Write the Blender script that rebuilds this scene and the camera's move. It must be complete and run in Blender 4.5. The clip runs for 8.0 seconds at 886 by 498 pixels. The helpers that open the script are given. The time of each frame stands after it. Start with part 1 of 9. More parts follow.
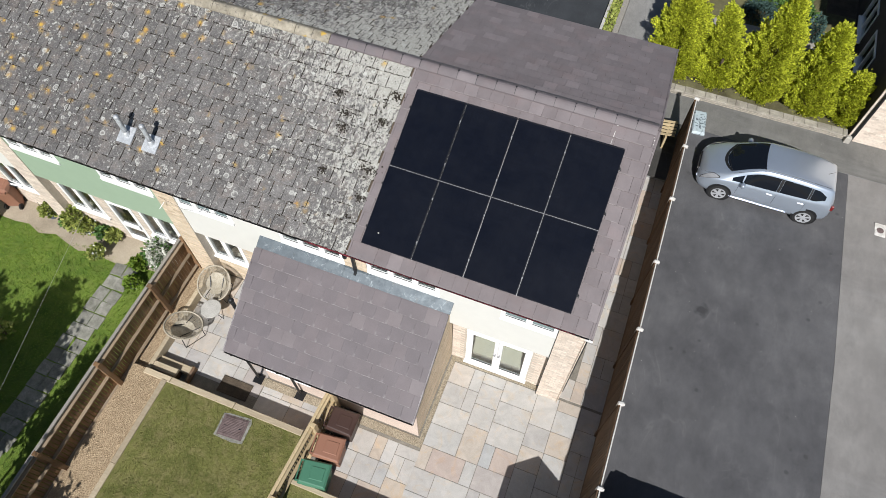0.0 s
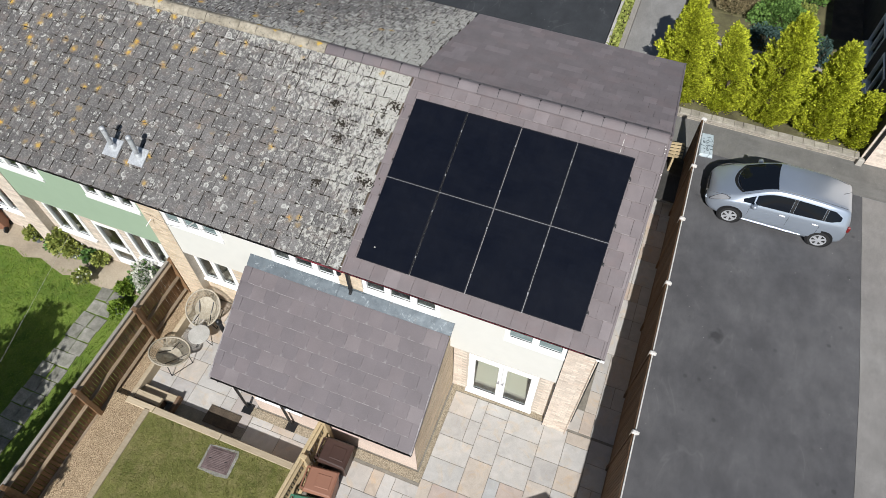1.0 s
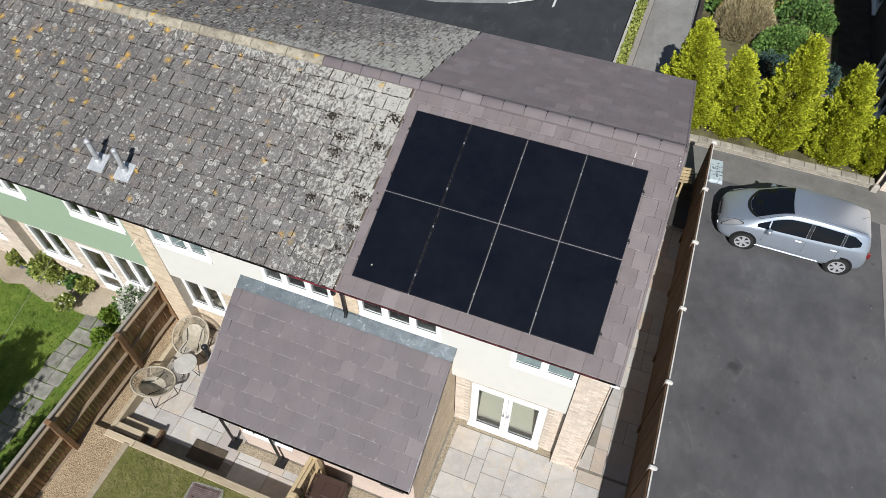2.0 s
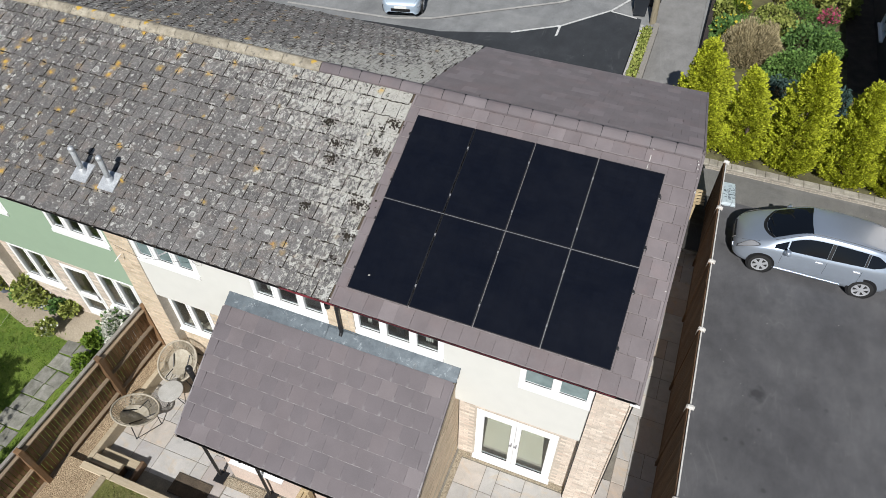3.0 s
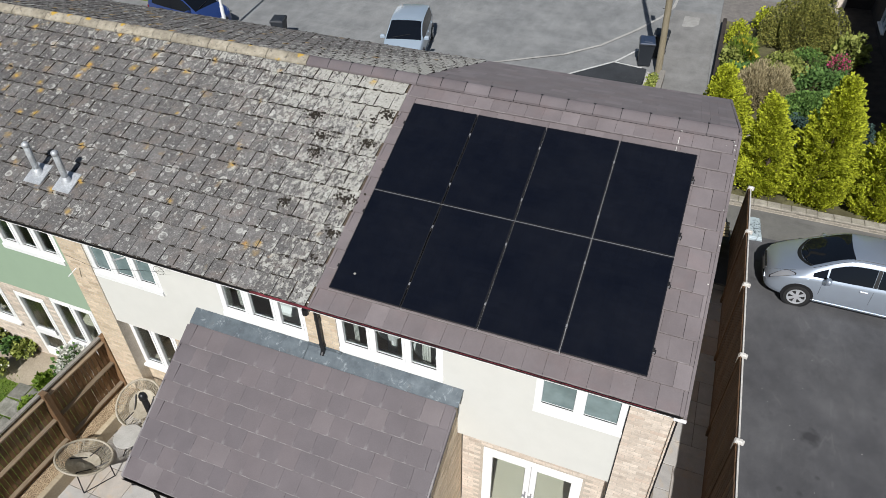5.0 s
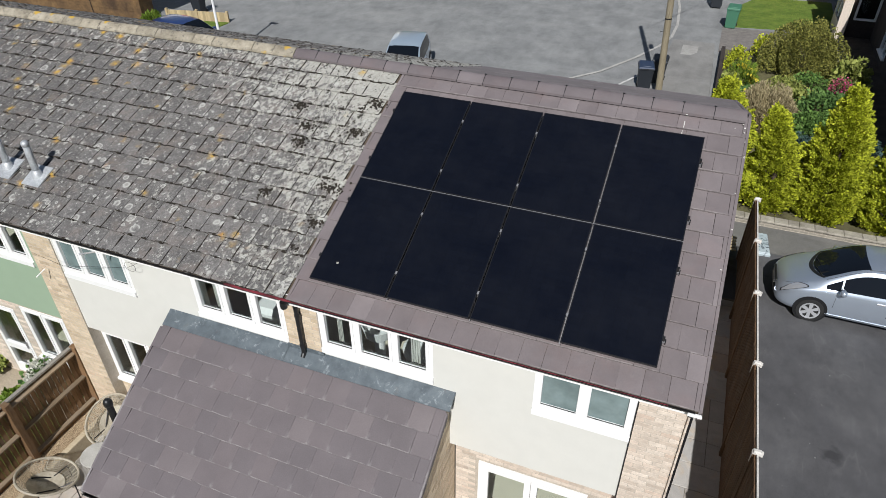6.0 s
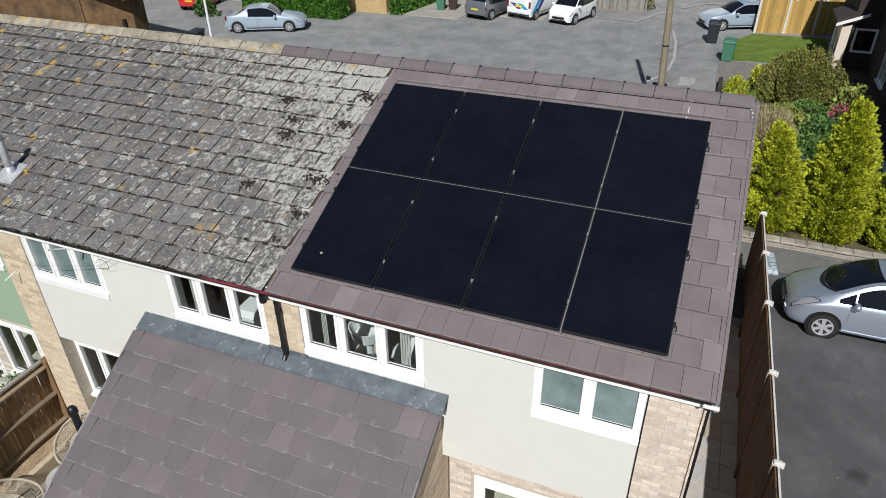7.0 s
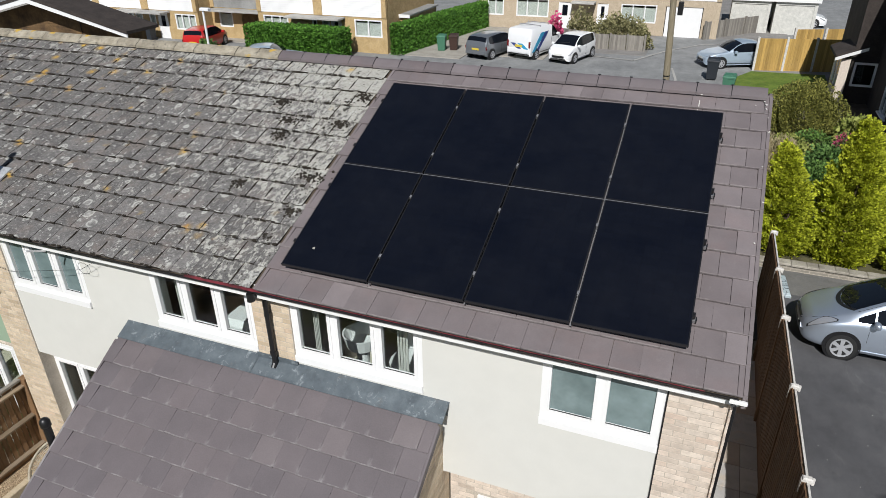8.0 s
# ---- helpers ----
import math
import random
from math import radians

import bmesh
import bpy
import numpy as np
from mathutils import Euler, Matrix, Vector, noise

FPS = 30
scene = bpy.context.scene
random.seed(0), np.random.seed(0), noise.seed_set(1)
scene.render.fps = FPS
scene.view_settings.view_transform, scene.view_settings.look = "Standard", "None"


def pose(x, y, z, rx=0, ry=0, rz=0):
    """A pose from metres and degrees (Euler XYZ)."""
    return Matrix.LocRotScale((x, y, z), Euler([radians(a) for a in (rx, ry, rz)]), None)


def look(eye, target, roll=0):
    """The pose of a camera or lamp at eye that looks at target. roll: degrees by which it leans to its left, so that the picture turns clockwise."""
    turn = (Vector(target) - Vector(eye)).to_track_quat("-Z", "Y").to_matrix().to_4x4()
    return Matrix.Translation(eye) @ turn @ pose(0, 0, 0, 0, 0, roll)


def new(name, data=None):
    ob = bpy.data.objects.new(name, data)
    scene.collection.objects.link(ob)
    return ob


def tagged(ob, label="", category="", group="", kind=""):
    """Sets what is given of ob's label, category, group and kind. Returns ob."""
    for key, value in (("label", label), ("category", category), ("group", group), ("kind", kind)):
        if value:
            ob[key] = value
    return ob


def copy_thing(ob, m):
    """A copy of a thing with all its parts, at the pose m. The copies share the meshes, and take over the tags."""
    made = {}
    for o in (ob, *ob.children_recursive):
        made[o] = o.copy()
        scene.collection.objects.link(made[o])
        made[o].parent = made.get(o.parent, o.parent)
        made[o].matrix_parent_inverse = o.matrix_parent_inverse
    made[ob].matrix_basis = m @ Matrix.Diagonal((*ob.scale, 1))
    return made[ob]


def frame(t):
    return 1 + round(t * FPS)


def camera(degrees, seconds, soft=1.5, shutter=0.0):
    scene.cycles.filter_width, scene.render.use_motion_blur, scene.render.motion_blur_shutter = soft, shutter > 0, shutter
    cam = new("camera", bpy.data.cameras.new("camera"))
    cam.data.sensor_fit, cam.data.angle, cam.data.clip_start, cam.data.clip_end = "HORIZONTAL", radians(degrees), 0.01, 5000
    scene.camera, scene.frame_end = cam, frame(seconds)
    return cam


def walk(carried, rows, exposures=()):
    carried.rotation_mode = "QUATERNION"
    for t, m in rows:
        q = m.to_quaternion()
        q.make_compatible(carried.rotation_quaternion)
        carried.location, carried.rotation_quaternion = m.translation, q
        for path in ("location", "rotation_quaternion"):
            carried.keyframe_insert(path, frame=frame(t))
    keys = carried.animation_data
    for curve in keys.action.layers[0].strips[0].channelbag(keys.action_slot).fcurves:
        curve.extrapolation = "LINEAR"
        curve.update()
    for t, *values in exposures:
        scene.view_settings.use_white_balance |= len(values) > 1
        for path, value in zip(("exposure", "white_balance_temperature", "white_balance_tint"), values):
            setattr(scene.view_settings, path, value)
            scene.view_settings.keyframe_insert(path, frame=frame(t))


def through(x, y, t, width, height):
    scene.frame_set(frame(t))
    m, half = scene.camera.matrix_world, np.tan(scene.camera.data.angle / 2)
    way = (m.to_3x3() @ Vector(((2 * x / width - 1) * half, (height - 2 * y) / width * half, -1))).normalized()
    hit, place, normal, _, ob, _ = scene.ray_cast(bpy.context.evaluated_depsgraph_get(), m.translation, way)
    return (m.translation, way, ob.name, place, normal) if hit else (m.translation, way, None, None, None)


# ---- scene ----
cam = camera(67.2, 8.0, 0.8)
PATH = [
    (0, (4.218, -6.12, 17.456), (3.856, -5.184, 15.726), -0.0),
    (0.5, (4.257, -6.162, 16.967), (3.875, -5.179, 15.268), -0.1),
    (1, (4.253, -6.189, 16.452), (3.849, -5.15, 14.792), -0.1),
    (1.5, (4.23, -6.149, 15.976), (3.807, -5.06, 14.353), 0.0),
    (3, (4.198, -6.137, 14.369), (3.708, -4.897, 12.878), -0.2),
    (3.5, (4.194, -6.104, 13.811), (3.684, -4.819, 12.366), -0.3),
    (4, (4.175, -6.079, 13.206), (3.644, -4.746, 11.813), -0.3),
    (4.5, (4.181, -6.052, 12.647), (3.631, -4.678, 11.302), -0.5),
    (6, (4.327, -5.915, 10.976), (3.725, -4.42, 9.791), -0.6),
    (6.5, (4.372, -5.856, 10.52), (3.757, -4.327, 9.387), -0.6),
    (7, (4.394, -5.818, 9.994), (3.764, -4.248, 8.928), -0.6),
    (7.5, (4.394, -5.764, 9.526), (3.746, -4.158, 8.523), -0.7),
    (8, (4.36, -5.715, 9.178), (3.701, -4.079, 8.236), -0.7),
]
walk(cam, [(t, look(eye, target, roll)) for t, eye, target, roll in PATH], [(0.0, 0.22), (3.5, 0.1), (6.0, 0.0), (8.0, -0.08)])

# ---- light ----
SUN = Vector((0.176, -1.0, 0.945)).normalized()
world = bpy.data.worlds.new("sky")
scene.world = world
world.use_nodes = True
wn = world.node_tree
sky = wn.nodes.new("ShaderNodeTexSky")
sky.sky_type = "NISHITA"
sky.sun_disc = False
sky.sun_elevation = math.asin(SUN.z)
sky.sun_rotation = math.atan2(SUN.x, SUN.y)
sky.air_density, sky.dust_density, sky.ozone_density = 1.0, 0.6, 1.0
wn.links.new(sky.outputs[0], wn.nodes["Background"].inputs[0])
wn.nodes["Background"].inputs[1].default_value = 0.05
sun = new("sun", bpy.data.lights.new("sun", "SUN"))
sun.data.energy, sun.data.angle, sun.data.color = 4.9, radians(0.53), (1.0, 0.988, 0.98)
sun.matrix_world = look((0, 0, 40), Vector((0, 0, 40)) - SUN)


# ---- materials ----
class Mat:
    """A small node-graph writer for one material."""

    def __init__(self, name, rough=0.8, metal=0.0, spec=0.5):
        self.m = bpy.data.materials.new(name)
        self.m.use_nodes = True
        self.t = self.m.node_tree
        self.b = self.t.nodes["Principled BSDF"]
        self.b.inputs["Roughness"].default_value = rough
        self.b.inputs["Metallic"].default_value = metal
        self.b.inputs["Specular IOR Level"].default_value = spec
        self.pos = self.t.nodes.new("ShaderNodeNewGeometry").outputs["Position"]

    def node(self, kind, **values):
        n = self.t.nodes.new(kind)
        for k, v in values.items():
            n.inputs[k.replace("_", " ")].default_value = v
        return n

    def link(self, a, b):
        self.t.links.new(a, b)

    def scaled(self, sx, sy, sz, turn=0.0):
        n = self.node("ShaderNodeMapping")
        n.inputs["Scale"].default_value = (sx, sy, sz)
        n.inputs["Rotation"].default_value = (0, 0, turn)
        self.link(self.pos, n.inputs["Vector"])
        return n.outputs[0]

    def noise(self, scale, detail=4.0, rough=0.55, vec=None, warp=0.0):
        n = self.node("ShaderNodeTexNoise", Scale=scale, Detail=detail, Roughness=rough, Distortion=warp)
        self.link(vec or self.pos, n.inputs["Vector"])
        return n.outputs["Fac"]

    def cells(self, scale, vec=None, what="Distance", feature="F1", rand=1.0):
        n = self.t.nodes.new("ShaderNodeTexVoronoi")
        n.feature = feature
        n.inputs["Scale"].default_value = scale
        n.inputs["Randomness"].default_value = rand
        self.link(vec or self.pos, n.inputs["Vector"])
        return n.outputs[what]

    def ramp(self, fac, *stops):
        n = self.t.nodes.new("ShaderNodeValToRGB")
        e = n.color_ramp.elements
        while len(e) < len(stops):
            e.new(0.5)
        for el, (p, c) in zip(e, stops):
            el.position = p
            el.color = (c, c, c, 1) if isinstance(c, (int, float)) else (*c, 1)
        self.link(fac, n.inputs[0])
        return n.outputs[0]

    def mix(self, fac, a, b, how="MIX"):
        n = self.t.nodes.new("ShaderNodeMix")
        n.data_type, n.blend_type = "RGBA", how
        for v, i in ((fac, 0), (a, 6), (b, 7)):
            if isinstance(v, (int, float)):
                n.inputs[i].default_value = v if i == 0 else (v, v, v, 1)
            elif isinstance(v, tuple):
                n.inputs[i].default_value = (*v, 1)
            else:
                self.link(v, n.inputs[i])
        return n.outputs[2]

    def calc(self, how, a, b=0.0):
        n = self.t.nodes.new("ShaderNodeMath")
        n.operation = how
        for v, i in ((a, 0), (b, 1)):
            if isinstance(v, (int, float)):
                n.inputs[i].default_value = v
            else:
                self.link(v, n.inputs[i])
        return n.outputs[0]

    def axis(self, which):
        n = self.t.nodes.new("ShaderNodeSeparateXYZ")
        self.link(self.pos, n.inputs[0])
        return n.outputs[which]

    def span(self, value, lo, hi):
        n = self.t.nodes.new("ShaderNodeMapRange")
        n.inputs[1].default_value, n.inputs[2].default_value = lo, hi
        self.link(value, n.inputs[0])
        return n.outputs[0]

    def piece(self):
        return self.t.nodes.new("ShaderNodeObjectInfo").outputs["Random"]

    def island(self):
        return self.t.nodes.new("ShaderNodeNewGeometry").outputs["Random Per Island"]

    def any_piece(self):
        """A random number for a piece, whether an object of its own or an island of a joined mesh."""
        return self.calc("FRACT", self.calc("ADD", self.piece(), self.calc("MULTIPLY", self.island(), 7.31)))

    def done(self, colour, bump=None, strength=0.3, dist=0.01, rough=None):
        if isinstance(colour, tuple):
            self.b.inputs["Base Color"].default_value = (*colour, 1)
        else:
            self.link(colour, self.b.inputs["Base Color"])
        if bump is not None:
            n = self.node("ShaderNodeBump", Strength=strength, Distance=dist)
            self.link(bump, n.inputs["Height"])
            self.link(n.outputs[0], self.b.inputs["Normal"])
        if rough is not None:
            self.link(rough, self.b.inputs["Roughness"])
        return self.m


def speckled(name, dark, light, scale=6.0, fine=60.0, rough=0.85, bump=0.3, dist=0.006, spec=0.4, metal=0.0, vary=0.0):
    """A mottled surface: broad stains, fine grain, and a shade of its own for each piece."""
    m = Mat(name, rough, metal, spec)
    broad, grain = m.noise(scale, 5.0, 0.6), m.noise(fine, 3.0, 0.6)
    c = m.ramp(broad, (0.3, dark), (0.7, light))
    c = m.mix(0.55, c, m.ramp(grain, (0.25, 0.55), (0.75, 1.35)), "MULTIPLY")
    if vary:
        c = m.mix(1.0, c, m.ramp(m.any_piece(), (0.0, 1.0 - vary), (1.0, 1.0 + vary)), "MULTIPLY")
    return m.done(c, grain, bump, dist)


def plain(name, colour, rough=0.5, metal=0.0, spec=0.5, coat=0.0):
    """A painted or moulded surface with faint dirt."""
    m = Mat(name, rough, metal, spec)
    m.b.inputs["Coat Weight"].default_value = coat
    m.b.inputs["Coat Roughness"].default_value = 0.04
    d = m.noise(3.0, 6.0, 0.65)
    c = m.mix(1.0, colour, m.ramp(d, (0.25, 0.965), (0.7, 1.02)), "MULTIPLY")
    return m.done(c, m.noise(45.0), 0.04, 0.003)


def glass(name, tint=(0.02, 0.03, 0.035), rough=0.04, ior=1.5):
    m = Mat(name, rough, 0.0, 0.6)
    m.b.inputs["IOR"].default_value = ior
    return m.done(tint)


def pane_material():
    """Clear glazing: lets light straight through and mirrors at its Fresnel share."""
    m = Mat("window_glass", 0.02)
    tr = m.node("ShaderNodeBsdfTransparent")
    tr.inputs[0].default_value = (0.92, 0.95, 0.945, 1)
    gl = m.node("ShaderNodeBsdfGlossy", Roughness=0.02)
    lw = m.t.nodes.new("ShaderNodeLayerWeight").outputs["Facing"]
    fr = m.calc("ADD", 0.04, m.calc("MULTIPLY", 0.9, m.calc("POWER", lw, 5.0)))
    mixer = m.node("ShaderNodeMixShader")
    m.link(fr, mixer.inputs[0])
    m.link(tr.outputs[0], mixer.inputs[1])
    m.link(gl.outputs[0], mixer.inputs[2])
    m.link(mixer.outputs[0], m.t.nodes["Material Output"].inputs["Surface"])
    return m.m


def old_tile_material():
    m = Mat("weathered_tile", 0.92, 0.0, 0.25)
    c = m.ramp(m.noise(6.0, 6.0, 0.65), (0.3, (0.104, 0.1, 0.097)), (0.7, (0.172, 0.164, 0.157)))
    c = m.mix(1.0, c, m.ramp(m.any_piece(), (0.0, 0.82), (1.0, 1.18)), "MULTIPLY")
    c = m.mix(0.7, c, m.ramp(m.noise(70.0, 5.0, 0.75), (0.3, 0.5), (0.7, 1.45)), "MULTIPLY")
    x = m.axis(0)
    c = m.mix(1.0, c, m.ramp(m.span(x, -9.0, -3.0), (0.0, 0.78), (1.0, 1.0)), "MULTIPLY")
    y = m.calc("SUBTRACT", 3.9, m.calc("ABSOLUTE", m.calc("SUBTRACT", m.axis(1), 3.9)))
    wob = m.noise(0.9, 4.0, 0.6)
    # fine pale grey bloom all over
    bloom = m.noise(24.0, 8.0, 0.8)
    c = m.mix(m.ramp(bloom, (0.52, 0.0), (0.62, 0.55)), c, (0.34, 0.33, 0.315))
    c = m.mix(m.ramp(m.noise(3.2, 5.0, 0.65), (0.5, 0.0), (0.7, 0.45)), c, (0.235, 0.19, 0.165))
    # pale crust, thick towards the newer tiles and along the ridge
    near = m.span(m.calc("ADD", x, m.calc("MULTIPLY", y, 0.5)), -3.4, 1.0)
    crust = m.noise(15.0, 8.0, 0.72, m.scaled(1.0, 0.6, 0.6), 0.25)
    crust = m.calc("ADD", crust, m.calc("MULTIPLY", near, 0.17))
    crust = m.calc("ADD", crust, m.calc("MULTIPLY", m.span(m.axis(1), 3.7, 4.3), 0.045))
    crust = m.calc("ADD", crust, m.calc("MULTIPLY", m.calc("SUBTRACT", wob, 0.5), 0.3))
    crust = m.calc("ADD", crust, m.calc("MULTIPLY", m.span(y, 2.4, 3.9), 0.08))
    pale = m.ramp(m.noise(25.0, 5.0), (0.3, (0.33, 0.325, 0.29)), (0.75, (0.5, 0.49, 0.44)))
    c = m.mix(m.ramp(crust, (0.62, 0.0), (0.68, 0.85)), c, pale)
    # round white spots and rings
    for scale, lo, hi, much in ((2.7, 0.19, 0.23, 0.85), (3.9, 0.17, 0.22, 0.9), (6.5, 0.17, 0.23, 0.9), (12.0, 0.16, 0.23, 0.7)):
        spot = m.cells(scale)
        spot = m.calc("ADD", spot, m.calc("MULTIPLY", m.calc("SUBTRACT", m.noise(scale * 4.5), 0.5), 0.14))
        ring = m.ramp(spot, (0.02, 0.75), (lo * 0.62, 0.15 if scale < 9 else 0.8), (lo, 0.95), (hi, 0.0))
        keep = m.ramp(m.noise(scale * 0.55, 2.0), (0.485, 0.0), (0.515, much))
        c = m.mix(m.calc("MULTIPLY", ring, keep), c, (0.5, 0.5, 0.46))
    # orange lichen, mostly on the far end and towards the ridge
    far = m.span(m.calc("ADD", m.calc("MULTIPLY", x, -1.0), m.calc("MULTIPLY", y, 0.8)), 1.5, 9.0)
    oc = m.cells(3.0)
    oc = m.calc("ADD", oc, m.calc("MULTIPLY", m.calc("SUBTRACT", m.noise(16.0, 5.0), 0.5), 0.4))
    om = m.ramp(oc, (0.1, 1.0), (0.18, 0.4), (0.36, 0.0))
    om = m.calc("MULTIPLY", om, m.ramp(m.calc("ADD", m.noise(1.7, 3.0), m.calc("MULTIPLY", far, 0.16)), (0.62, 0.0), (0.7, 1.0)))
    c = m.mix(m.calc("MULTIPLY", om, 0.9), c, m.ramp(m.noise(9.0), (0.35, (0.36, 0.2, 0.07)), (0.6, (0.56, 0.36, 0.05))))
    # dark moss
    moss = m.calc("ADD", m.noise(9.0, 6.0, 0.7, None, 0.6), m.calc("MULTIPLY", near, 0.085))
    c = m.mix(m.ramp(moss, (0.69, 0.0), (0.71, 0.95)), c, (0.03, 0.028, 0.02))
    # small black tufts in the pale crust
    tuft = m.calc("ADD", m.cells(11.0), m.calc("MULTIPLY", m.calc("SUBTRACT", m.noise(40.0, 3.0), 0.5), 0.25))
    tuft = m.calc("MULTIPLY", m.ramp(tuft, (0.1, 0.95), (0.16, 0.0)), m.ramp(m.calc("ADD", m.noise(2.2, 3.0), m.calc("MULTIPLY", near, 0.22)), (0.54, 0.0), (0.62, 1.0)))
    c = m.mix(tuft, c, (0.035, 0.03, 0.02))
    return m.done(c, m.noise(40.0, 5.0, 0.7), 0.6, 0.012)


def old_ridge_material():
    m = Mat("lichened_ridge", 0.92, 0.0, 0.25)
    c = m.ramp(m.noise(5.0, 6.0, 0.7), (0.3, (0.2, 0.175, 0.13)), (0.7, (0.42, 0.38, 0.3)))
    c = m.mix(1.0, c, m.ramp(m.any_piece(), (0.0, 0.85), (1.0, 1.15)), "MULTIPLY")
    c = m.mix(m.ramp(m.noise(12.0, 6.0, 0.7, None, 0.6), (0.56, 0.0), (0.62, 0.75)), c, (0.12, 0.11, 0.095))
    gold = m.calc("ADD", m.cells(2.6), m.calc("MULTIPLY", m.calc("SUBTRACT", m.noise(14.0, 5.0), 0.5), 0.4))
    c = m.mix(m.ramp(gold, (0.14, 0.95), (0.24, 0.0)), c, (0.5, 0.32, 0.05))
    return m.done(c, m.noise(30.0, 5.0, 0.7), 0.6, 0.012)


def new_tile_material(name, lo, hi, streak):
    m = Mat(name, 0.55, 0.0, 0.45)
    c = m.ramp(m.any_piece(), (0.0, lo), (0.75, hi), (1.0, tuple(v * 1.18 for v in hi)))
    c = m.mix(0.6, c, m.ramp(m.noise(2.2, 6.0, 0.65), (0.3, 0.78), (0.72, 1.18)), "MULTIPLY")
    c = m.mix(0.22, c, m.ramp(m.noise(70.0, 3.0), (0.3, 0.7), (0.7, 1.25)), "MULTIPLY")
    c = m.mix(m.ramp(m.noise(1.6, 4.0, 0.6), (0.5, 0.0), (0.68, 0.5)), c, m.mix(1.0, c, (1.08, 0.96, 0.93), "MULTIPLY"))
    s = m.ramp(m.noise(9.0, 6.0, 0.7, m.scaled(1.0, 0.5, 0.5)), (0.62, 0.0), (0.74, streak))
    c = m.mix(s, c, (0.36, 0.34, 0.33))
    return m.done(c, m.noise(60.0, 4.0), 0.12, 0.003)


def lean_tile_material():
    """Plum-grey tiles, each with a pale scuffed mark at the lower corners where water runs off the joint."""
    m = Mat("plum_brown_tile", 0.62, 0.0, 0.4)
    c = m.ramp(m.any_piece(), (0.0, (0.127, 0.111, 0.117)), (0.5, (0.136, 0.118, 0.123)), (0.85, (0.143, 0.122, 0.126)), (1.0, (0.168, 0.146, 0.149)))
    c = m.mix(0.6, c, m.ramp(m.noise(1.6, 5.0, 0.6), (0.3, 0.82), (0.72, 1.16)), "MULTIPLY")
    c = m.mix(0.25, c, m.ramp(m.noise(60.0, 3.0), (0.3, 0.75), (0.7, 1.2)), "MULTIPLY")
    sep = m.t.nodes.new("ShaderNodeSeparateXYZ")
    m.link(m.t.nodes.new("ShaderNodeTexCoord").outputs["Object"], sep.inputs[0])
    side = m.span(m.calc("ADD", m.calc("ABSOLUTE", sep.outputs[0]), m.calc("MULTIPLY", m.calc("SUBTRACT", m.noise(22.0, 3.0), 0.5), 0.06)), 0.128, 0.166)
    foot = m.calc("SUBTRACT", 1.0, m.span(sep.outputs[1], 0.0, 0.11))
    mark = m.calc("MULTIPLY", m.calc("MULTIPLY", side, foot), m.ramp(m.noise(2.6, 5.0, 0.7), (0.42, 0.05), (0.66, 0.75)))
    c = m.mix(mark, c, (0.36, 0.345, 0.34))
    return m.done(c, m.noise(50.0, 4.0), 0.2, 0.004)


def lead_material():
    """Dull slate-blue lead with pale bloom and run marks."""
    m = Mat("lead_flashing", 0.48, 0.25, 0.5)
    c = m.ramp(m.noise(4.0, 6.0, 0.7), (0.3, (0.075, 0.092, 0.106)), (0.7, (0.15, 0.178, 0.195)))
    c = m.mix(m.ramp(m.noise(7.0, 7.0, 0.75, None, 0.8), (0.56, 0.0), (0.68, 0.75)), c, (0.36, 0.4, 0.42))
    c = m.mix(m.ramp(m.noise(3.0, 5.0, 0.7), (0.58, 0.0), (0.7, 0.4)), c, (0.17, 0.14, 0.11))
    return m.done(c, m.noise(14.0, 4.0), 0.5, 0.012)


def panel_material():
    m = Mat("solar_glass", 0.2, 0.0, 0.35)
    m.b.inputs["Coat Weight"].default_value = 0.0
    tc = m.t.nodes.new("ShaderNodeTexCoord").outputs["Object"]
    br = m.t.nodes.new("ShaderNodeTexBrick")
    br.offset = 0.0
    m.link(tc, br.inputs["Vector"])
    br.inputs["Scale"].default_value = 1.0
    br.inputs["Brick Width"].default_value, br.inputs["Row Height"].default_value = 0.182, 0.091
    br.inputs["Mortar Size"].default_value, br.inputs["Mortar Smooth"].default_value = 0.0022, 0.3
    br.inputs["Color1"].default_value = (0.0034, 0.0044, 0.0085, 1)
    br.inputs["Color2"].default_value = (0.0040, 0.0052, 0.0098, 1)
    br.inputs["Mortar"].default_value = (0.0026, 0.0032, 0.0058, 1)
    dust = m.ramp(m.noise(1.3, 7.0, 0.7), (0.35, 0.0), (0.8, 0.016))
    c = m.mix(dust, br.outputs[0], (0.3, 0.3, 0.3))
    return m.done(c)


def brick_material(name, a, b, d):
    m = Mat(name, 0.9, 0.0, 0.3)
    c = m.ramp(m.any_piece(), (0.0, tuple(v * 0.86 for v in a)), (0.25, b), (0.5, a), (0.75, tuple(v * 1.08 for v in b)), (1.0, d))
    c = m.mix(0.5, c, m.ramp(m.noise(14.0, 5.0, 0.65), (0.3, 0.72), (0.7, 1.25)), "MULTIPLY")
    return m.done(c, m.noise(80.0, 4.0), 0.5, 0.006)


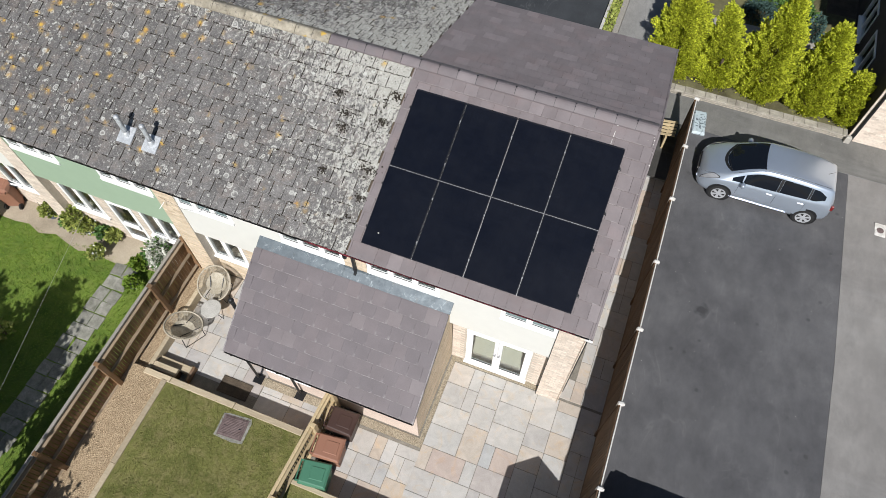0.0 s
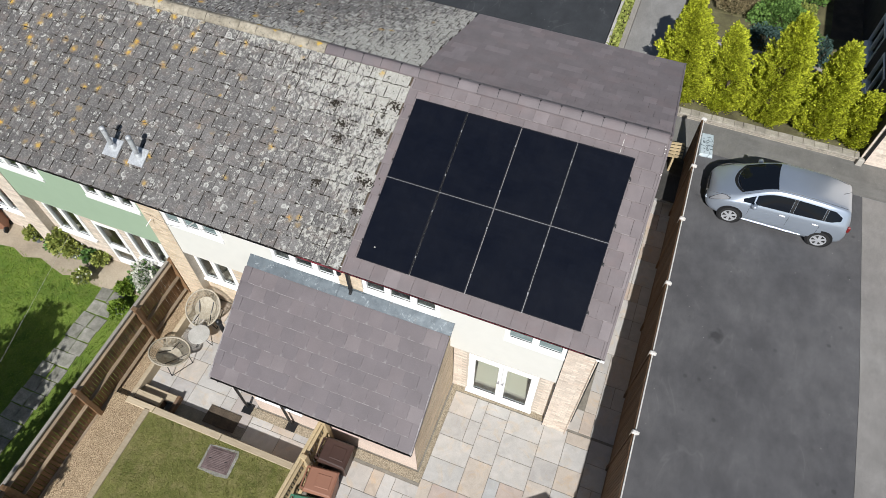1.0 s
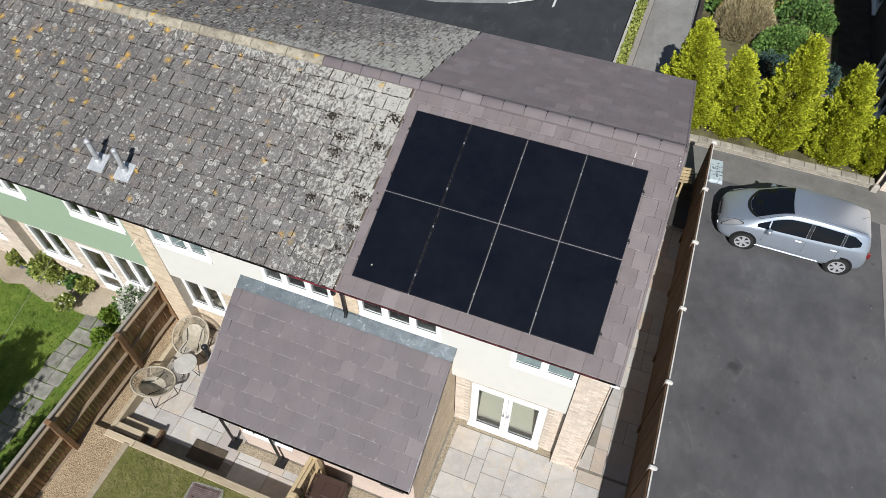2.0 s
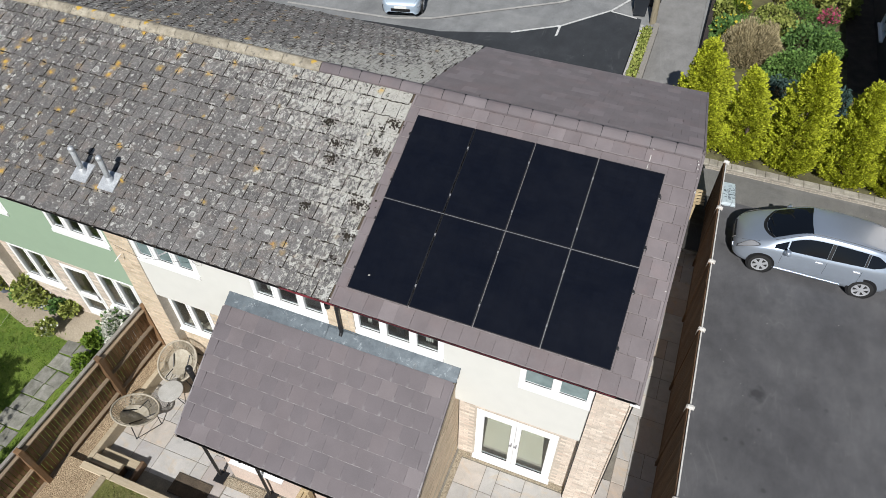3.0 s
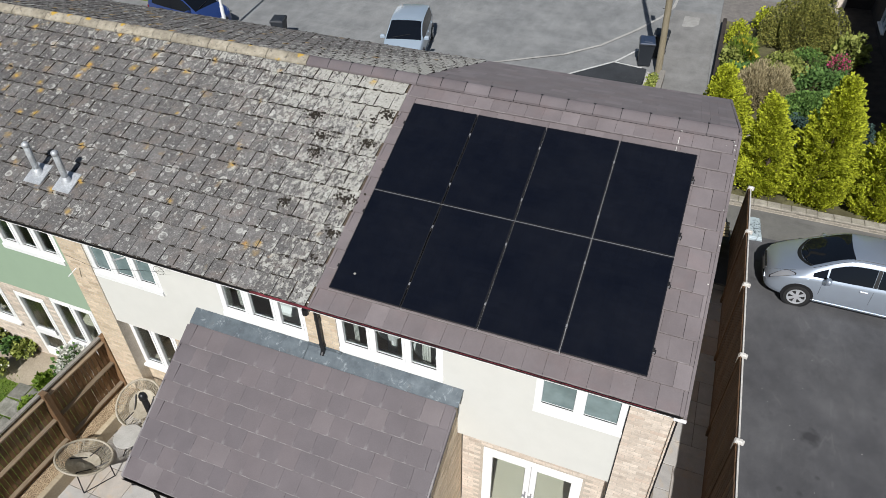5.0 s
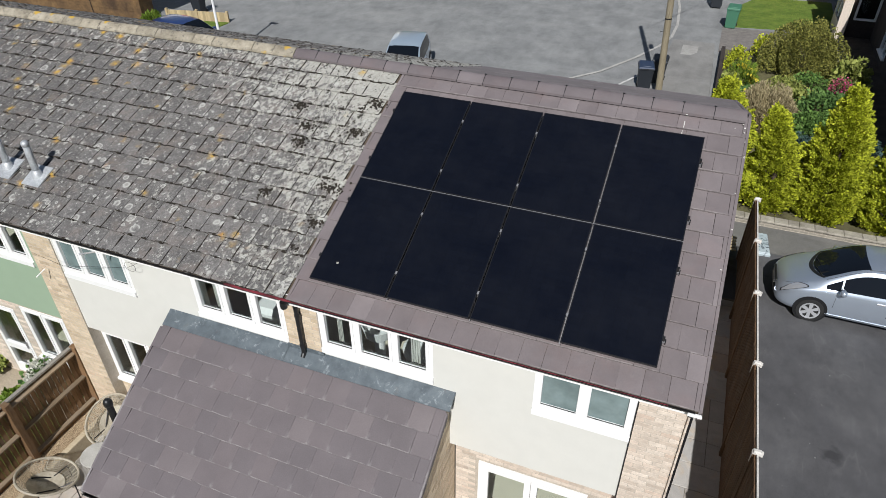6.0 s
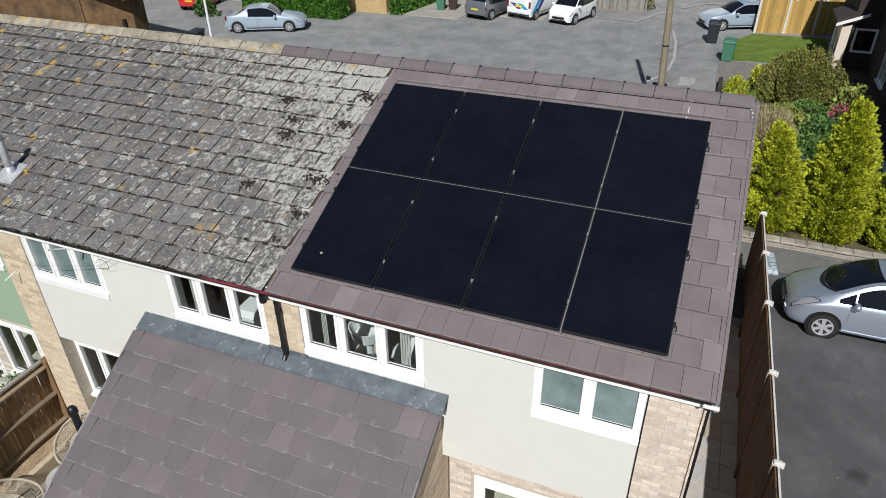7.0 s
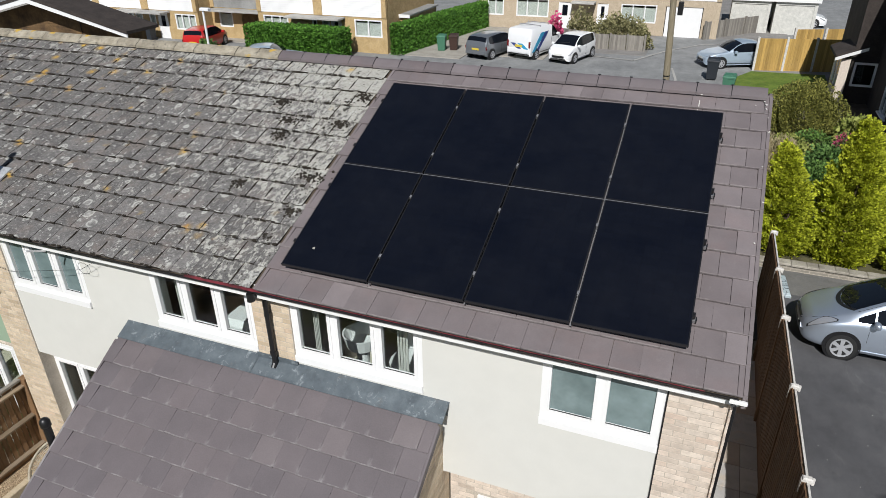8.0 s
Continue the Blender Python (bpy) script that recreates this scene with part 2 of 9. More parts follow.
def wood_material(name, lo, hi, wear=0.25, along=(1, 1, 0.08)):
    m = Mat(name, 0.8, 0.0, 0.3)
    g = m.noise(28.0, 6.0, 0.7, m.scaled(*along), 0.4)
    c = m.ramp(g, (0.28, lo), (0.72, hi))
    c = m.mix(1.0, c, m.ramp(m.any_piece(), (0.0, 0.72), (1.0, 1.22)), "MULTIPLY")
    c = m.mix(m.ramp(m.noise(2.0, 5.0, 0.7), (0.5, 0.0), (0.75, wear)), c, (0.2, 0.19, 0.17))
    return m.done(c, g, 0.35, 0.005)


def slab_material():
    m = Mat("sandstone_slab", 0.88, 0.0, 0.3)
    c = m.ramp(m.any_piece(), (0.0, (0.40, 0.385, 0.365)), (0.3, (0.47, 0.45, 0.42)), (0.58, (0.43, 0.42, 0.40)), (0.76, (0.46, 0.42, 0.375)), (0.88, (0.45, 0.385, 0.315)), (0.95, (0.42, 0.35, 0.31)), (1.0, (0.39, 0.395, 0.39)))
    c = m.mix(0.7, c, m.ramp(m.noise(2.4, 6.0, 0.6, None, 1.2), (0.3, 0.82), (0.7, 1.14)), "MULTIPLY")
    # rusty and honey-coloured veins that cross some slabs
    vein = m.ramp(m.noise(1.7, 5.0, 0.6, None, 2.0), (0.54, 0.0), (0.68, 0.6))
    c = m.mix(vein, c, m.mix(1.0, c, (1.1, 0.95, 0.76), "MULTIPLY"))
    grime = m.ramp(m.noise(5.0, 6.0, 0.7), (0.55, 0.0), (0.75, 0.45))
    c = m.mix(grime, c, (0.3, 0.285, 0.26))
    c = m.mix(0.3, c, m.ramp(m.noise(60.0, 3.0), (0.3, 0.75), (0.7, 1.2)), "MULTIPLY")
    return m.done(c, m.noise(20.0, 6.0, 0.65), 0.3, 0.01)


def grass_material(name, dark, light, dry, amount):
    m = Mat(name, 0.9, 0.0, 0.2)
    c = m.ramp(m.noise(1.3, 6.0, 0.72), (0.34, dark), (0.66, light))
    c = m.mix(m.ramp(m.noise(3.6, 6.0, 0.7), (0.45, 0.0), (0.72, amount)), c, dry)
    c = m.mix(0.6, c, m.ramp(m.noise(48.0, 4.0, 0.7), (0.3, 0.55), (0.7, 1.4)), "MULTIPLY")
    return m.done(c, m.noise(70.0, 4.0, 0.7), 0.8, 0.03)


def leaf_material(name, dark, light, through=0.12):
    m = Mat(name, 0.65, 0.0, 0.25)
    m.b.inputs["Subsurface Weight"].default_value = 0.0
    c = m.ramp(m.island(), (0.0, dark), (1.0, light))
    c = m.mix(0.5, c, m.ramp(m.noise(2.5, 4.0), (0.3, 0.7), (0.7, 1.25)), "MULTIPLY")
    m.link(c, m.b.inputs["Base Color"])
    tr = m.node("ShaderNodeBsdfTranslucent")
    m.link(c, tr.inputs["Color"])
    mixer = m.node("ShaderNodeMixShader")
    mixer.inputs[0].default_value = through
    m.link(m.b.outputs[0], mixer.inputs[1])
    m.link(tr.outputs[0], mixer.inputs[2])
    m.link(mixer.outputs[0], m.t.nodes["Material Output"].inputs["Surface"])
    return m.m


def asphalt_material(name, dark, light, streak=0.0, crack=0.0, oily=False):
    m = Mat(name, 0.88, 0.0, 0.35)
    c = m.ramp(m.noise(0.55, 7.0, 0.62), (0.3, dark), (0.72, light))
    c = m.mix(0.75, c, m.ramp(m.noise(2.0, 6.0, 0.7, m.scaled(1.0, 0.5, 1.0)), (0.35, 0.8), (0.75, 1.22)), "MULTIPLY")
    c = m.mix(0.45, c, m.ramp(m.noise(130.0, 2.0), (0.3, 0.6), (0.75, 1.5)), "MULTIPLY")
    if streak:
        s = m.ramp(m.noise(0.8, 6.0, 0.7, m.scaled(0.25, 1.4, 1.0)), (0.52, 0.0), (0.72, streak))
        c = m.mix(s, c, (0.3, 0.3, 0.29))
    if crack:
        e = m.cells(1.35, None, "Distance", "F1")
        e = m.calc("ADD", e, m.calc("MULTIPLY", m.noise(7.0), 0.12))
        c = m.mix(m.ramp(e, (0.1, crack), (0.17, 0.0)), c, (0.03, 0.03, 0.03))
    # faint wandering scuffs, and scattered pale grit
    scuff = m.calc("ABSOLUTE", m.calc("SUBTRACT", m.noise(0.7, 3.0, 0.5, m.scaled(1.6, 0.5, 1.0, 0.35), 0.8), 0.5))
    scuff = m.calc("MULTIPLY", m.ramp(scuff, (0.0, 0.13), (0.012, 0.0)), m.ramp(m.noise(1.1, 3.0), (0.48, 0.0), (0.6, 1.0)))
    c = m.mix(scuff, c, (0.24, 0.24, 0.235))
    grit = m.calc("MULTIPLY", m.ramp(m.cells(4.2), (0.035, 0.85), (0.06, 0.0)), m.ramp(m.noise(1.6, 2.0), (0.5, 0.0), (0.6, 1.0)))
    c = m.mix(grit, c, (0.36, 0.35, 0.33))
    if oily:
        drip = m.calc("ADD", m.cells(0.62), m.calc("MULTIPLY", m.calc("SUBTRACT", m.noise(5.0, 4.0), 0.5), 0.24))
        drip = m.calc("MULTIPLY", m.ramp(drip, (0.06, 0.75), (0.15, 0.0)), m.ramp(m.noise(0.5, 2.0), (0.42, 0.0), (0.5, 1.0)))
        c = m.mix(drip, c, (0.034, 0.034, 0.036))
        small = m.calc("MULTIPLY", m.ramp(m.cells(2.1), (0.08, 0.6), (0.15, 0.0)), m.ramp(m.noise(0.8, 2.0), (0.5, 0.0), (0.58, 1.0)))
        c = m.mix(small, c, (0.045, 0.045, 0.047))
    return m.done(c, m.noise(110.0, 3.0), 0.5, 0.006)


def gravel_material(name, lo, hi):
    m = Mat(name, 0.9, 0.0, 0.3)
    v = m.cells(46.0, None, "Color")
    c = m.ramp(v, (0.1, lo), (0.9, hi))
    c = m.mix(0.4, c, m.ramp(m.noise(2.0, 4.0), (0.3, 0.75), (0.7, 1.15)), "MULTIPLY")
    return m.done(c, m.cells(46.0), 0.9, 0.02)


def cover_material():
    """Pale blue plastic with branching dark blotches."""
    m = Mat("pale_blue_cover", 0.5, 0.0, 0.4)
    c = m.ramp(m.noise(3.0, 4.0), (0.3, (0.36, 0.43, 0.46)), (0.7, (0.47, 0.54, 0.56)))
    blotch = m.ramp(m.noise(5.5, 5.0, 0.6, None, 1.6), (0.52, 0.0), (0.58, 0.9))
    return m.done(m.mix(blotch, c, (0.05, 0.065, 0.08)), m.noise(40.0), 0.2, 0.004)


OLD_TILE = old_tile_material()
NEW_TILE = new_tile_material("purple_brown_tile", (0.17, 0.146, 0.147), (0.186, 0.161, 0.162), 0.14)
LEAN_EDGE = speckled("pale_tile_edge", (0.12, 0.108, 0.11), (0.25, 0.232, 0.232), 6.0, 20.0)
NEW_EDGE = speckled("cut_tile_edge", (0.13, 0.11, 0.11), (0.24, 0.215, 0.21), 4.0, 40.0)
NEW_RIDGE = new_tile_material("plum_ridge", (0.135, 0.115, 0.119), (0.15, 0.13, 0.133), 0.1)
MOSS = speckled("black_moss", (0.014, 0.011, 0.008), (0.034, 0.027, 0.018), 9.0, 60.0, 0.95, 0.8, 0.01)
LEAN_TILE = lean_tile_material()
RIDGE_OLD = old_ridge_material()
SOLAR = panel_material()
PANEL_FRAME = plain("black_anodised", (0.034, 0.034, 0.038), 0.3, 0.6)
ALU = plain("bare_aluminium", (0.36, 0.36, 0.37), 0.5, 0.7)
LEAD = lead_material()
ZINC = speckled("galvanised_flue", (0.42, 0.44, 0.46), (0.62, 0.64, 0.65), 8.0, 40.0, 0.5, 0.1, 0.004, 0.5, 0.4)
CLAD = plain("cream_render_board", (0.625, 0.62, 0.575), 0.75, 0.0, 0.3)
CLAD_GREEN = plain("sage_green_board", (0.285, 0.375, 0.27), 0.75, 0.0, 0.3)
UPVC = plain("white_upvc", (0.80, 0.80, 0.79), 0.35)
FASCIA = plain("white_fascia", (0.78, 0.78, 0.76), 0.4)
BLACK = plain("black_plastic", (0.012, 0.012, 0.013), 0.4)
RED_FELT = speckled("red_underlay", (0.05, 0.012, 0.014), (0.26, 0.035, 0.05), 6.0, 40.0)
PANE = pane_material()
FROST = speckled("frosted_glass", (0.1, 0.145, 0.145), (0.2, 0.26, 0.26), 1.3, 3.0, 0.25, 0.0, 0.001, 0.5)
ROOM = plain("shaded_room", (0.62, 0.57, 0.45), 0.9)
CURTAIN = speckled("pale_curtain", (0.5, 0.5, 0.46), (0.66, 0.65, 0.6), 5.0, 60.0, 0.95)
BRICK_BUFF = brick_material("buff_brick", (0.5, 0.4, 0.28), (0.6, 0.5, 0.37), (0.52, 0.4, 0.29))
BRICK_PINK = brick_material("pinkish_buff_brick", (0.54, 0.455, 0.375), (0.63, 0.55, 0.465), (0.56, 0.45, 0.365))
BRICK_GREY = brick_material("weathered_grey_brick", (0.22, 0.2, 0.165), (0.3, 0.275, 0.23), (0.26, 0.235, 0.19))
COPING = speckled("lichened_coping", (0.22, 0.2, 0.165), (0.4, 0.37, 0.31), 3.0, 26.0, 0.92, 0.6, 0.012, 0.3, 0.0, 0.08)
MORTAR = speckled("mortar", (0.42, 0.365, 0.3), (0.52, 0.465, 0.39), 5.0, 70.0)
SLAB = slab_material()
POINTING = speckled("slab_joint", (0.17, 0.155, 0.13), (0.26, 0.24, 0.2), 5.0, 60.0)
OLD_SLAB = speckled("grey_garden_slab", (0.15, 0.15, 0.12), (0.3, 0.29, 0.26), 5.0, 30.0, 0.9, 0.5, 0.01, 0.3, 0.0, 0.2)
CONCRETE = speckled("old_concrete", (0.3, 0.28, 0.24), (0.4, 0.375, 0.33), 1.5, 50.0)
DIRT = speckled("bare_earth_terrace", (0.3, 0.25, 0.185), (0.41, 0.35, 0.265), 1.4, 40.0, 0.95, 0.5)
BED = speckled("planted_bed_soil", (0.07, 0.062, 0.032), (0.16, 0.15, 0.07), 2.0, 30.0, 0.95, 0.8, 0.02)
SOIL = speckled("dark_soil", (0.055, 0.042, 0.03), (0.11, 0.085, 0.06), 2.5, 30.0, 0.95, 0.8, 0.02)
GRAVEL = gravel_material("golden_gravel", (0.24, 0.17, 0.1), (0.52, 0.4, 0.26))
PEBBLE = gravel_material("buff_pebble", (0.24, 0.2, 0.14), (0.46, 0.4, 0.3))
LAWN = grass_material("tired_lawn", (0.095, 0.108, 0.028), (0.19, 0.19, 0.06), (0.265, 0.225, 0.105), 0.8)
LAWN_LUSH = grass_material("lush_lawn", (0.075, 0.135, 0.02), (0.165, 0.235, 0.04), (0.2, 0.21, 0.06), 0.4)
BLADE = leaf_material("grass_blade", (0.125, 0.135, 0.036), (0.27, 0.25, 0.1), 0.3)
BLADE_LUSH = leaf_material("lush_blade", (0.12, 0.2, 0.025), (0.22, 0.31, 0.045), 0.3)
TARMAC = asphalt_material("dark_drive_tarmac", (0.072, 0.072, 0.076), (0.125, 0.124, 0.127), 0.0, 0.0, True)
BAY = asphalt_material("fresh_tarmac", (0.03, 0.034, 0.038), (0.046, 0.05, 0.055))
ROAD = asphalt_material("worn_road", (0.185, 0.19, 0.19), (0.28, 0.285, 0.28), 0.5)
LANE = asphalt_material("pale_lane", (0.2, 0.19, 0.18), (0.26, 0.25, 0.235), 0.3)
KERB = speckled("kerb_concrete", (0.33, 0.32, 0.3), (0.46, 0.45, 0.42), 2.0, 40.0, 0.9, 0.3, 0.006, 0.3, 0.0, 0.1)
PAINT = speckled("worn_line_paint", (0.45, 0.45, 0.43), (0.7, 0.7, 0.68), 6.0, 60.0)
WOOD = wood_material("brown_treated_timber", (0.125, 0.068, 0.032), (0.235, 0.14, 0.07))
WOOD_RAIL = wood_material("weathered_rail", (0.17, 0.12, 0.075), (0.31, 0.24, 0.16), 0.4, (1, 0.08, 1))
WOOD_DARK = wood_material("dark_brown_fence", (0.09, 0.05, 0.026), (0.17, 0.1, 0.055))
WOOD_PALE = wood_material("pale_sawn_timber", (0.36, 0.27, 0.15), (0.52, 0.42, 0.26), 0.2)
SLEEPER = wood_material("sawn_sleeper", (0.36, 0.29, 0.19), (0.52, 0.44, 0.32), 0.25, (0.08, 1, 1))
WOOD_GREY = wood_material("silvered_fence", (0.17, 0.155, 0.13), (0.3, 0.28, 0.25), 0.5)
WOOD_GOLD = wood_material("golden_fence_board", (0.36, 0.22, 0.06), (0.52, 0.34, 0.11), 0.1)
WHITE_POST = speckled("pale_post_cap", (0.5, 0.48, 0.44), (0.68, 0.66, 0.62), 9.0, 50.0)
CONIFER = leaf_material("golden_conifer_leaf", (0.2, 0.245, 0.016), (0.8, 0.83, 0.08), 0.4)
SHRUB = leaf_material("green_shrub_leaf", (0.035, 0.085, 0.022), (0.16, 0.28, 0.075))
OLIVE = leaf_material("olive_shrub_leaf", (0.075, 0.085, 0.02), (0.34, 0.33, 0.08))
LEAFY = leaf_material("mid_green_leaf", (0.05, 0.11, 0.025), (0.2, 0.34, 0.08))
HEDGE = leaf_material("hedge_leaf", (0.035, 0.1, 0.014), (0.13, 0.3, 0.04))
STRAW = leaf_material("straw_stem", (0.2, 0.165, 0.085), (0.56, 0.48, 0.29))
BLUEGREEN = leaf_material("blue_green_leaf", (0.03, 0.065, 0.055), (0.09, 0.15, 0.13))
PINK = leaf_material("pink_petal", (0.5, 0.045, 0.15), (0.75, 0.14, 0.3))
WHITE_PETAL = leaf_material("white_petal", (0.6, 0.6, 0.52), (0.82, 0.82, 0.76))
YELLOW = leaf_material("yellow_petal", (0.5, 0.4, 0.03), (0.7, 0.6, 0.08))
BARK = speckled("bark", (0.07, 0.05, 0.035), (0.14, 0.105, 0.075), 6.0, 30.0, 0.95, 0.8, 0.02)
WICKER = speckled("pale_wicker", (0.3, 0.265, 0.2), (0.45, 0.41, 0.33), 9.0, 60.0, 0.7, 0.4, 0.004)
DARK_METAL = plain("dark_metal", (0.02, 0.02, 0.022), 0.45, 0.6)
STONE_TOP = speckled("pale_table_top", (0.36, 0.35, 0.32), (0.48, 0.47, 0.44), 5.0, 50.0, 0.6, 0.1)
TERRACOTTA = speckled("terracotta", (0.42, 0.16, 0.075), (0.55, 0.24, 0.12), 6.0, 40.0)
POT_GREEN = plain("glazed_green_pot", (0.16, 0.2, 0.09), 0.35)
POT_BLUE = plain("blue_grey_pot", (0.1, 0.12, 0.16), 0.4)
BIN_BROWN = plain("dark_brown_plastic", (0.05, 0.026, 0.02), 0.5)
BIN_TERRA = plain("faded_terracotta_plastic", (0.26, 0.125, 0.08), 0.55)
BIN_GREEN = plain("green_plastic", (0.055, 0.17, 0.105), 0.5)
BIN_BLACK = plain("charcoal_plastic", (0.02, 0.024, 0.03), 0.5)
BIN_BLUE = plain("navy_lid_plastic", (0.025, 0.04, 0.075), 0.45)
IRON = speckled("rusty_cover", (0.12, 0.085, 0.08), (0.2, 0.15, 0.145), 7.0, 50.0, 0.75, 0.4, 0.006, 0.5, 0.3)
METER = cover_material()
SILVER = plain("silver_paint", (0.51, 0.58, 0.67), 0.3, 0.7, 0.5, 0.8)
BLUE_SILVER = plain("ice_blue_paint", (0.36, 0.44, 0.52), 0.36, 0.2, 0.5, 0.8)
BLUE = plain("deep_blue_paint", (0.02, 0.045, 0.16), 0.3, 0.2, 0.5, 0.8)
RED = plain("red_paint", (0.5, 0.02, 0.02), 0.3, 0.0, 0.5, 0.8)
WHITE = plain("white_paint", (0.78, 0.79, 0.79), 0.3, 0.0, 0.5, 0.6)
GREY_PAINT = plain("grey_paint", (0.2, 0.215, 0.23), 0.32, 0.5, 0.5, 0.8)
CAR_GLASS = glass("tinted_car_glass", (0.006, 0.008, 0.012), 0.03, 1.3)
LAMP_GLASS = plain("clear_lamp", (0.44, 0.46, 0.49), 0.12, 0.5, 0.6, 1.0)
TAIL_RED = plain("red_lamp", (0.16, 0.012, 0.012), 0.2, 0.0, 0.5, 1.0)
TYRE = plain("tyre_rubber", (0.015, 0.015, 0.015), 0.85)
RIM = plain("alloy_rim", (0.5, 0.51, 0.53), 0.4, 0.4)
PLATE = plain("pale_plate", (0.7, 0.7, 0.66), 0.5)
PLATE_Y = plain("yellow_plate", (0.65, 0.5, 0.06), 0.5)
TEAL = plain("teal_vinyl", (0.03, 0.3, 0.5), 0.4)
NAVY_VINYL = plain("navy_vinyl", (0.03, 0.05, 0.2), 0.4)
BRICK_FAR = speckled("far_buff_brick", (0.4, 0.28, 0.13), (0.52, 0.38, 0.2), 3.0, 14.0, 0.9, 0.3)
BRICK_BROWN = speckled("brown_tile_hanging", (0.06, 0.036, 0.02), (0.19, 0.115, 0.05), 1.2, 6.0, 0.9, 0.5)
# brown taken down by half to hold the right-hand house's shade
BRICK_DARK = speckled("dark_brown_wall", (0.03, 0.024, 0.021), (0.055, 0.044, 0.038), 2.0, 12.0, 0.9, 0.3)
GREY_ROOF = speckled("grey_felt_roof", (0.22, 0.22, 0.21), (0.32, 0.32, 0.31), 1.0, 20.0)


# ---- mesh helpers ----
class Geo:
    """Vertices and faces of one mesh, gathered piece by piece."""

    def __init__(self):
        self.v, self.f, self.mi = [], [], []

    def add(self, verts, faces, mi=0):
        n = len(self.v)
        self.v += [tuple(p) for p in verts]
        self.f += [tuple(i + n for i in f) for f in faces]
        self.mi += [mi] * len(faces)
        return self

    def box(self, x0, x1, y0, y1, z0, z1, mi=0, m=None):
        p = [Vector((x, y, z)) for z in (z0, z1) for x, y in ((x0, y0), (x1, y0), (x1, y1), (x0, y1))]
        if m is not None:
            p = [m @ q for q in p]
        return self.add(p, [(3, 2, 1, 0), (4, 5, 6, 7), (0, 1, 5, 4), (1, 2, 6, 5), (2, 3, 7, 6), (3, 0, 4, 7)], mi)

    def slab(self, x0, x1, y0, y1, z0, z1, c=0.006, m=None, mi=0):
        """A box with a chamfered top edge."""
        p = [(x0, y0, z0), (x1, y0, z0), (x1, y1, z0), (x0, y1, z0), (x0, y0, z1 - c), (x1, y0, z1 - c), (x1, y1, z1 - c), (x0, y1, z1 - c),
             (x0 + c, y0 + c, z1), (x1 - c, y0 + c, z1), (x1 - c, y1 - c, z1), (x0 + c, y1 - c, z1)]
        p = [Vector(q) for q in p]
        if m is not None:
            p = [m @ q for q in p]
        f = [(3, 2, 1, 0), (8, 9, 10, 11)]
        for a in range(4):
            b = (a + 1) % 4
            f += [(a, b, b + 4, a + 4), (a + 4, b + 4, b + 8, a + 8)]
        return self.add(p, f, mi)

    def tube(self, p0, p1, r0, r1=None, n=10, cap=True, mi=0):
        p0, p1 = Vector(p0), Vector(p1)
        r1 = r0 if r1 is None else r1
        d = (p1 - p0).normalized()
        a = d.orthogonal().normalized()
        b = d.cross(a)
        ring = [math.tau * i / n for i in range(n)]
        v = [p0 + r0 * (math.cos(t) * a + math.sin(t) * b) for t in ring] + [p1 + r1 * (math.cos(t) * a + math.sin(t) * b) for t in ring]
        f = [(i, (i + 1) % n, n + (i + 1) % n, n + i) for i in range(n)]
        if cap:
            f += [tuple(range(n - 1, -1, -1)), tuple(range(n, 2 * n))]
        return self.add(v, f, mi)

    def pipe(self, pts, r, n=6, closed=False):
        for a, b in zip(pts, pts[1:] + (pts[:1] if closed else [])):
            self.tube(a, b, r, r, n, True)
        return self

    def lathe(self, prof, n=20, m=None, mi=0):
        v, f = [], []
        for r, z in prof:
            v += [Vector((r * math.cos(math.tau * i / n), r * math.sin(math.tau * i / n), z)) for i in range(n)]
        if m is not None:
            v = [m @ q for q in v]
        for k in range(len(prof) - 1):
            f += [(k * n + i, k * n + (i + 1) % n, (k + 1) * n + (i + 1) % n, (k + 1) * n + i) for i in range(n)]
        f += [tuple(range(n - 1, -1, -1)), tuple(range((len(prof) - 1) * n, len(prof) * n))]
        return self.add(v, f, mi)

    def prism(self, poly, along, mi=0):
        """A flat polygon (3D points) pushed along a vector."""
        n, along = len(poly), Vector(along)
        v = [Vector(p) for p in poly] + [Vector(p) + along for p in poly]
        return self.add(v, [tuple(range(n - 1, -1, -1)), tuple(range(n, 2 * n))] + [(i, (i + 1) % n, n + (i + 1) % n, n + i) for i in range(n)], mi)

    def quad(self, *p, mi=0):
        return self.add(p, [tuple(range(len(p)))], mi)

    def shifted(self, x, y, z):
        self.v = [(a - x, b - y, c - z) for a, b, c in self.v]
        return self

    def mesh(self, name, *mats, smooth=False):
        me = bpy.data.meshes.new(name)
        me.from_pydata(self.v, [], self.f)
        for m in mats:
            me.materials.append(m)
        if len(mats) > 1:
            me.polygons.foreach_set("material_index", self.mi)
        if smooth:
            me.polygons.foreach_set("use_smooth", [True] * len(me.polygons))
        me.update()
        return me


def bevelled(me, width, segments=2):
    bm = bmesh.new()
    bm.from_mesh(me)
    bmesh.ops.remove_doubles(bm, verts=bm.verts, dist=1e-5)
    bmesh.ops.bevel(bm, geom=bm.edges[:], offset=width, segments=segments, profile=0.5, affect="EDGES", clamp_overlap=True)
    bm.to_mesh(me)
    bm.free()
    return me


def origin(ob):
    p = Vector((0, 0, 0))
    while ob is not None:
        p += ob.location
        ob = ob.parent
    return p


def thing(name, at, label, category, group="", kind=""):
    ob = new(name)
    ob.empty_display_size = 0.2
    ob.location = at
    return tagged(ob, label, category, group, kind)


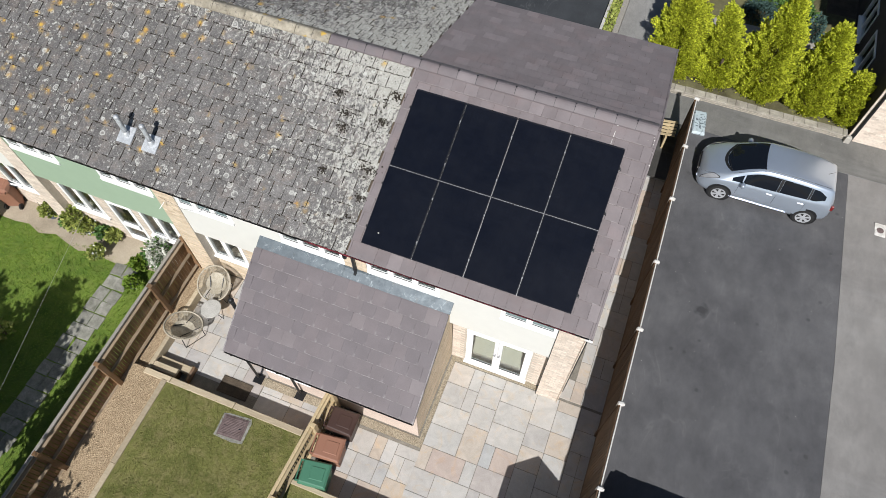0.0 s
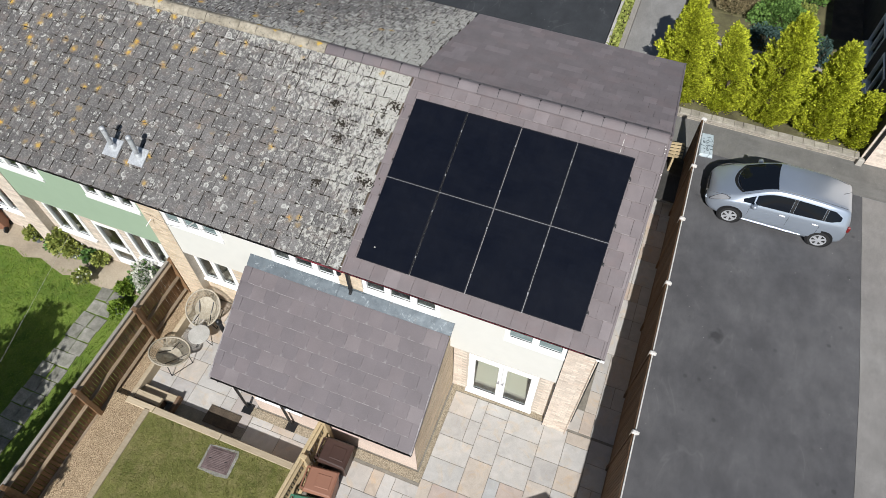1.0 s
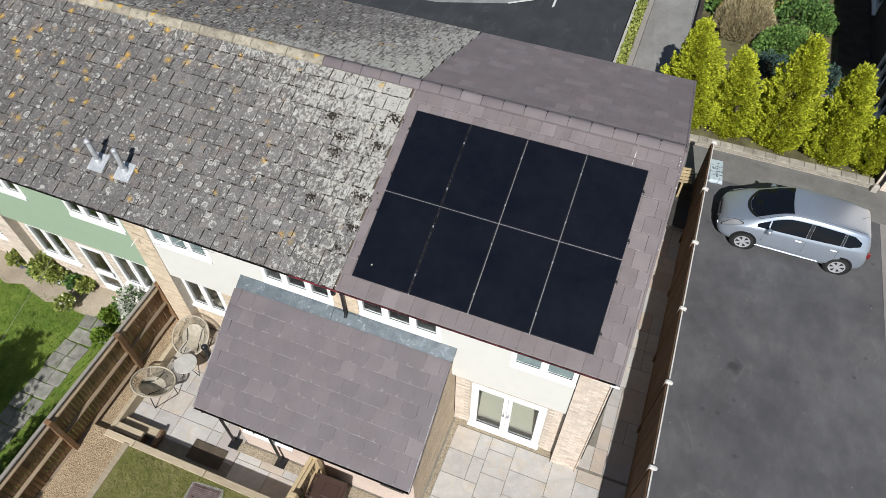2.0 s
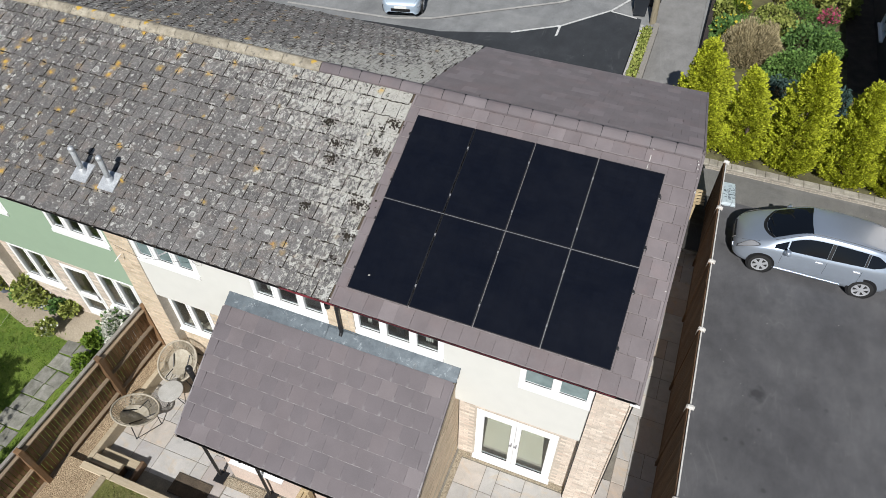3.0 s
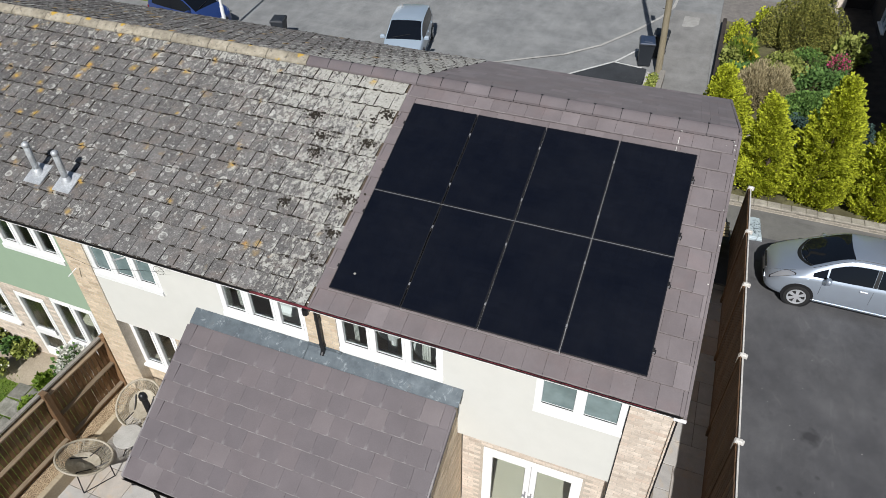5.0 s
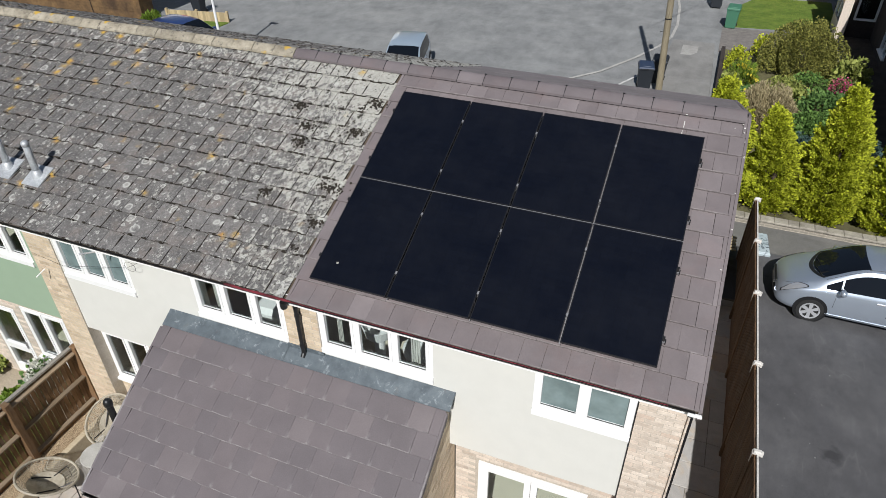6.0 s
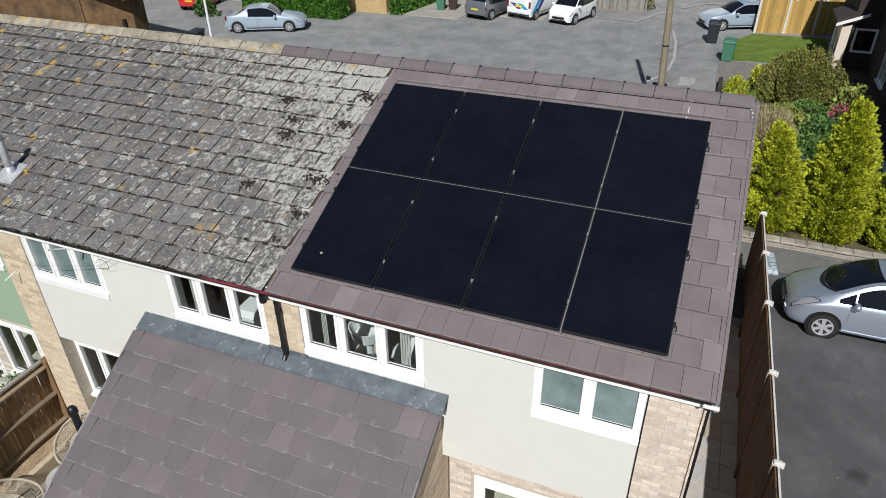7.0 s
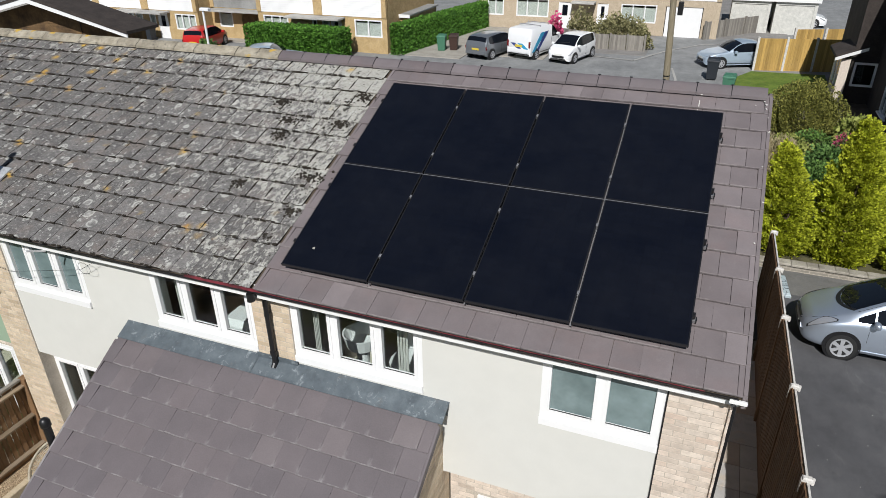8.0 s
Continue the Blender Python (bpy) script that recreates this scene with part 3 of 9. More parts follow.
def part(name, geo, mat, parent, label="", smooth=False, bevel=0.0, kind=""):
    """One mesh under a thing or part; the mesh is given in the coordinates of the place."""
    o = origin(parent)
    mats = mat if isinstance(mat, (list, tuple)) else (mat,)
    me = geo.shifted(*o).mesh(name, *mats, smooth=smooth)
    if bevel:
        bevelled(me, bevel)
    ob = new(name, me)
    ob.parent = parent
    return tagged(ob, label, kind=kind)


def piece(name, me, parent, at, turn=(0, 0, 0)):
    """A small piece that shares its mesh with its like."""
    ob = new(name, me)
    ob.parent = parent
    ob.location = Vector(at) - origin(parent)
    ob.rotation_euler = turn
    return ob


def setting(name, geo, mat, label, category="", kind="structure"):
    mats = mat if isinstance(mat, (list, tuple)) else (mat,)
    return tagged(new(name, geo.mesh(name, *mats)), label, category or name.split("_")[0], kind=kind)


rng = random.Random(11)


def drive_z(y):
    return 0.42 - 0.05 * (min(max(y, -9.0), 18.0) - 7.9)


STREET = drive_z(18.0)

# ---- ground ----
def build_ground():
    g = Geo()
    xs = [-400, -120, -60, -30, 6.335, 6.345, 14, 30, 80, 400]
    ys = [-400, -100, -40, -9, 0, 4.0, 8.2, 8.21, 12, 18, 40, 70, 120, 500]
    def low(i, j):
        return xs[i] < 6.34 and ys[j] < 8.205
    idx = {}
    for i in range(len(xs)):
        for j in range(len(ys)):
            idx[i, j] = len(g.v)
            g.v.append((xs[i], ys[j], -0.07 if low(i, j) else drive_z(ys[j])))
    for i in range(len(xs) - 1):
        for j in range(len(ys) - 1):
            g.f.append((idx[i, j], idx[i + 1, j], idx[i + 1, j + 1], idx[i, j + 1]))
            g.mi.append(1 if low(i + 1, j + 1) else 0)
    setting("ground", g, (ROAD, SOIL), "pale worn asphalt road and bare soil round the houses", "ground")


def sheet(name, pts, mat, label, category, lift=0.012, kind="structure"):
    """A thin surfacing laid on the sloping front ground, cut along y so that it follows the slope."""
    g = Geo()
    z = [drive_z(p[1]) + lift for p in pts]
    n = len(pts)
    g.add([(p[0], p[1], h) for p, h in zip(pts, z)] + [(p[0], p[1], h - lift - 0.03) for p, h in zip(pts, z)],
          [tuple(range(n))] + [(i, i + n, (i + 1) % n + n, (i + 1) % n) for i in range(n)])
    return setting(name, g, mat, label, category, kind)


build_ground()
sheet("road_drive", [(6.5, -9), (11.2, -9), (11.36, -4.0), (11.52, -0.2), (11.63, 3.4), (11.65, 10.35), (6.5, 10.5)], TARMAC, "dark patched tarmac driveway beside the fence", "driveway", 0.014)
sheet("road_lane", [(11.21, -9), (30, -9), (30, 10.35), (11.66, 10.35), (11.64, 3.4), (11.53, -0.2), (11.37, -4.0)], LANE, "pale worn concrete lane beside the driveway", "lane", 0.012)
sheet("pavement_strip", [(5.2, 10.54), (11.5, 10.38), (30, 10.38), (30, 11.9), (5.2, 11.9)], asphalt_material("grey_strip", (0.13, 0.128, 0.12), (0.19, 0.185, 0.17), 0.35), "grey asphalt strip in front of the low garden wall", "pavement", 0.008)
sheet("road_bay", [(-9.5, 8.45), (2.62, 8.45), (2.62, 18), (2.5, 20.9), (1.2, 21.2), (-0.5, 19.2), (-2.3, 17.95), (-5.0, 16.9), (-9.5, 16.4)], BAY, "dark fresh tarmac parking bay before the houses", "parking bay", 0.016)
sheet("pavement_path", [(3.25, 8.5), (5.15, 8.5), (5.0, 18.0), (4.75, 28.0), (2.85, 28.0), (2.65, 24.5), (3.1, 18.0)], asphalt_material("path_asphalt", (0.2, 0.195, 0.185), (0.28, 0.275, 0.26), 0.3), "grey asphalt footpath between planter and garden wall", "footpath", 0.02)
# near-black asphalt colour stands in for the shade between house and fence
sheet("pavement_passage", [(5.22, 7.95), (6.46, 7.95), (6.46, 10.5), (5.22, 10.5)], asphalt_material("shade_toned_asphalt", (0.03, 0.029, 0.027), (0.06, 0.057, 0.052), 0.3), "passage between the house and the fence, shade put into its asphalt colour", "passage", 0.018)
sheet("pavement_drain_cover", [(3.35, 26.0), (4.05, 26.0), (4.05, 27.3), (3.35, 27.3)], KERB, "pale concrete cover set in the footpath", "drain cover", 0.03)


def line(name, pts, width, mat, label, lift=0.02, category="road marking"):
    """A painted line or flush kerb along a run of points."""
    g = Geo()
    for (a, b), (c, d) in zip(pts, pts[1:]):
        n = Vector((-(d - b), c - a, 0)).normalized() * width / 2
        g.quad((a - n.x, b - n.y, drive_z(b) + lift), (a + n.x, b + n.y, drive_z(b) + lift), (c + n.x, d + n.y, drive_z(d) + lift), (c - n.x, d - n.y, drive_z(d) + lift))
    return setting(name, g, mat, label, category)


ARC = [(-12.0, 16.7), (-7.3, 17.15), (-5.7, 17.8), (-3.3, 19.5), (-1.0, 21.1), (0.3, 22.6), (1.48, 24.8), (2.3, 26.7), (2.72, 28.2), (2.8, 30.2), (2.6, 33.4), (2.2, 36.0)]
line("pavement_kerb", ARC, 0.13, KERB, "worn pale kerb line curving round the bay", 0.034, "kerb")
line("pavement_bay_edge", [(-2.3, 17.95), (-0.5, 19.2), (1.2, 21.2), (1.95, 22.8)], 0.1, PAINT, "white line along the parking bay", 0.03)
line("pavement_bay_line", [(-0.55, 19.15), (-0.45, 17.3)], 0.09, PAINT, "white parking bay divider line", 0.03)
line("pavement_bay_line_2", [(1.15, 21.1), (2.3, 20.9)], 0.09, PAINT, "white parking bay end line", 0.03)
line("pavement_far_kerb", [(-5.5, 38.9), (-3.4, 38.0), (-0.2, 37.35), (1.5, 41.0), (3.4, 43.6), (9, 46.5)], 0.16, KERB, "pale far kerb beyond the road", 0.03, "kerb")
g = Geo()
for k, (x0, y0, x1) in enumerate(((-60, 36.6, -15.0), (-15.0, 36.6, -10.5), (-10.5, 38.2, -5.5))):
    g.box(x0, x1, y0 - 2.3, y0 + 9, STREET - 0.1, STREET + 0.04 + 0.004 * k)
setting("pavement_far", g, CONCRETE, "pale concrete forecourts of the far houses", "forecourt")
g = Geo()
g.box(-5.4, 0.3, 38.9, 46, STREET - 0.1, STREET + 0.03)
g.box(0.3, 9, 46.2, 70, STREET - 0.1, STREET + 0.03)
setting("pavement_far_drive", g, LANE, "pale drives before the far garages", "forecourt")

# soft ground behind the houses
g = Geo()
g.box(-26, -5.95, -14, -0.42, -0.06, 0.0)
setting("ground_neighbour_lawn", g, LAWN_LUSH, "lush green lawn of the neighbouring garden", "lawn")
g = Geo()
ragged = [(-26, -0.35)] + [(-12.2 + 0.5 * k, -0.52 + 0.1 * math.sin(k * 2.3) - 0.1 * (k > 3) + (0.25 if k == 9 else 0)) for k in range(10)] + [(-7.35, -0.5), (-6.0, -0.42)]
g.prism([(x, y, -0.05) for x, y in ragged] + [(-6.0, 0.4, -0.05), (-26, 0.4, -0.05)], (0, 0, 0.062))
setting("pavement_terrace", g, DIRT, "worn bare earth terrace along the green house", "terrace")
g = Geo()
g.box(-4.7, -0.72, -12, -3.28, -0.05, 0.45)
g.box(-0.55, 2.03, -12, -4.46, -0.05, 0.45)
setting("ground_lawn", g, LAWN, "tired raised lawn with dry patches", "lawn")
g = Geo()
g.box(-5.84, -4.83, -12, -3.2, -0.05, 0.455)
g.box(-5.84, -5.45, -3.2, 0.1, -0.05, 0.30)
setting("ground_gravel", g, GRAVEL, "golden gravel strip beside the garden fence", "gravel")
g = Geo()
g.box(2.05, 2.17, -2.42, 0.12, -0.05, 0.006)
g.box(2.05, 4.5, 0.12, 0.27, -0.05, 0.006)
g.box(-2.55, 2.05, -2.42, -2.2, -0.05, 0.006)
setting("ground_pebble_margin", g, PEBBLE, "narrow pebble margin along the house walls", "gravel")
g = Geo()
g.box(-5.46, 6.32, -12, 0.3, -0.06, -0.012)
g.box(5.1, 6.32, 0.3, 12, -0.06, -0.012)
setting("ground_patio_bed", g, POINTING, "dark joints under the patio slabs", "patio")


# ---- terraced houses ----
TP = math.tan(radians(22.7))
PITCH = radians(22.7)
EAVE_Y, RIDGE_Y, BACK_Y = -0.29, 3.9, 8.08
def roof_z(y):
    """Top of the battens under the tiles."""
    return 5.141 + TP * (y if y <= RIDGE_Y else 2 * RIDGE_Y - y)


def tile_mesh(name, width, length, thick, mat, gap, worn=0.0, seed=0, moss=None, clumps=True):
    """A flat interlocking tile: body, thick butt edge, and a shallow side rib; local y runs up the slope."""
    r = random.Random(seed)
    g = Geo()
    w = (width - gap) / 2
    n = 5
    v, f = [], []
    for k in range(n):
        x = -w + 2 * w * k / (n - 1)
        nib = r.uniform(-worn, worn)
        v += [(x, nib, 0.0), (x, nib, thick), (x, 0.012 + nib, thick + 0.004), (x, length, 0.004)]
    for k in range(n - 1):
        a, b = 4 * k, 4 * k + 4
        f += [(a, b, b + 1, a + 1), (a + 1, b + 1, b + 2, a + 2), (a + 2, b + 2, b + 3, a + 3), (a, a + 3, b + 3, b)]
    f += [(0, 1, 2, 3), (4 * n - 4, 4 * n - 1, 4 * n - 2, 4 * n - 3)]
    g.add(v, f)
    if moss:
        # the butt edge takes the second material; moss clumps along it and one side
        for k in range(n - 1):
            if not clumps or r.random() < 0.45:
                g.mi[4 * k] = 1
            if r.random() < (0.22 if clumps else 0.8):
                g.mi[4 * k + 1] = 1
        if not clumps:
            return g.mesh(name, mat, moss)
        g.mi[-1] = 1
        for k in range(r.choice((0, 0, 1, 2))):
            a, b = r.uniform(-w, w * 0.8), r.uniform(0.02, 0.06)
            g.slab(a, min(a + b, w), r.uniform(-0.018, -0.006), r.uniform(0.004, 0.024), thick - 0.01, thick + r.uniform(0.006, 0.014), 0.005, None, 1)
        if r.random() < 0.7:
            a = r.uniform(0.0, 0.12)
            g.slab(-w - 0.012, -w + 0.006, a, a + r.uniform(0.1, 0.22), thick - 0.012, thick + 0.004, 0.003, None, 1)
        return g.mesh(name, mat, moss)
    return g.mesh(name, mat)


def tile_rows(x0, x1, y0, y1, width, gauge, half=0.5, jitter=0.0, seed=3, phase=0.0):
    """Places of tiles on the garden slope: x, y of the butt edge, row number."""
    r = random.Random(seed)
    step = gauge * math.cos(PITCH)
    rows = int(math.ceil((y1 - y0) / step - 0.2))
    for row in range(rows):
        y = y0 + row * step
        off = (row % 2) * half * width + phase
        k = math.floor((x0 - off) / width)
        while True:
            x = off + (k + 0.5) * width
            k += 1
            if x < x0:
                continue
            if x > x1:
                break
            yield x + r.uniform(-jitter, jitter), y, row, r


def joined_tiles(places, me, front=False, lo=-99.0, hi=99.0):
    """Many tiles as one mesh, on the garden slope or mirrored to the street slope."""
    kinds = [(np.array([v.co[:] for v in q.vertices]), [tuple(p.vertices) for p in q.polygons], [p.material_index for p in q.polygons]) for q in (me if isinstance(me, list) else [me])]
    g = Geo()
    c, s = math.cos(PITCH - 0.045), math.sin(PITCH - 0.045)
    for x, y, row, r in places:
        w, fs, ms = r.choice(kinds)
        px, py, pz = w[:, 0] + x, w[:, 1] * c - w[:, 2] * s, w[:, 1] * s + w[:, 2] * c
        py, pz = py + y, pz + roof_z(y) + 0.03
        px = np.clip(px, lo, hi)
        if front:
            # the street slope is a little flatter
            pz = pz + 0.06 * (RIDGE_Y - py)
            py = 2 * RIDGE_Y - py
        g.add(np.stack([px, py, pz], 1).tolist(), [f[::-1] for f in fs] if front else fs)
        g.mi[-len(fs):] = ms
    return g


def brick_rows(width, height, course=0.075, length=0.225):
    rows = int(height / course)
    for row in range(rows):
        x = -(row % 2) * length / 2
        while x < width - 0.02:
            a, b = max(x, 0.0), min(x + length, width)
            if b - a > 0.035:
                yield a, b, row * course
            x += length


def brick_face(parent, o, u, n, width, height, mat, singles=True, seed=1, name="brick", skip=None):
    """Bricks on a wall face: o is its lower corner, u runs along it and n out of it. Joints lie 7 mm back."""
    o, u, n = Vector(o), Vector(u).normalized(), Vector(n).normalized()
    m = Matrix((u, n, Vector((0, 0, 1)))).transposed().to_4x4() @ Matrix.Rotation(radians(-90), 4, "X")
    r, cache, g = random.Random(seed), {}, Geo()
    for a, b, z in brick_rows(width, height):
        if skip and skip(a, b, z):
            continue
        size = round(b - a - 0.01, 3)
        at = o + u * (a + 0.005) + n * r.uniform(-0.001, 0.001) + Vector((0, 0, z + 0.005))
        if singles:
            if size not in cache:
                cache[size] = Geo().slab(0, size, -0.065, 0, -0.02, 0.0025, 0.0015, m).mesh(name, mat)
            piece(name, cache[size], parent, at)
        else:
            g.slab(0, size, -0.065, 0, -0.02, 0.0025, 0.0015, Matrix.Translation(at) @ m)
    if not singles:
        part(name + "work", g, mat, parent, kind="stuff")


def window(parent, x0, x1, z0, z1, y, lights, panes=PANE, sill=True, depth=0.07, opener=(), name="window", room=True, deep=0.0):
    """A white framed window facing the garden: outer frame, mullions, casements, panes and sill."""
    f = Geo()
    t = 0.062
    f.box(x0, x1, y - 0.02, y + depth, z0, z0 + t).box(x0, x1, y - 0.02, y + depth, z1 - t, z1)
    f.box(x0, x0 + t, y - 0.02, y + depth, z0 + t, z1 - t).box(x1 - t, x1, y - 0.02, y + depth, z0 + t, z1 - t)
    win = part(name, f, UPVC, parent, "white plastic window frame")
    w = (x1 - x0) / lights
    for k in range(lights):
        a, b = x0 + k * w + (t if k == 0 else 0.03), x0 + (k + 1) * w - (t if k == lights - 1 else 0.03)
        if k:
            part("mullion", Geo().box(x0 + k * w - 0.03, x0 + k * w + 0.03, y - 0.018, y + depth, z0 + t, z1 - t), UPVC, win)
        s = 0.045
        c = Geo()
        c.box(a, b, y - 0.03, y + 0.03, z0 + t, z0 + t + s).box(a, b, y - 0.03, y + 0.03, z1 - t - s, z1 - t)
        c.box(a, a + s, y - 0.03, y + 0.03, z0 + t + s, z1 - t - s).box(b - s, b, y - 0.03, y + 0.03, z0 + t + s, z1 - t - s)
        part("casement", c, UPVC, win)
        ob = part("pane", Geo().box(a + s, b - s, y + 0.016, y + 0.026, z0 + t + s, z1 - t - s), panes, win)
        part("gasket", Geo().box(a + s - 0.001, b - s + 0.001, y - 0.012, y - 0.002, z0 + t + s, z0 + t + s + 0.008), BLACK, win)
    if sill:
        if deep:
            part("sill", Geo().slab(x0, x1, y - 0.05, y + depth, z0 - deep, z0 - 0.002, 0.006), UPVC, win, "deep white sill board")
        else:
            part("sill", Geo().slab(x0 - 0.06, x1 + 0.06, y - 0.085, y, z0 - 0.06, z0 - 0.002, 0.01), UPVC, win)
    return win


def glazed_door(parent, x0, x1, z0, z1, y=0.27):
    """A white back door with an upper and a lower pane."""
    d = window(parent, x0, x1, z0, z1, y, 1, sill=False, name="glazed_door")
    part("mid_rail", Geo().slab(x0 + 0.107, x1 - 0.107, y - 0.034, y + 0.03, z0 + 0.78, z0 + 0.95, 0.008), UPVC, d)
    part("kick_panel", Geo().slab(x0 + 0.107, x1 - 0.107, y - 0.028, y + 0.014, z0 + 0.107, z0 + 0.3, 0.008), UPVC, d)
    part("handle", Geo().slab(x1 - 0.1, x1 - 0.07, y - 0.06, y - 0.032, z0 + 0.95, z0 + 1.12, 0.006), ALU, d, "metal lever handle")


def house_unit(x0, clad, group, label, near=True):
    """One house of the terrace between piers: x0 is its low-x edge; 5.1 m wide."""
    x1 = x0 + 5.1
    h = thing("terraced_house", (x0, 0.3, 0.0), label, "house", group)
    # shell walls with real thickness, floor by floor, set behind the cladding
    g = Geo()
    g.box(x0, x1, 0.26, 0.52, -0.05, 0.1).box(x0, x1, 7.7, 7.9, -0.05, 4.98)
    g.box(x0, x0 + 0.12, 0.52, 7.7, -0.05, 4.98).box(x1 - 0.12, x1, 0.52, 7.7, -0.05, 4.98)
    part("wall", g, MORTAR, h, "buff brick outer wall")
    part("floor_slab", Geo().box(x0 + 0.12, x1 - 0.12, 0.52, 7.7, 0.0, 0.1).box(x0 + 0.12, x1 - 0.12, 0.52, 7.7, 2.45, 2.6), ROOM, h)
    part("inner_wall", Geo().box(x0 + 0.12, x1 - 0.12, 2.6, 2.7, 0.1, 2.45).box(x0 + 0.12, x1 - 0.12, 2.6, 2.7, 2.6, 4.9), CURTAIN, h, "pale inner wall")
    return h


def cladding(h, x0, x1, mat, holes, z0=2.62, z1=4.90, y=0.05, label="smooth cream cladding panel"):
    """The upper facing board with window openings cut through it."""
    xs = sorted({x0, x1, *[v for a in holes for v in a[:2]]})
    g = Geo()
    for a, b in zip(xs, xs[1:]):
        cut = [q for q in holes if q[0] < (a + b) / 2 < q[1]]
        if cut:
            g.box(a, b, y, y + 0.26, z0, cut[0][2] - 0.001)
            g.box(a, b, y, y + 0.26, cut[0][3] + 0.001, z1)
        else:
            g.box(a, b, y, y + 0.26, z0, z1)
    part("cladding", g, mat, h, label)


def brick_ground_floor(h, x0, x1, holes, y=0.26, top=2.62, mat=BRICK_PINK, singles=False):
    """The recessed lower wall with openings: mortar body and bricks on it."""
    xs = sorted({x0, x1, *[v for a in holes for v in a[:2]]})
    for a, b in zip(xs, xs[1:]):
        cut = [q for q in holes if q[0] < (a + b) / 2 < q[1]]
        if cut:
            if cut[0][2] > 0.12:
                part("lower_wall", Geo().box(a, b, y, y + 0.25, 0.1, cut[0][2]), MORTAR, h)
            part("lower_wall", Geo().box(a, b, y, y + 0.25, cut[0][3], top + 0.3), MORTAR, h)
        else:
            part("lower_wall", Geo().box(a, b, y, y + 0.25, 0.1, top + 0.3), MORTAR, h)
    def skip(a, b, z):
        return any(x0 + b > q[0] and x0 + a < q[1] and z + 0.07 > q[2] and z < q[3] for q in holes)
    brick_face(h, (x0, y, 0.0), (1, 0, 0), (0, -1, 0), x1 - x0, top, mat, singles, 5, "brick", skip)


def pier(h, x0, x1, z0, z1, mat, singles, seed, y=0.03):
    part("pier", Geo().box(x0, x1, y, 0.26, z0, z1), MORTAR, h, "brick pier between the houses")
    brick_face(h, (x0, y, z0), (1, 0, 0), (0, -1, 0), x1 - x0, z1 - z0, mat, singles, seed)


def door_french(h, x0, x1, z0, z1, y):
    """A pair of glazed white doors in a frame."""
    f = Geo()
    t = 0.07
    f.box(x0, x1, y - 0.03, y + 0.08, z1 - t, z1).box(x0, x0 + t, y - 0.03, y + 0.08, z0, z1 - t).box(x1 - t, x1, y - 0.03, y + 0.08, z0, z1 - t)
    f.box(x0 - 0.03, x1 + 0.03, y - 0.1, y + 0.08, z0 - 0.05, z0 + 0.03)
    fr = part("door_frame", f, UPVC, h, "white patio door frame")
    mid = (x0 + x1) / 2
    for a, b in ((x0 + t, mid - 0.004), (mid + 0.004, x1 - t)):
        d, s = Geo(), 0.1
        d.box(a, b, y - 0.04, y + 0.02, z0 + 0.03, z0 + 0.2).box(a, b, y - 0.04, y + 0.02, z1 - t - s, z1 - t)
        d.box(a, a + s, y - 0.04, y + 0.02, z0 + 0.2, z1 - t - s).box(b - s, b, y - 0.04, y + 0.02, z0 + 0.2, z1 - t - s)
        leaf = part("door", d, UPVC, fr)
        part("pane", Geo().box(a + s, b - s, y - 0.012, y, z0 + 0.2, z1 - t - s), PANE, fr)
        part("gasket", Geo().box(a + s, b - s, y - 0.03, y - 0.014, z0 + 0.2, z0 + 0.214), BLACK, fr)
        hx = b - 0.05 if a < mid - 0.1 and b < mid else a + 0.05
        part("handle", Geo().box(hx - 0.012, hx + 0.012, y - 0.055, y - 0.04, z0 + 0.98, z0 + 1.16).box(hx - 0.05, hx + 0.01, y - 0.085, y - 0.065, z0 + 1.06, z0 + 1.085).box(hx - 0.008, hx + 0.008, y - 0.07, y - 0.05, z0 + 1.06, z0 + 1.085), ALU, fr, "chrome lever handle")


TERRACE = "terraced houses under one roof"
house_a = house_unit(-0.32, CLAD, TERRACE, "cream clad end terrace house with solar panels on its roof")
cladding(house_a, -0.03, 4.5, CLAD, [(-0.03, 1.76, 3.835, 4.905), (3.19, 4.5, 3.835, 4.905)])
window(house_a, -0.03, 1.76, 3.94, 4.905, 0.07, 3, deep=0.104)
window(house_a, 3.19, 4.5, 3.94, 4.905, 0.07, 2, FROST, deep=0.104)
brick_ground_floor(house_a, 2.02, 4.5, [(2.41, 4.12, 0.0, 2.14)], mat=BRICK_PINK, singles=False)
door_french(house_a, 2.41, 4.12, 0.07, 2.13, 0.27)
pier(house_a, 4.5, 5.1, 0.0, 4.90, BRICK_PINK, True, 3)
part("joint_strip", Geo().box(4.49, 4.505, 0.02, 0.045, 0.0, 4.895), BLACK, house_a, "dark sealed joint beside the pier")
pier(house_a, -0.6, -0.03, 3.5, 4.90, BRICK_BUFF, True, 4)
part("gable_wall", Geo().prism([(5.0, 0.26, 0), (5.0, 7.9, 0), (5.0, 7.9, 5.1), (5.0, RIDGE_Y, 6.7), (5.0, 0.26, 5.08)], (0.1, 0, 0)), MORTAR, house_a)
brick_face(house_a, (5.1, -0.03, 0.0), (0, 1, 0), (1, 0, 0), 7.9, 4.9, BRICK_PINK, False, 9)

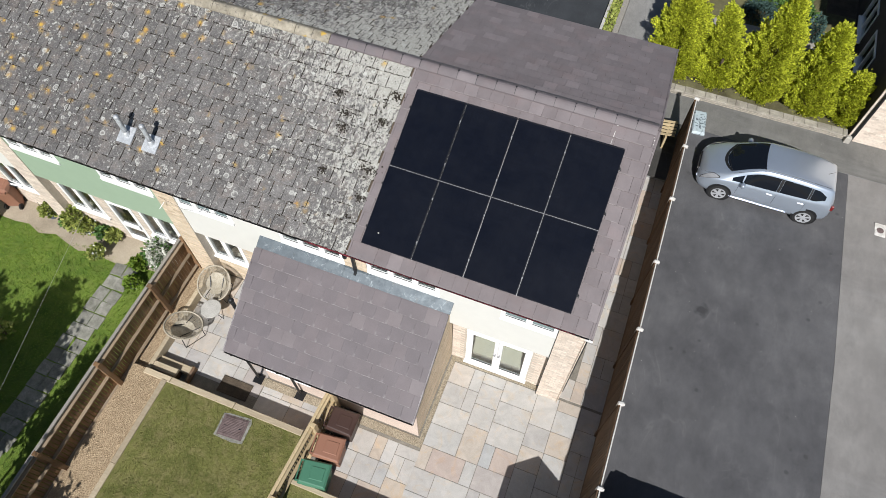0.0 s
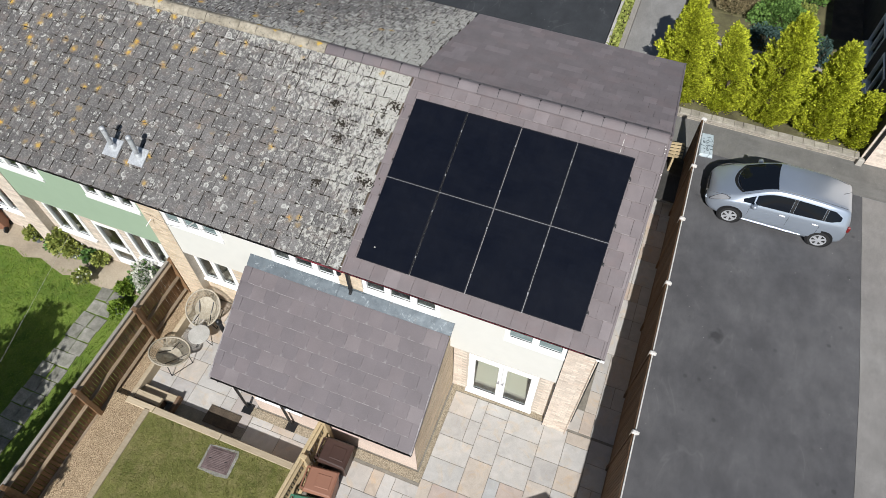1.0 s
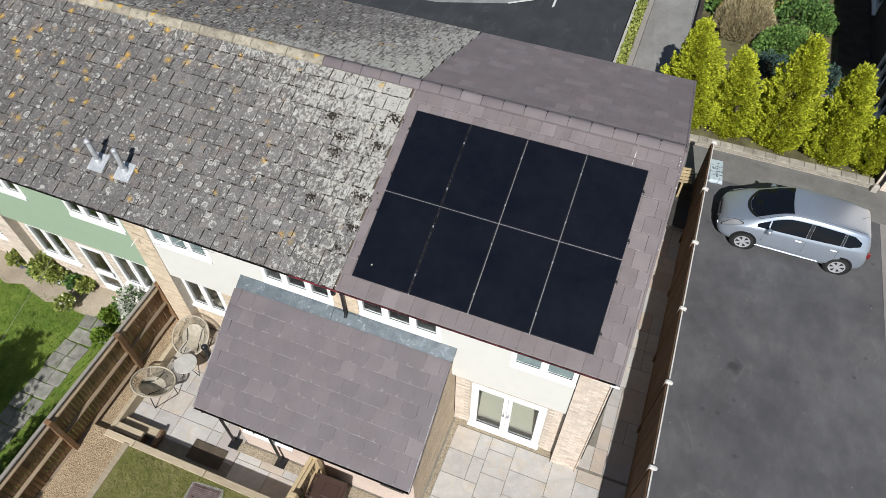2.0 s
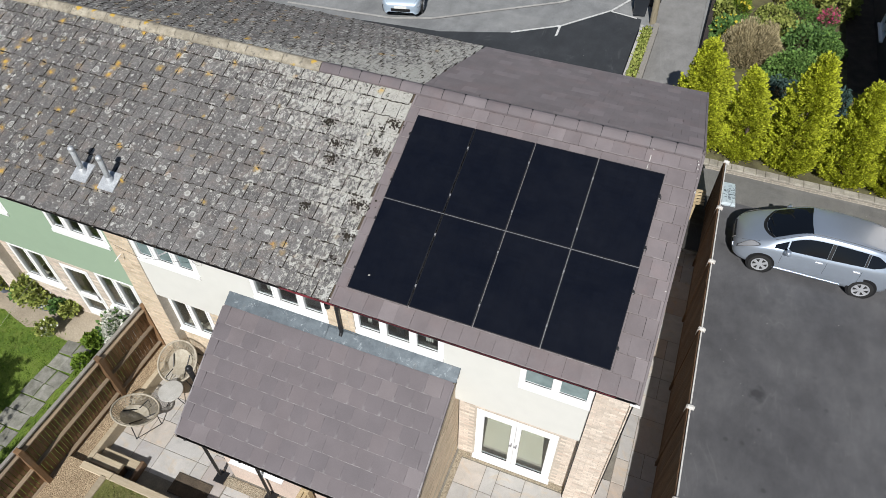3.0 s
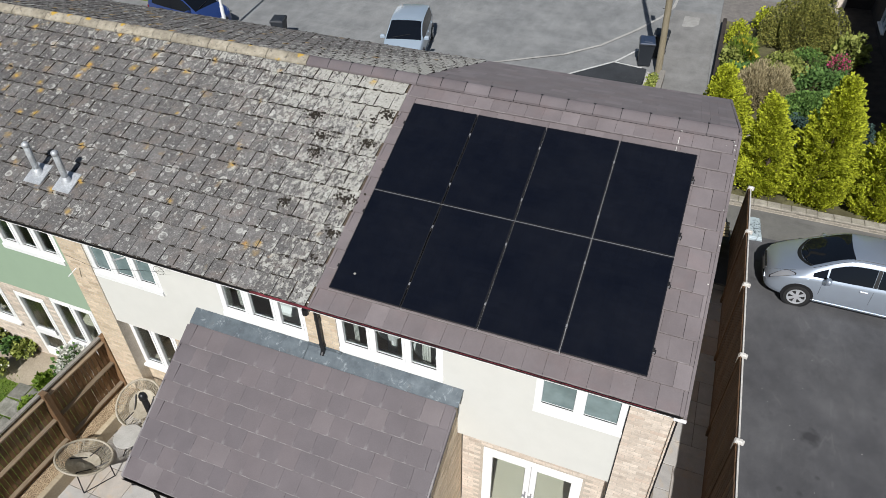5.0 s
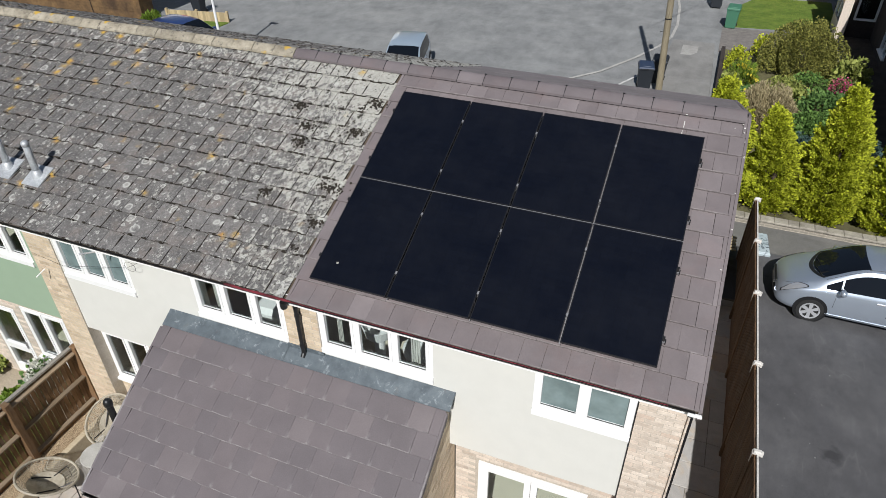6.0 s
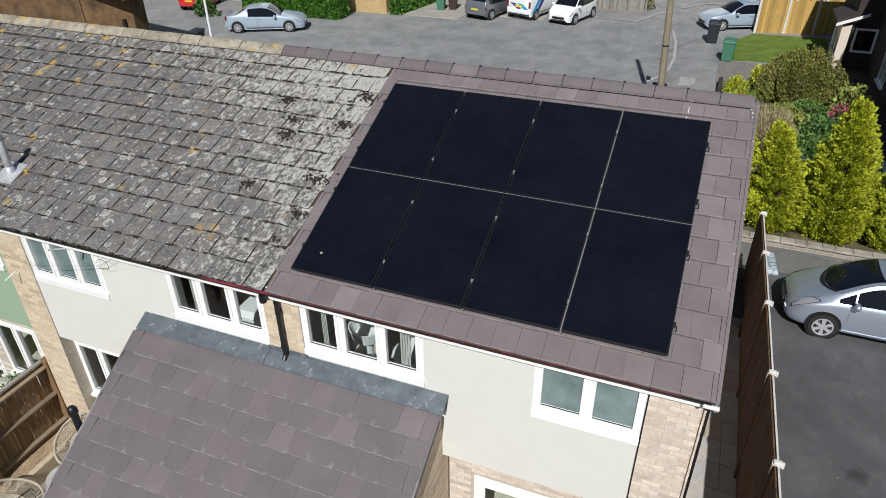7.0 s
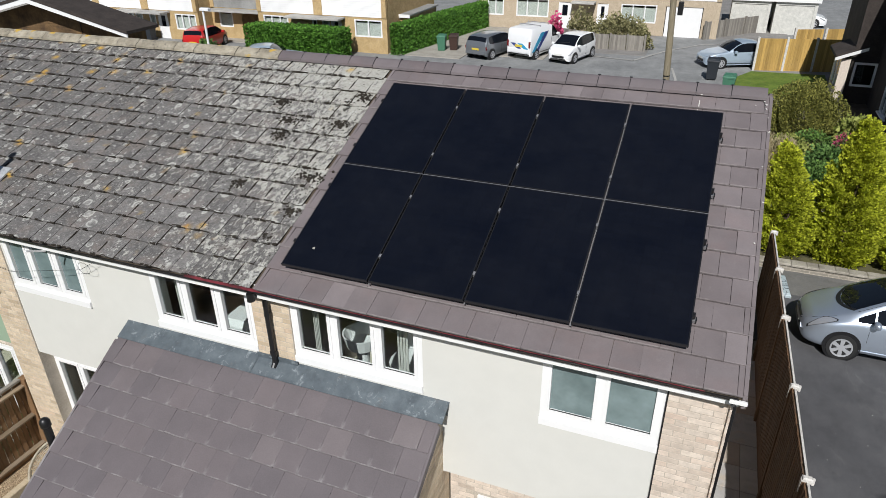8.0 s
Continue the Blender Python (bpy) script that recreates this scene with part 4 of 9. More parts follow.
house_b = house_unit(-5.42, CLAD, TERRACE, "cream clad mid terrace house with an old lichened roof")
cladding(house_b, -5.12, -0.6, CLAD, [(-5.08, -3.54, 3.835, 4.905), (-2.27, -0.6, 3.835, 4.905)])
window(house_b, -5.08, -3.54, 3.94, 4.905, 0.07, 3, FROST, deep=0.104)
window(house_b, -2.27, -0.6, 3.94, 4.905, 0.07, 3, deep=0.104)
brick_ground_floor(house_b, -5.122, -2.5, [(-5.12, -4.0, 1.15, 2.42), (-3.4, -2.6, 0.0, 2.1)], mat=BRICK_BUFF)
window(house_b, -5.12, -4.0, 1.15, 2.42, 0.27, 2)
glazed_door(house_b, -3.4, -2.6, 0.1, 2.1)
pier(house_b, -5.72, -5.12, 0.0, 4.90, BRICK_BUFF, False, 6)

house_c = house_unit(-10.52, CLAD_GREEN, TERRACE, "sage green clad mid terrace house above bare terrace")
cladding(house_c, -10.2, -5.72, CLAD_GREEN, [(-10.15, -8.6, 3.835, 4.905), (-7.35, -5.8, 3.835, 4.905)], label="sage green painted cladding panel")
window(house_c, -10.15, -8.6, 3.94, 4.905, 0.07, 3, deep=0.104)
window(house_c, -7.35, -5.8, 3.94, 4.905, 0.07, 3, deep=0.104)
brick_ground_floor(house_c, -10.2, -5.72, [(-9.95, -8.75, 1.0, 2.3), (-8.35, -7.5, 0.0, 2.12), (-7.25, -6.1, 0.95, 2.3)], mat=BRICK_PINK)
window(house_c, -9.95, -8.75, 1.0, 2.3, 0.27, 2)
glazed_door(house_c, -8.35, -7.5, 0.08, 2.12)
window(house_c, -7.25, -6.1, 0.95, 2.3, 0.27, 2)
pier(house_c, -10.8, -10.2, 0.0, 4.90, BRICK_PINK, False, 7)
house_d = house_unit(-15.62, CLAD, TERRACE, "cream clad house further along the terrace")
cladding(house_d, -15.3, -10.8, CLAD, [(-12.4, -10.9, 3.835, 4.905)])
window(house_d, -12.4, -10.9, 3.94, 4.905, 0.07, 3, deep=0.104)
brick_ground_floor(house_d, -15.3, -10.8, [(-12.3, -11.1, 1.0, 2.3)], mat=BRICK_PINK)
window(house_d, -12.3, -11.1, 1.0, 2.3, 0.27, 2)
for hx, hh in ((-15.62, house_d), (-10.52, house_c), (-5.42, house_b), (-0.32, house_a)):
    end = hx + (5.1 if hx < -1 else 5.46)
    # eaves: soffit, fascia board and gutter
    part("soffit", Geo().box(hx, end - (0.1 if hx > -1 else 0), -0.19, 0.26, 4.908, 4.935), FASCIA, hh)
    part("fascia", Geo().box(hx, end - (0.02 if hx > -1 else 0), -0.215, -0.19, 4.885, 5.07), FASCIA, hh, "white fascia board")
    gut = Geo()
    prof = [(-0.222, 5.045), (-0.222, 5.022), (-0.245, 5.008), (-0.277, 5.004), (-0.309, 5.015), (-0.322, 5.045), (-0.313, 5.045), (-0.301, 5.020), (-0.276, 5.011), (-0.249, 5.014), (-0.232, 5.026), (-0.232, 5.045)]
    gut.prism([(hx, a, b) for a, b in prof], (end - hx - 0.04, 0, 0))
    part("gutter", gut, BLACK, hh, "black half-round gutter")
    part("front_fascia", Geo().box(hx, end, 7.985, 8.01, 5.02, 5.2), FASCIA, hh)
part("downpipe", Geo().pipe([(-0.32, -0.28, 4.95), (-0.32, -0.04, 4.78), (-0.32, -0.03, 3.78), (-0.32, -0.08, 3.72)], 0.036, 10).tube((-0.32, -0.03, 4.5), (-0.32, -0.03, 4.56), 0.045, 0.045, 10).tube((-0.32, -0.28, 4.88), (-0.32, -0.28, 4.985), 0.05, 0.05, 10).tube((-0.32, -0.03, 3.9), (-0.32, -0.03, 3.96), 0.045, 0.045, 10), BLACK, house_a, "black plastic downpipe on the brick pier")
part("corner_downpipe", Geo().pipe([(5.06, -0.28, 4.955), (5.15, 0.3, 4.64), (5.15, 0.33, 0.1)], 0.028, 10), BLACK, house_a, "black downpipe at the house corner")
underlay, ur = Geo(), random.Random(6)
for k in range(56):
    x = -1.25 + 0.11 * k
    hi, deep = (ur.uniform(0.02, 0.03), 0.02) if x < -0.15 else (ur.uniform(0.001, 0.006), 0.007)
    underlay.v += [(x, -0.304, 5.046), (x, -0.304 - deep, 5.046), (x, -0.304 - deep, 5.048 + hi), (x, -0.304, 5.048 + hi)]
    if k:
        for j in range(4):
            underlay.f.append((4 * k - 4 + j, 4 * k - 4 + (j + 1) % 4, 4 * k + (j + 1) % 4, 4 * k + j))
            underlay.mi.append(0)
part("torn_underlay", underlay, RED_FELT, house_a, "strip of red roofing underlay at the eaves")

# roofs: deck, tiles, ridge, verge
def roof_deck(h, x0, x1):
    y0, y1 = EAVE_Y + 0.03, RIDGE_Y
    p = [(x0, y0, roof_z(y0) - 0.06), (x0, y1, roof_z(y1) - 0.06), (x0, BACK_Y - 0.03, 5.16), (x0, BACK_Y - 0.03, 5.23), (x0, y1, roof_z(y1) + 0.012), (x0, y0, roof_z(y0) + 0.012)]
    return part("roof", Geo().prism(p, (x1 - x0, 0, 0)), SOIL, h, "pitched roof deck under the tiles")


GAUGE = 0.343
NEW_W, OLD_W = 0.294, 0.30
NEW_PHASE = 0.077
SPLIT = -0.26
roof_a = roof_deck(house_a, SPLIT, 5.13)
roof_b = roof_deck(house_b, -5.4, SPLIT - 0.003)
roof_c = roof_deck(house_c, -10.5, -5.403)
roof_d = roof_deck(house_d, -24, -10.503)
new_tiles = [tile_mesh("roof_tile", NEW_W, 0.42, 0.02, NEW_TILE, 0.003, 0.0012, s, NEW_EDGE, False) for s in range(4)]
old_tiles = [tile_mesh("roof_tile", OLD_W, 0.41, 0.026, OLD_TILE, 0.010, 0.008, s, MOSS) for s in range(10)]
half_new = [tile_mesh("half_tile", NEW_W / 2, 0.42, 0.02, NEW_TILE, 0.005, 0.0012, s) for s in (7, 8)]
half_old = [tile_mesh("half_tile", OLD_W / 2, 0.41, 0.026, OLD_TILE, 0.010, 0.006, s, MOSS) for s in (7, 8)]


def lay(roof, places, meshes):
    for x, y, row, r in places:
        piece("roof_tile", r.choice(meshes), roof, (x, y, roof_z(y) + 0.03), (PITCH - 0.045 + r.uniform(-0.004, 0.004), r.uniform(-0.006, 0.006), r.uniform(-0.006, 0.006)))


def ridge_cap(parent, x0, x1, mat, label, lift=0.0, size=0.45):
    n = max(1, round((x1 - x0) / size))
    w = (x1 - x0) / n
    g = Geo()
    prof = [(-0.165, -0.125), (-0.163, -0.088), (-0.125, -0.062), (-0.085, -0.036), (-0.04, -0.011), (0.0, 0.0), (0.04, -0.011), (0.085, -0.036), (0.125, -0.062), (0.163, -0.088), (0.165, -0.125), (0.0, -0.07)]
    g.prism([(0.004, a, b) for a, b in prof], (w - 0.008, 0, 0))
    me = g.mesh("ridge_tile", mat)
    z = roof_z(RIDGE_Y) + 0.112 + lift
    for k in range(n):
        piece("ridge_tile", me, parent, (x0 + k * w, RIDGE_Y, z + rng.uniform(-0.003, 0.003)), (0, rng.uniform(-0.006, 0.006), rng.uniform(-0.006, 0.006)))
    return [x0 + k * w for k in range(1, n)], z
lay(roof_a, tile_rows(SPLIT + 0.143, 5.02, EAVE_Y, RIDGE_Y - 0.1, NEW_W, GAUGE, 0.5, 0.001, 4, NEW_PHASE), new_tiles)
lay(roof_b, tile_rows(-5.4, SPLIT - 0.15, EAVE_Y, RIDGE_Y - 0.1, OLD_W, GAUGE, 0.5, 0.006, 5), old_tiles)
lay(roof_c, tile_rows(-10.5, -5.4, EAVE_Y, RIDGE_Y - 0.1, OLD_W, GAUGE, 0.5, 0.006, 6), old_tiles)
part("far_tiles", joined_tiles(tile_rows(-24, -10.5, EAVE_Y, RIDGE_Y - 0.1, OLD_W, GAUGE, 0.5, 0.006, 7), old_tiles[1]), (OLD_TILE, MOSS), roof_d, kind="stuff")
part("street_slope_tiles", joined_tiles(tile_rows(SPLIT - 0.1, 5.25, EAVE_Y + 0.01, RIDGE_Y - 0.1, NEW_W, GAUGE, 0.5, 0.001, 8), new_tiles[0], True, SPLIT + 0.002, 5.13), (NEW_TILE, NEW_EDGE), roof_a, kind="stuff")
for rf, a, b, sd in ((roof_b, -5.4, SPLIT - 0.1, 12), (roof_c, -10.5, -5.4, 13), (roof_d, -24, -10.5, 14)):
    part("street_slope_tiles", joined_tiles(tile_rows(a - 0.1, b + 0.2, EAVE_Y + 0.01, RIDGE_Y - 0.1, OLD_W, GAUGE, 0.5, 0.005, sd), old_tiles, True, a, b if b < -1 else SPLIT), (OLD_TILE, MOSS), rf, kind="stuff")
joints, ridge_top = ridge_cap(roof_a, -2.36, 5.1, NEW_RIDGE, "purple ridge tiles")
for x in joints:
    # black ridge clips between the caps
    part("ridge_clip", Geo().prism([(x - 0.005, RIDGE_Y - 0.165, ridge_top - 0.092), (x - 0.005, RIDGE_Y - 0.085, ridge_top - 0.03), (x - 0.005, RIDGE_Y, ridge_top + 0.006), (x - 0.005, RIDGE_Y, ridge_top - 0.004), (x - 0.005, RIDGE_Y - 0.085, ridge_top - 0.04), (x - 0.005, RIDGE_Y - 0.16, ridge_top - 0.105)], (0.01, 0, 0)).box(x - 0.018, x + 0.018, RIDGE_Y - 0.008, RIDGE_Y + 0.012, ridge_top - 0.002, ridge_top + 0.01), BLACK, roof_a, "black ridge clip")
ridge_cap(roof_b, -5.4, -2.364, RIDGE_OLD, "lichened mortar-bedded ridge tiles", 0.005)
ridge_cap(roof_c, -10.5, -5.403, RIDGE_OLD, "lichened mortar-bedded ridge tiles", 0.005)
ridge_cap(roof_d, -24, -10.503, RIDGE_OLD, "lichened mortar-bedded ridge tiles", 0.005)
n_course = 13
for k in range(n_course):
    # stepped dry-verge caps down the gable edge
    y0 = EAVE_Y + k * GAUGE * math.cos(PITCH)
    y1 = min(y0 + 0.335, RIDGE_Y)
    for flip in (False, True):
        pts = [(y0, roof_z(y0) - 0.09), (y1, roof_z(y1) - 0.09), (y1, roof_z(y1) + 0.05), (y0, roof_z(y0) + 0.066)]
        if flip:
            pts = [(2 * RIDGE_Y - a, b + 0.06 * (RIDGE_Y - a)) for a, b in pts]
        part("verge_tile", Geo().prism([(5.13, a, b) for a, b in pts], (0.035, 0, 0)), NEW_TILE, roof_a)
for k in range(n_course):
    # half tiles that finish each course at the gable and at the change of tiles
    y0 = EAVE_Y + k * GAUGE * math.cos(PITCH)
    tilt = (PITCH - 0.045, 0, 0)
    xs = [p[0] for p in tile_rows(SPLIT + 0.143, 5.02, EAVE_Y, RIDGE_Y - 0.1, NEW_W, GAUGE, 0.5, 0.0, 4, NEW_PHASE) if p[2] == k]
    gap_hi, gap_lo = 5.13 - (max(xs) + NEW_W / 2), min(xs) - NEW_W / 2 - SPLIT
    if gap_hi > 0.04:
        piece("half_tile", Geo().slab(0.002, gap_hi - 0.002, 0, 0.4, 0.0, 0.022, 0.003).mesh("half_tile", NEW_TILE), roof_a, (max(xs) + NEW_W / 2, y0, roof_z(y0) + 0.03), tilt)
    if gap_lo > 0.04:
        piece("half_tile", Geo().slab(0.0, gap_lo - 0.002, 0, 0.4, 0.0, 0.022, 0.003).mesh("half_tile", NEW_TILE), roof_a, (SPLIT, y0, roof_z(y0) + 0.03), tilt)
    xs = [p[0] for p in tile_rows(-5.4, SPLIT - 0.15, EAVE_Y, RIDGE_Y - 0.1, OLD_W, GAUGE, 0.5, 0.0, 5) if p[2] == k]
    gap_hi = SPLIT - (max(xs) + OLD_W / 2)
    if gap_hi > 0.04:
        piece("half_tile", Geo().slab(0.005, gap_hi - 0.004, 0, 0.4, 0.0, 0.026, 0.006).mesh("half_tile", OLD_TILE), roof_b, (max(xs) + OLD_W / 2, y0, roof_z(y0) + 0.03), tilt)
part("verge_trim", Geo().prism([(5.166, EAVE_Y - 0.02, roof_z(EAVE_Y) - 0.07), (5.166, RIDGE_Y, roof_z(RIDGE_Y) - 0.07), (5.166, RIDGE_Y, roof_z(RIDGE_Y) + 0.03), (5.166, EAVE_Y - 0.02, roof_z(EAVE_Y) + 0.03)], (0.004, 0, 0)), NEW_EDGE, roof_a, "thin pale verge trim")
fleck = random.Random(15)
for k in range(13):
    # specks of white mortar along the verge and the ridge end
    fy = fleck.uniform(-0.2, 3.7) if k < 9 else fleck.uniform(3.62, 3.8)
    fx = fleck.uniform(5.1, 5.16) if k < 9 else fleck.uniform(4.95, 5.1)
    fs = fleck.uniform(0.004, 0.01)
    part("mortar_fleck", Geo().slab(-fs, fs, -fs * 0.8, fs * 1.6, 0.0, 0.006, 0.002, Matrix.Translation((fx, fy, roof_z(fy) + 0.062)) @ Matrix.Rotation(PITCH, 4, "X") @ Matrix.Rotation(fleck.uniform(0, 3), 4, "Z")), WHITE_POST, roof_a)
part("verge_end", Geo().slab(5.02, 5.175, -0.335, -0.3, 4.995, 5.03, 0.004), FASCIA, roof_a, "white eaves closer at the corner")
part("mortar_smear", Geo().slab(-0.005, 0.006, -0.16, -0.06, 0.0, 0.004, 0.001, Matrix.Translation((4.28, RIDGE_Y - 0.4, roof_z(RIDGE_Y - 0.4) + 0.063)) @ Matrix.Rotation(PITCH, 4, "X")).slab(-0.004, 0.008, 0.0, 0.13, 0.0, 0.004, 0.001, Matrix.Translation((4.285, RIDGE_Y - 0.4, roof_z(RIDGE_Y - 0.4) + 0.063)) @ Matrix.Rotation(PITCH, 4, "X")).slab(-0.016, 0.01, 0.0, 0.07, 0.0, 0.006, 0.002, Matrix.Translation((4.3, RIDGE_Y - 0.17, roof_z(RIDGE_Y - 0.17) + 0.062)) @ Matrix.Rotation(PITCH, 4, "X")), WHITE_POST, roof_a, "white mortar smear")


# ---- solar panels ----
def solar_panels():
    w, gap, slope = 1.134, 0.02, 1.762
    by, bz = -0.035, 5.325
    cp, sp = math.cos(PITCH), math.sin(PITCH)
    m0 = Matrix.Rotation(PITCH, 4, "X")
    ob = thing("solar_panel", (0, by, bz), "black all-glass solar panel mounted on the tiled roof", "solar panel", "solar panels on the roof")
    t = 0.036
    fr = Geo()
    fr.box(0, w, 0, 0.012, -t, 0.0).box(0, w, slope - 0.012, slope, -t, 0.0).box(0, 0.012, 0.012, slope - 0.012, -t, 0.0).box(w - 0.012, w, 0.012, slope - 0.012, -t, 0.0)
    f = new("frame", fr.mesh("frame", PANEL_FRAME))
    f.parent = ob
    gl = new("glass", Geo().box(0.012, w - 0.012, 0.012, slope - 0.012, -t + 0.004, -0.002).mesh("glass", SOLAR))
    gl.parent = ob
    tagged(gl, "dark glass over black cells")
    first = True
    for row in range(2):
        for col in range(4):
            s = row * (slope + gap)
            m = Matrix.Translation((col * (w + gap), by + s * cp, bz + s * sp)) @ m0
            if first:
                ob.matrix_basis = m
                first = False
            else:
                copy_thing(ob, m)
    # rails under the panels, seen in the gaps and past the edges
    width, height = 4 * w + 3 * gap, 2 * slope + gap
    base = Matrix.Translation((0, by, bz)) @ m0
    rails = thing("mounting_rail", (0, 0, 5.2), "aluminium mounting rails and clamps under the panels", "mounting rail")
    for v in (0.38, 1.36, 2.15, 3.13):
        g = Geo()
        g.box(-0.04, width + 0.03, v - 0.02, v + 0.02, -0.12, -0.08, 0, base)
        part("rail", g, ALU, rails)
        part("rail_end", Geo().box(width + 0.03, width + 0.042, v - 0.024, v + 0.024, -0.125, -0.07, 0, base), BLACK, rails, "black rail end cap")
        for s, u in enumerate([-0.012] + [k * (w + gap) - gap / 2 for k in (1, 2, 3)] + [width + 0.012]):
            part("clamp", Geo().box(u - 0.012, u + 0.012, v - 0.022, v + 0.022, -0.05, 0.004, 0, base).tube(base @ Vector((u, v, 0.0)), base @ Vector((u, v, 0.009)), 0.006, 0.006, 6), BLACK if s in (0, 4) else ALU, rails, "panel clamp")
    for k in (1, 2, 3):
        u = k * (w + gap) - gap / 2
        part("cover_strip", Geo().box(u - 0.0085, u + 0.0085, 0.0, height, -0.075, -0.069, 0, base), ALU, rails, "bright strip in the gap")
    part("cover_strip", Geo().box(0, width, slope + gap / 2 - 0.0045, slope + gap / 2 + 0.0045, -0.012, -0.006, 0, base), ALU, rails, "bright strip in the gap")
    part("bird_dropping", Geo().lathe([(0.001, 0.0), (0.019, 0.0), (0.013, 0.001), (0.001, 0.0015)], 9, base @ Matrix.Translation((0.29, 0.31, 0.0))), OLD_SLAB, rails, "pale dropping on the glass")


solar_panels()


# ---- flues ----
def roof_flue(x, y):
    z = roof_z(y) + 0.05
    f = thing("roof_flue", (x, y, z), "grey metal roof flue with a square flashing plate", "flue", "flues on the old roof")
    m = Matrix.Translation((x, y, z + 0.01)) @ Matrix.Rotation(PITCH, 4, "X")
    part("flashing", Geo().slab(-0.19, 0.19, -0.22, 0.2, -0.01, 0.02, 0.008, m), ZINC, f, "dull lead-grey flashing plate")
    part("boot", Geo().lathe([(0.1, -0.03), (0.095, 0.02), (0.07, 0.11), (0.06, 0.12)], 14, Matrix.Translation((x, y, z))), ZINC, f, smooth=True)
    part("pipe", Geo().lathe([(0.056, 0.0), (0.056, 0.55), (0.05, 0.56)], 16, Matrix.Translation((x, y, z))), ZINC, f, smooth=True)
    part("cowl", Geo().lathe([(0.05, 0.555), (0.062, 0.56), (0.062, 0.62), (0.03, 0.65)], 16, Matrix.Translation((x, y, z))), ZINC, f, "capped terminal", smooth=True)


roof_flue(-6.22, 0.60)
roof_flue(-5.54, 0.58)


# ---- lean-to extension ----
def lean_to():
    h = thing("lean_to_extension", (-0.4, -1.0, 0.0), "single storey brick extension with a plum tiled lean-to roof", "extension")
    ye, yt, ze, zt = -2.47, -0.22, 2.24, 3.58
    pit = math.atan2(zt - ze, yt - ye)
    x0, x1 = -2.9, 2.06
    def rz(y):
        return ze + (y - ye) * math.tan(pit)
    # walls: south, east and the short west return
    pink = speckled("pale_pink_render", (0.55, 0.44, 0.37), (0.64, 0.53, 0.45), 1.5, 60.0)
    for a, b, c, d in ((-2.35, -2.1, 0.0, 2.2), (-2.1, -0.95, 0.0, 1.08), (-2.1, -0.95, 2.0, 2.2), (-0.95, 2.0, 0.0, 2.2)):
        w = part("wall", Geo().box(a, b, -2.14, -1.9, c, d), MORTAR, h)
        part("render_band", Geo().box(a, b + 0.004 * (b > 1.9), -2.155, -2.143, c, min(d, 2.15)), pink, w, "pale pink rendered south wall")
    part("wall", Geo().prism([(1.79, -1.9, 0), (1.79, 0.26, 0), (1.79, 0.26, rz(-0.04) - 0.12), (1.79, -0.05, rz(-0.04) - 0.12), (1.79, -1.9, rz(-1.9) - 0.08)], (0.21, 0, 0)), MORTAR, h)
    part("wall", Geo().box(-2.35, -2.14, -1.9, 0.26, 0.0, 2.25), CLAD, h)
    part("vent_slot", Geo().box(1.2, 1.75, -2.165, -2.155, 0.9, 0.96), BLACK, h, "dark vent slot")
    brick_face(h, (2.0, -2.14, 0.0), (0, 1, 0), (1, 0, 0), 2.42, 3.3, BRICK_BUFF, True, 8, "brick", lambda a, b, z: z + 0.07 > rz(-2.14 + a) - 0.1 or z < 0.5)
    brick_face(h, (2.0, -2.14, 0.0), (0, 1, 0), (1, 0, 0), 2.42, 0.5, BRICK_BUFF, False, 18)
    rf = part("roof", Geo().prism([(x0 + 0.02, ye + 0.03, ze - 0.09), (x0 + 0.02, yt, zt - 0.09), (x0 + 0.02, yt, zt - 0.005), (x0 + 0.02, ye + 0.03, rz(ye + 0.03) - 0.005)], (x1 - x0 - 0.04, 0, 0)), SOIL, h)
    tiles = [tile_mesh("roof_tile", 0.33, 0.4, 0.022, LEAN_TILE, 0.0018, 0.003, s, LEAN_EDGE, False) for s in range(6)]
    r = random.Random(21)
    rows = 8
    step = (yt - ye) / rows
    for row in range(rows):
        y = ye + row * step
        off = (row % 2) * 0.165
        k = 0
        edge = x0 + 0.012
        while edge < x1 - 0.03:
            w = 0.165 if off and k == 0 else 0.33
            k += 1
            w = min(w, x1 - 0.012 - edge)
            turn = (pit - 0.05 + r.uniform(-0.006, 0.006), r.uniform(-0.003, 0.003), r.uniform(-0.004, 0.004))
            if w > 0.32:
                piece("roof_tile", r.choice(tiles), rf, (edge + w / 2, y, rz(y) + 0.022), turn)
            else:
                piece("half_tile", Geo().slab(-w / 2 + 0.002, w / 2 - 0.002, 0, 0.39, 0.0, 0.024, 0.004).mesh("half_tile", LEAN_TILE), rf, (edge + w / 2, y, rz(y) + 0.022), (pit - 0.05, 0, 0))
            edge += w
    # lead flashing dressed over the top course, in three bays, and up the wall
    for a, b in ((x0 + 0.02, -0.62), (-0.62, 0.62), (0.62, x1 + 0.02)):
        m = Matrix.Translation((0, yt + 0.02, rz(yt + 0.02) + 0.05)) @ Matrix.Rotation(pit - 0.05, 4, "X")
        part("flashing", Geo().slab(a, b + 0.02, 0.0, 0.29, 0.0, 0.012 + 0.004 * (a > 0), 0.004, m).box(a, b, yt + 0.25, yt + 0.266, zt, zt + 0.2), LEAD, h, "weathered blue-grey lead flashing")
    part("wall_flashing", Geo().slab(-0.62, 0.0, 0.01, 0.022, 3.6, 3.84, 0.002), LEAD, h, "lead apron at the pier foot")
    part("fascia", Geo().box(x0 + 0.03, x1 - 0.02, ye + 0.035, ye + 0.06, ze - 0.14, ze - 0.005), WOOD_DARK, h, "dark eaves board")
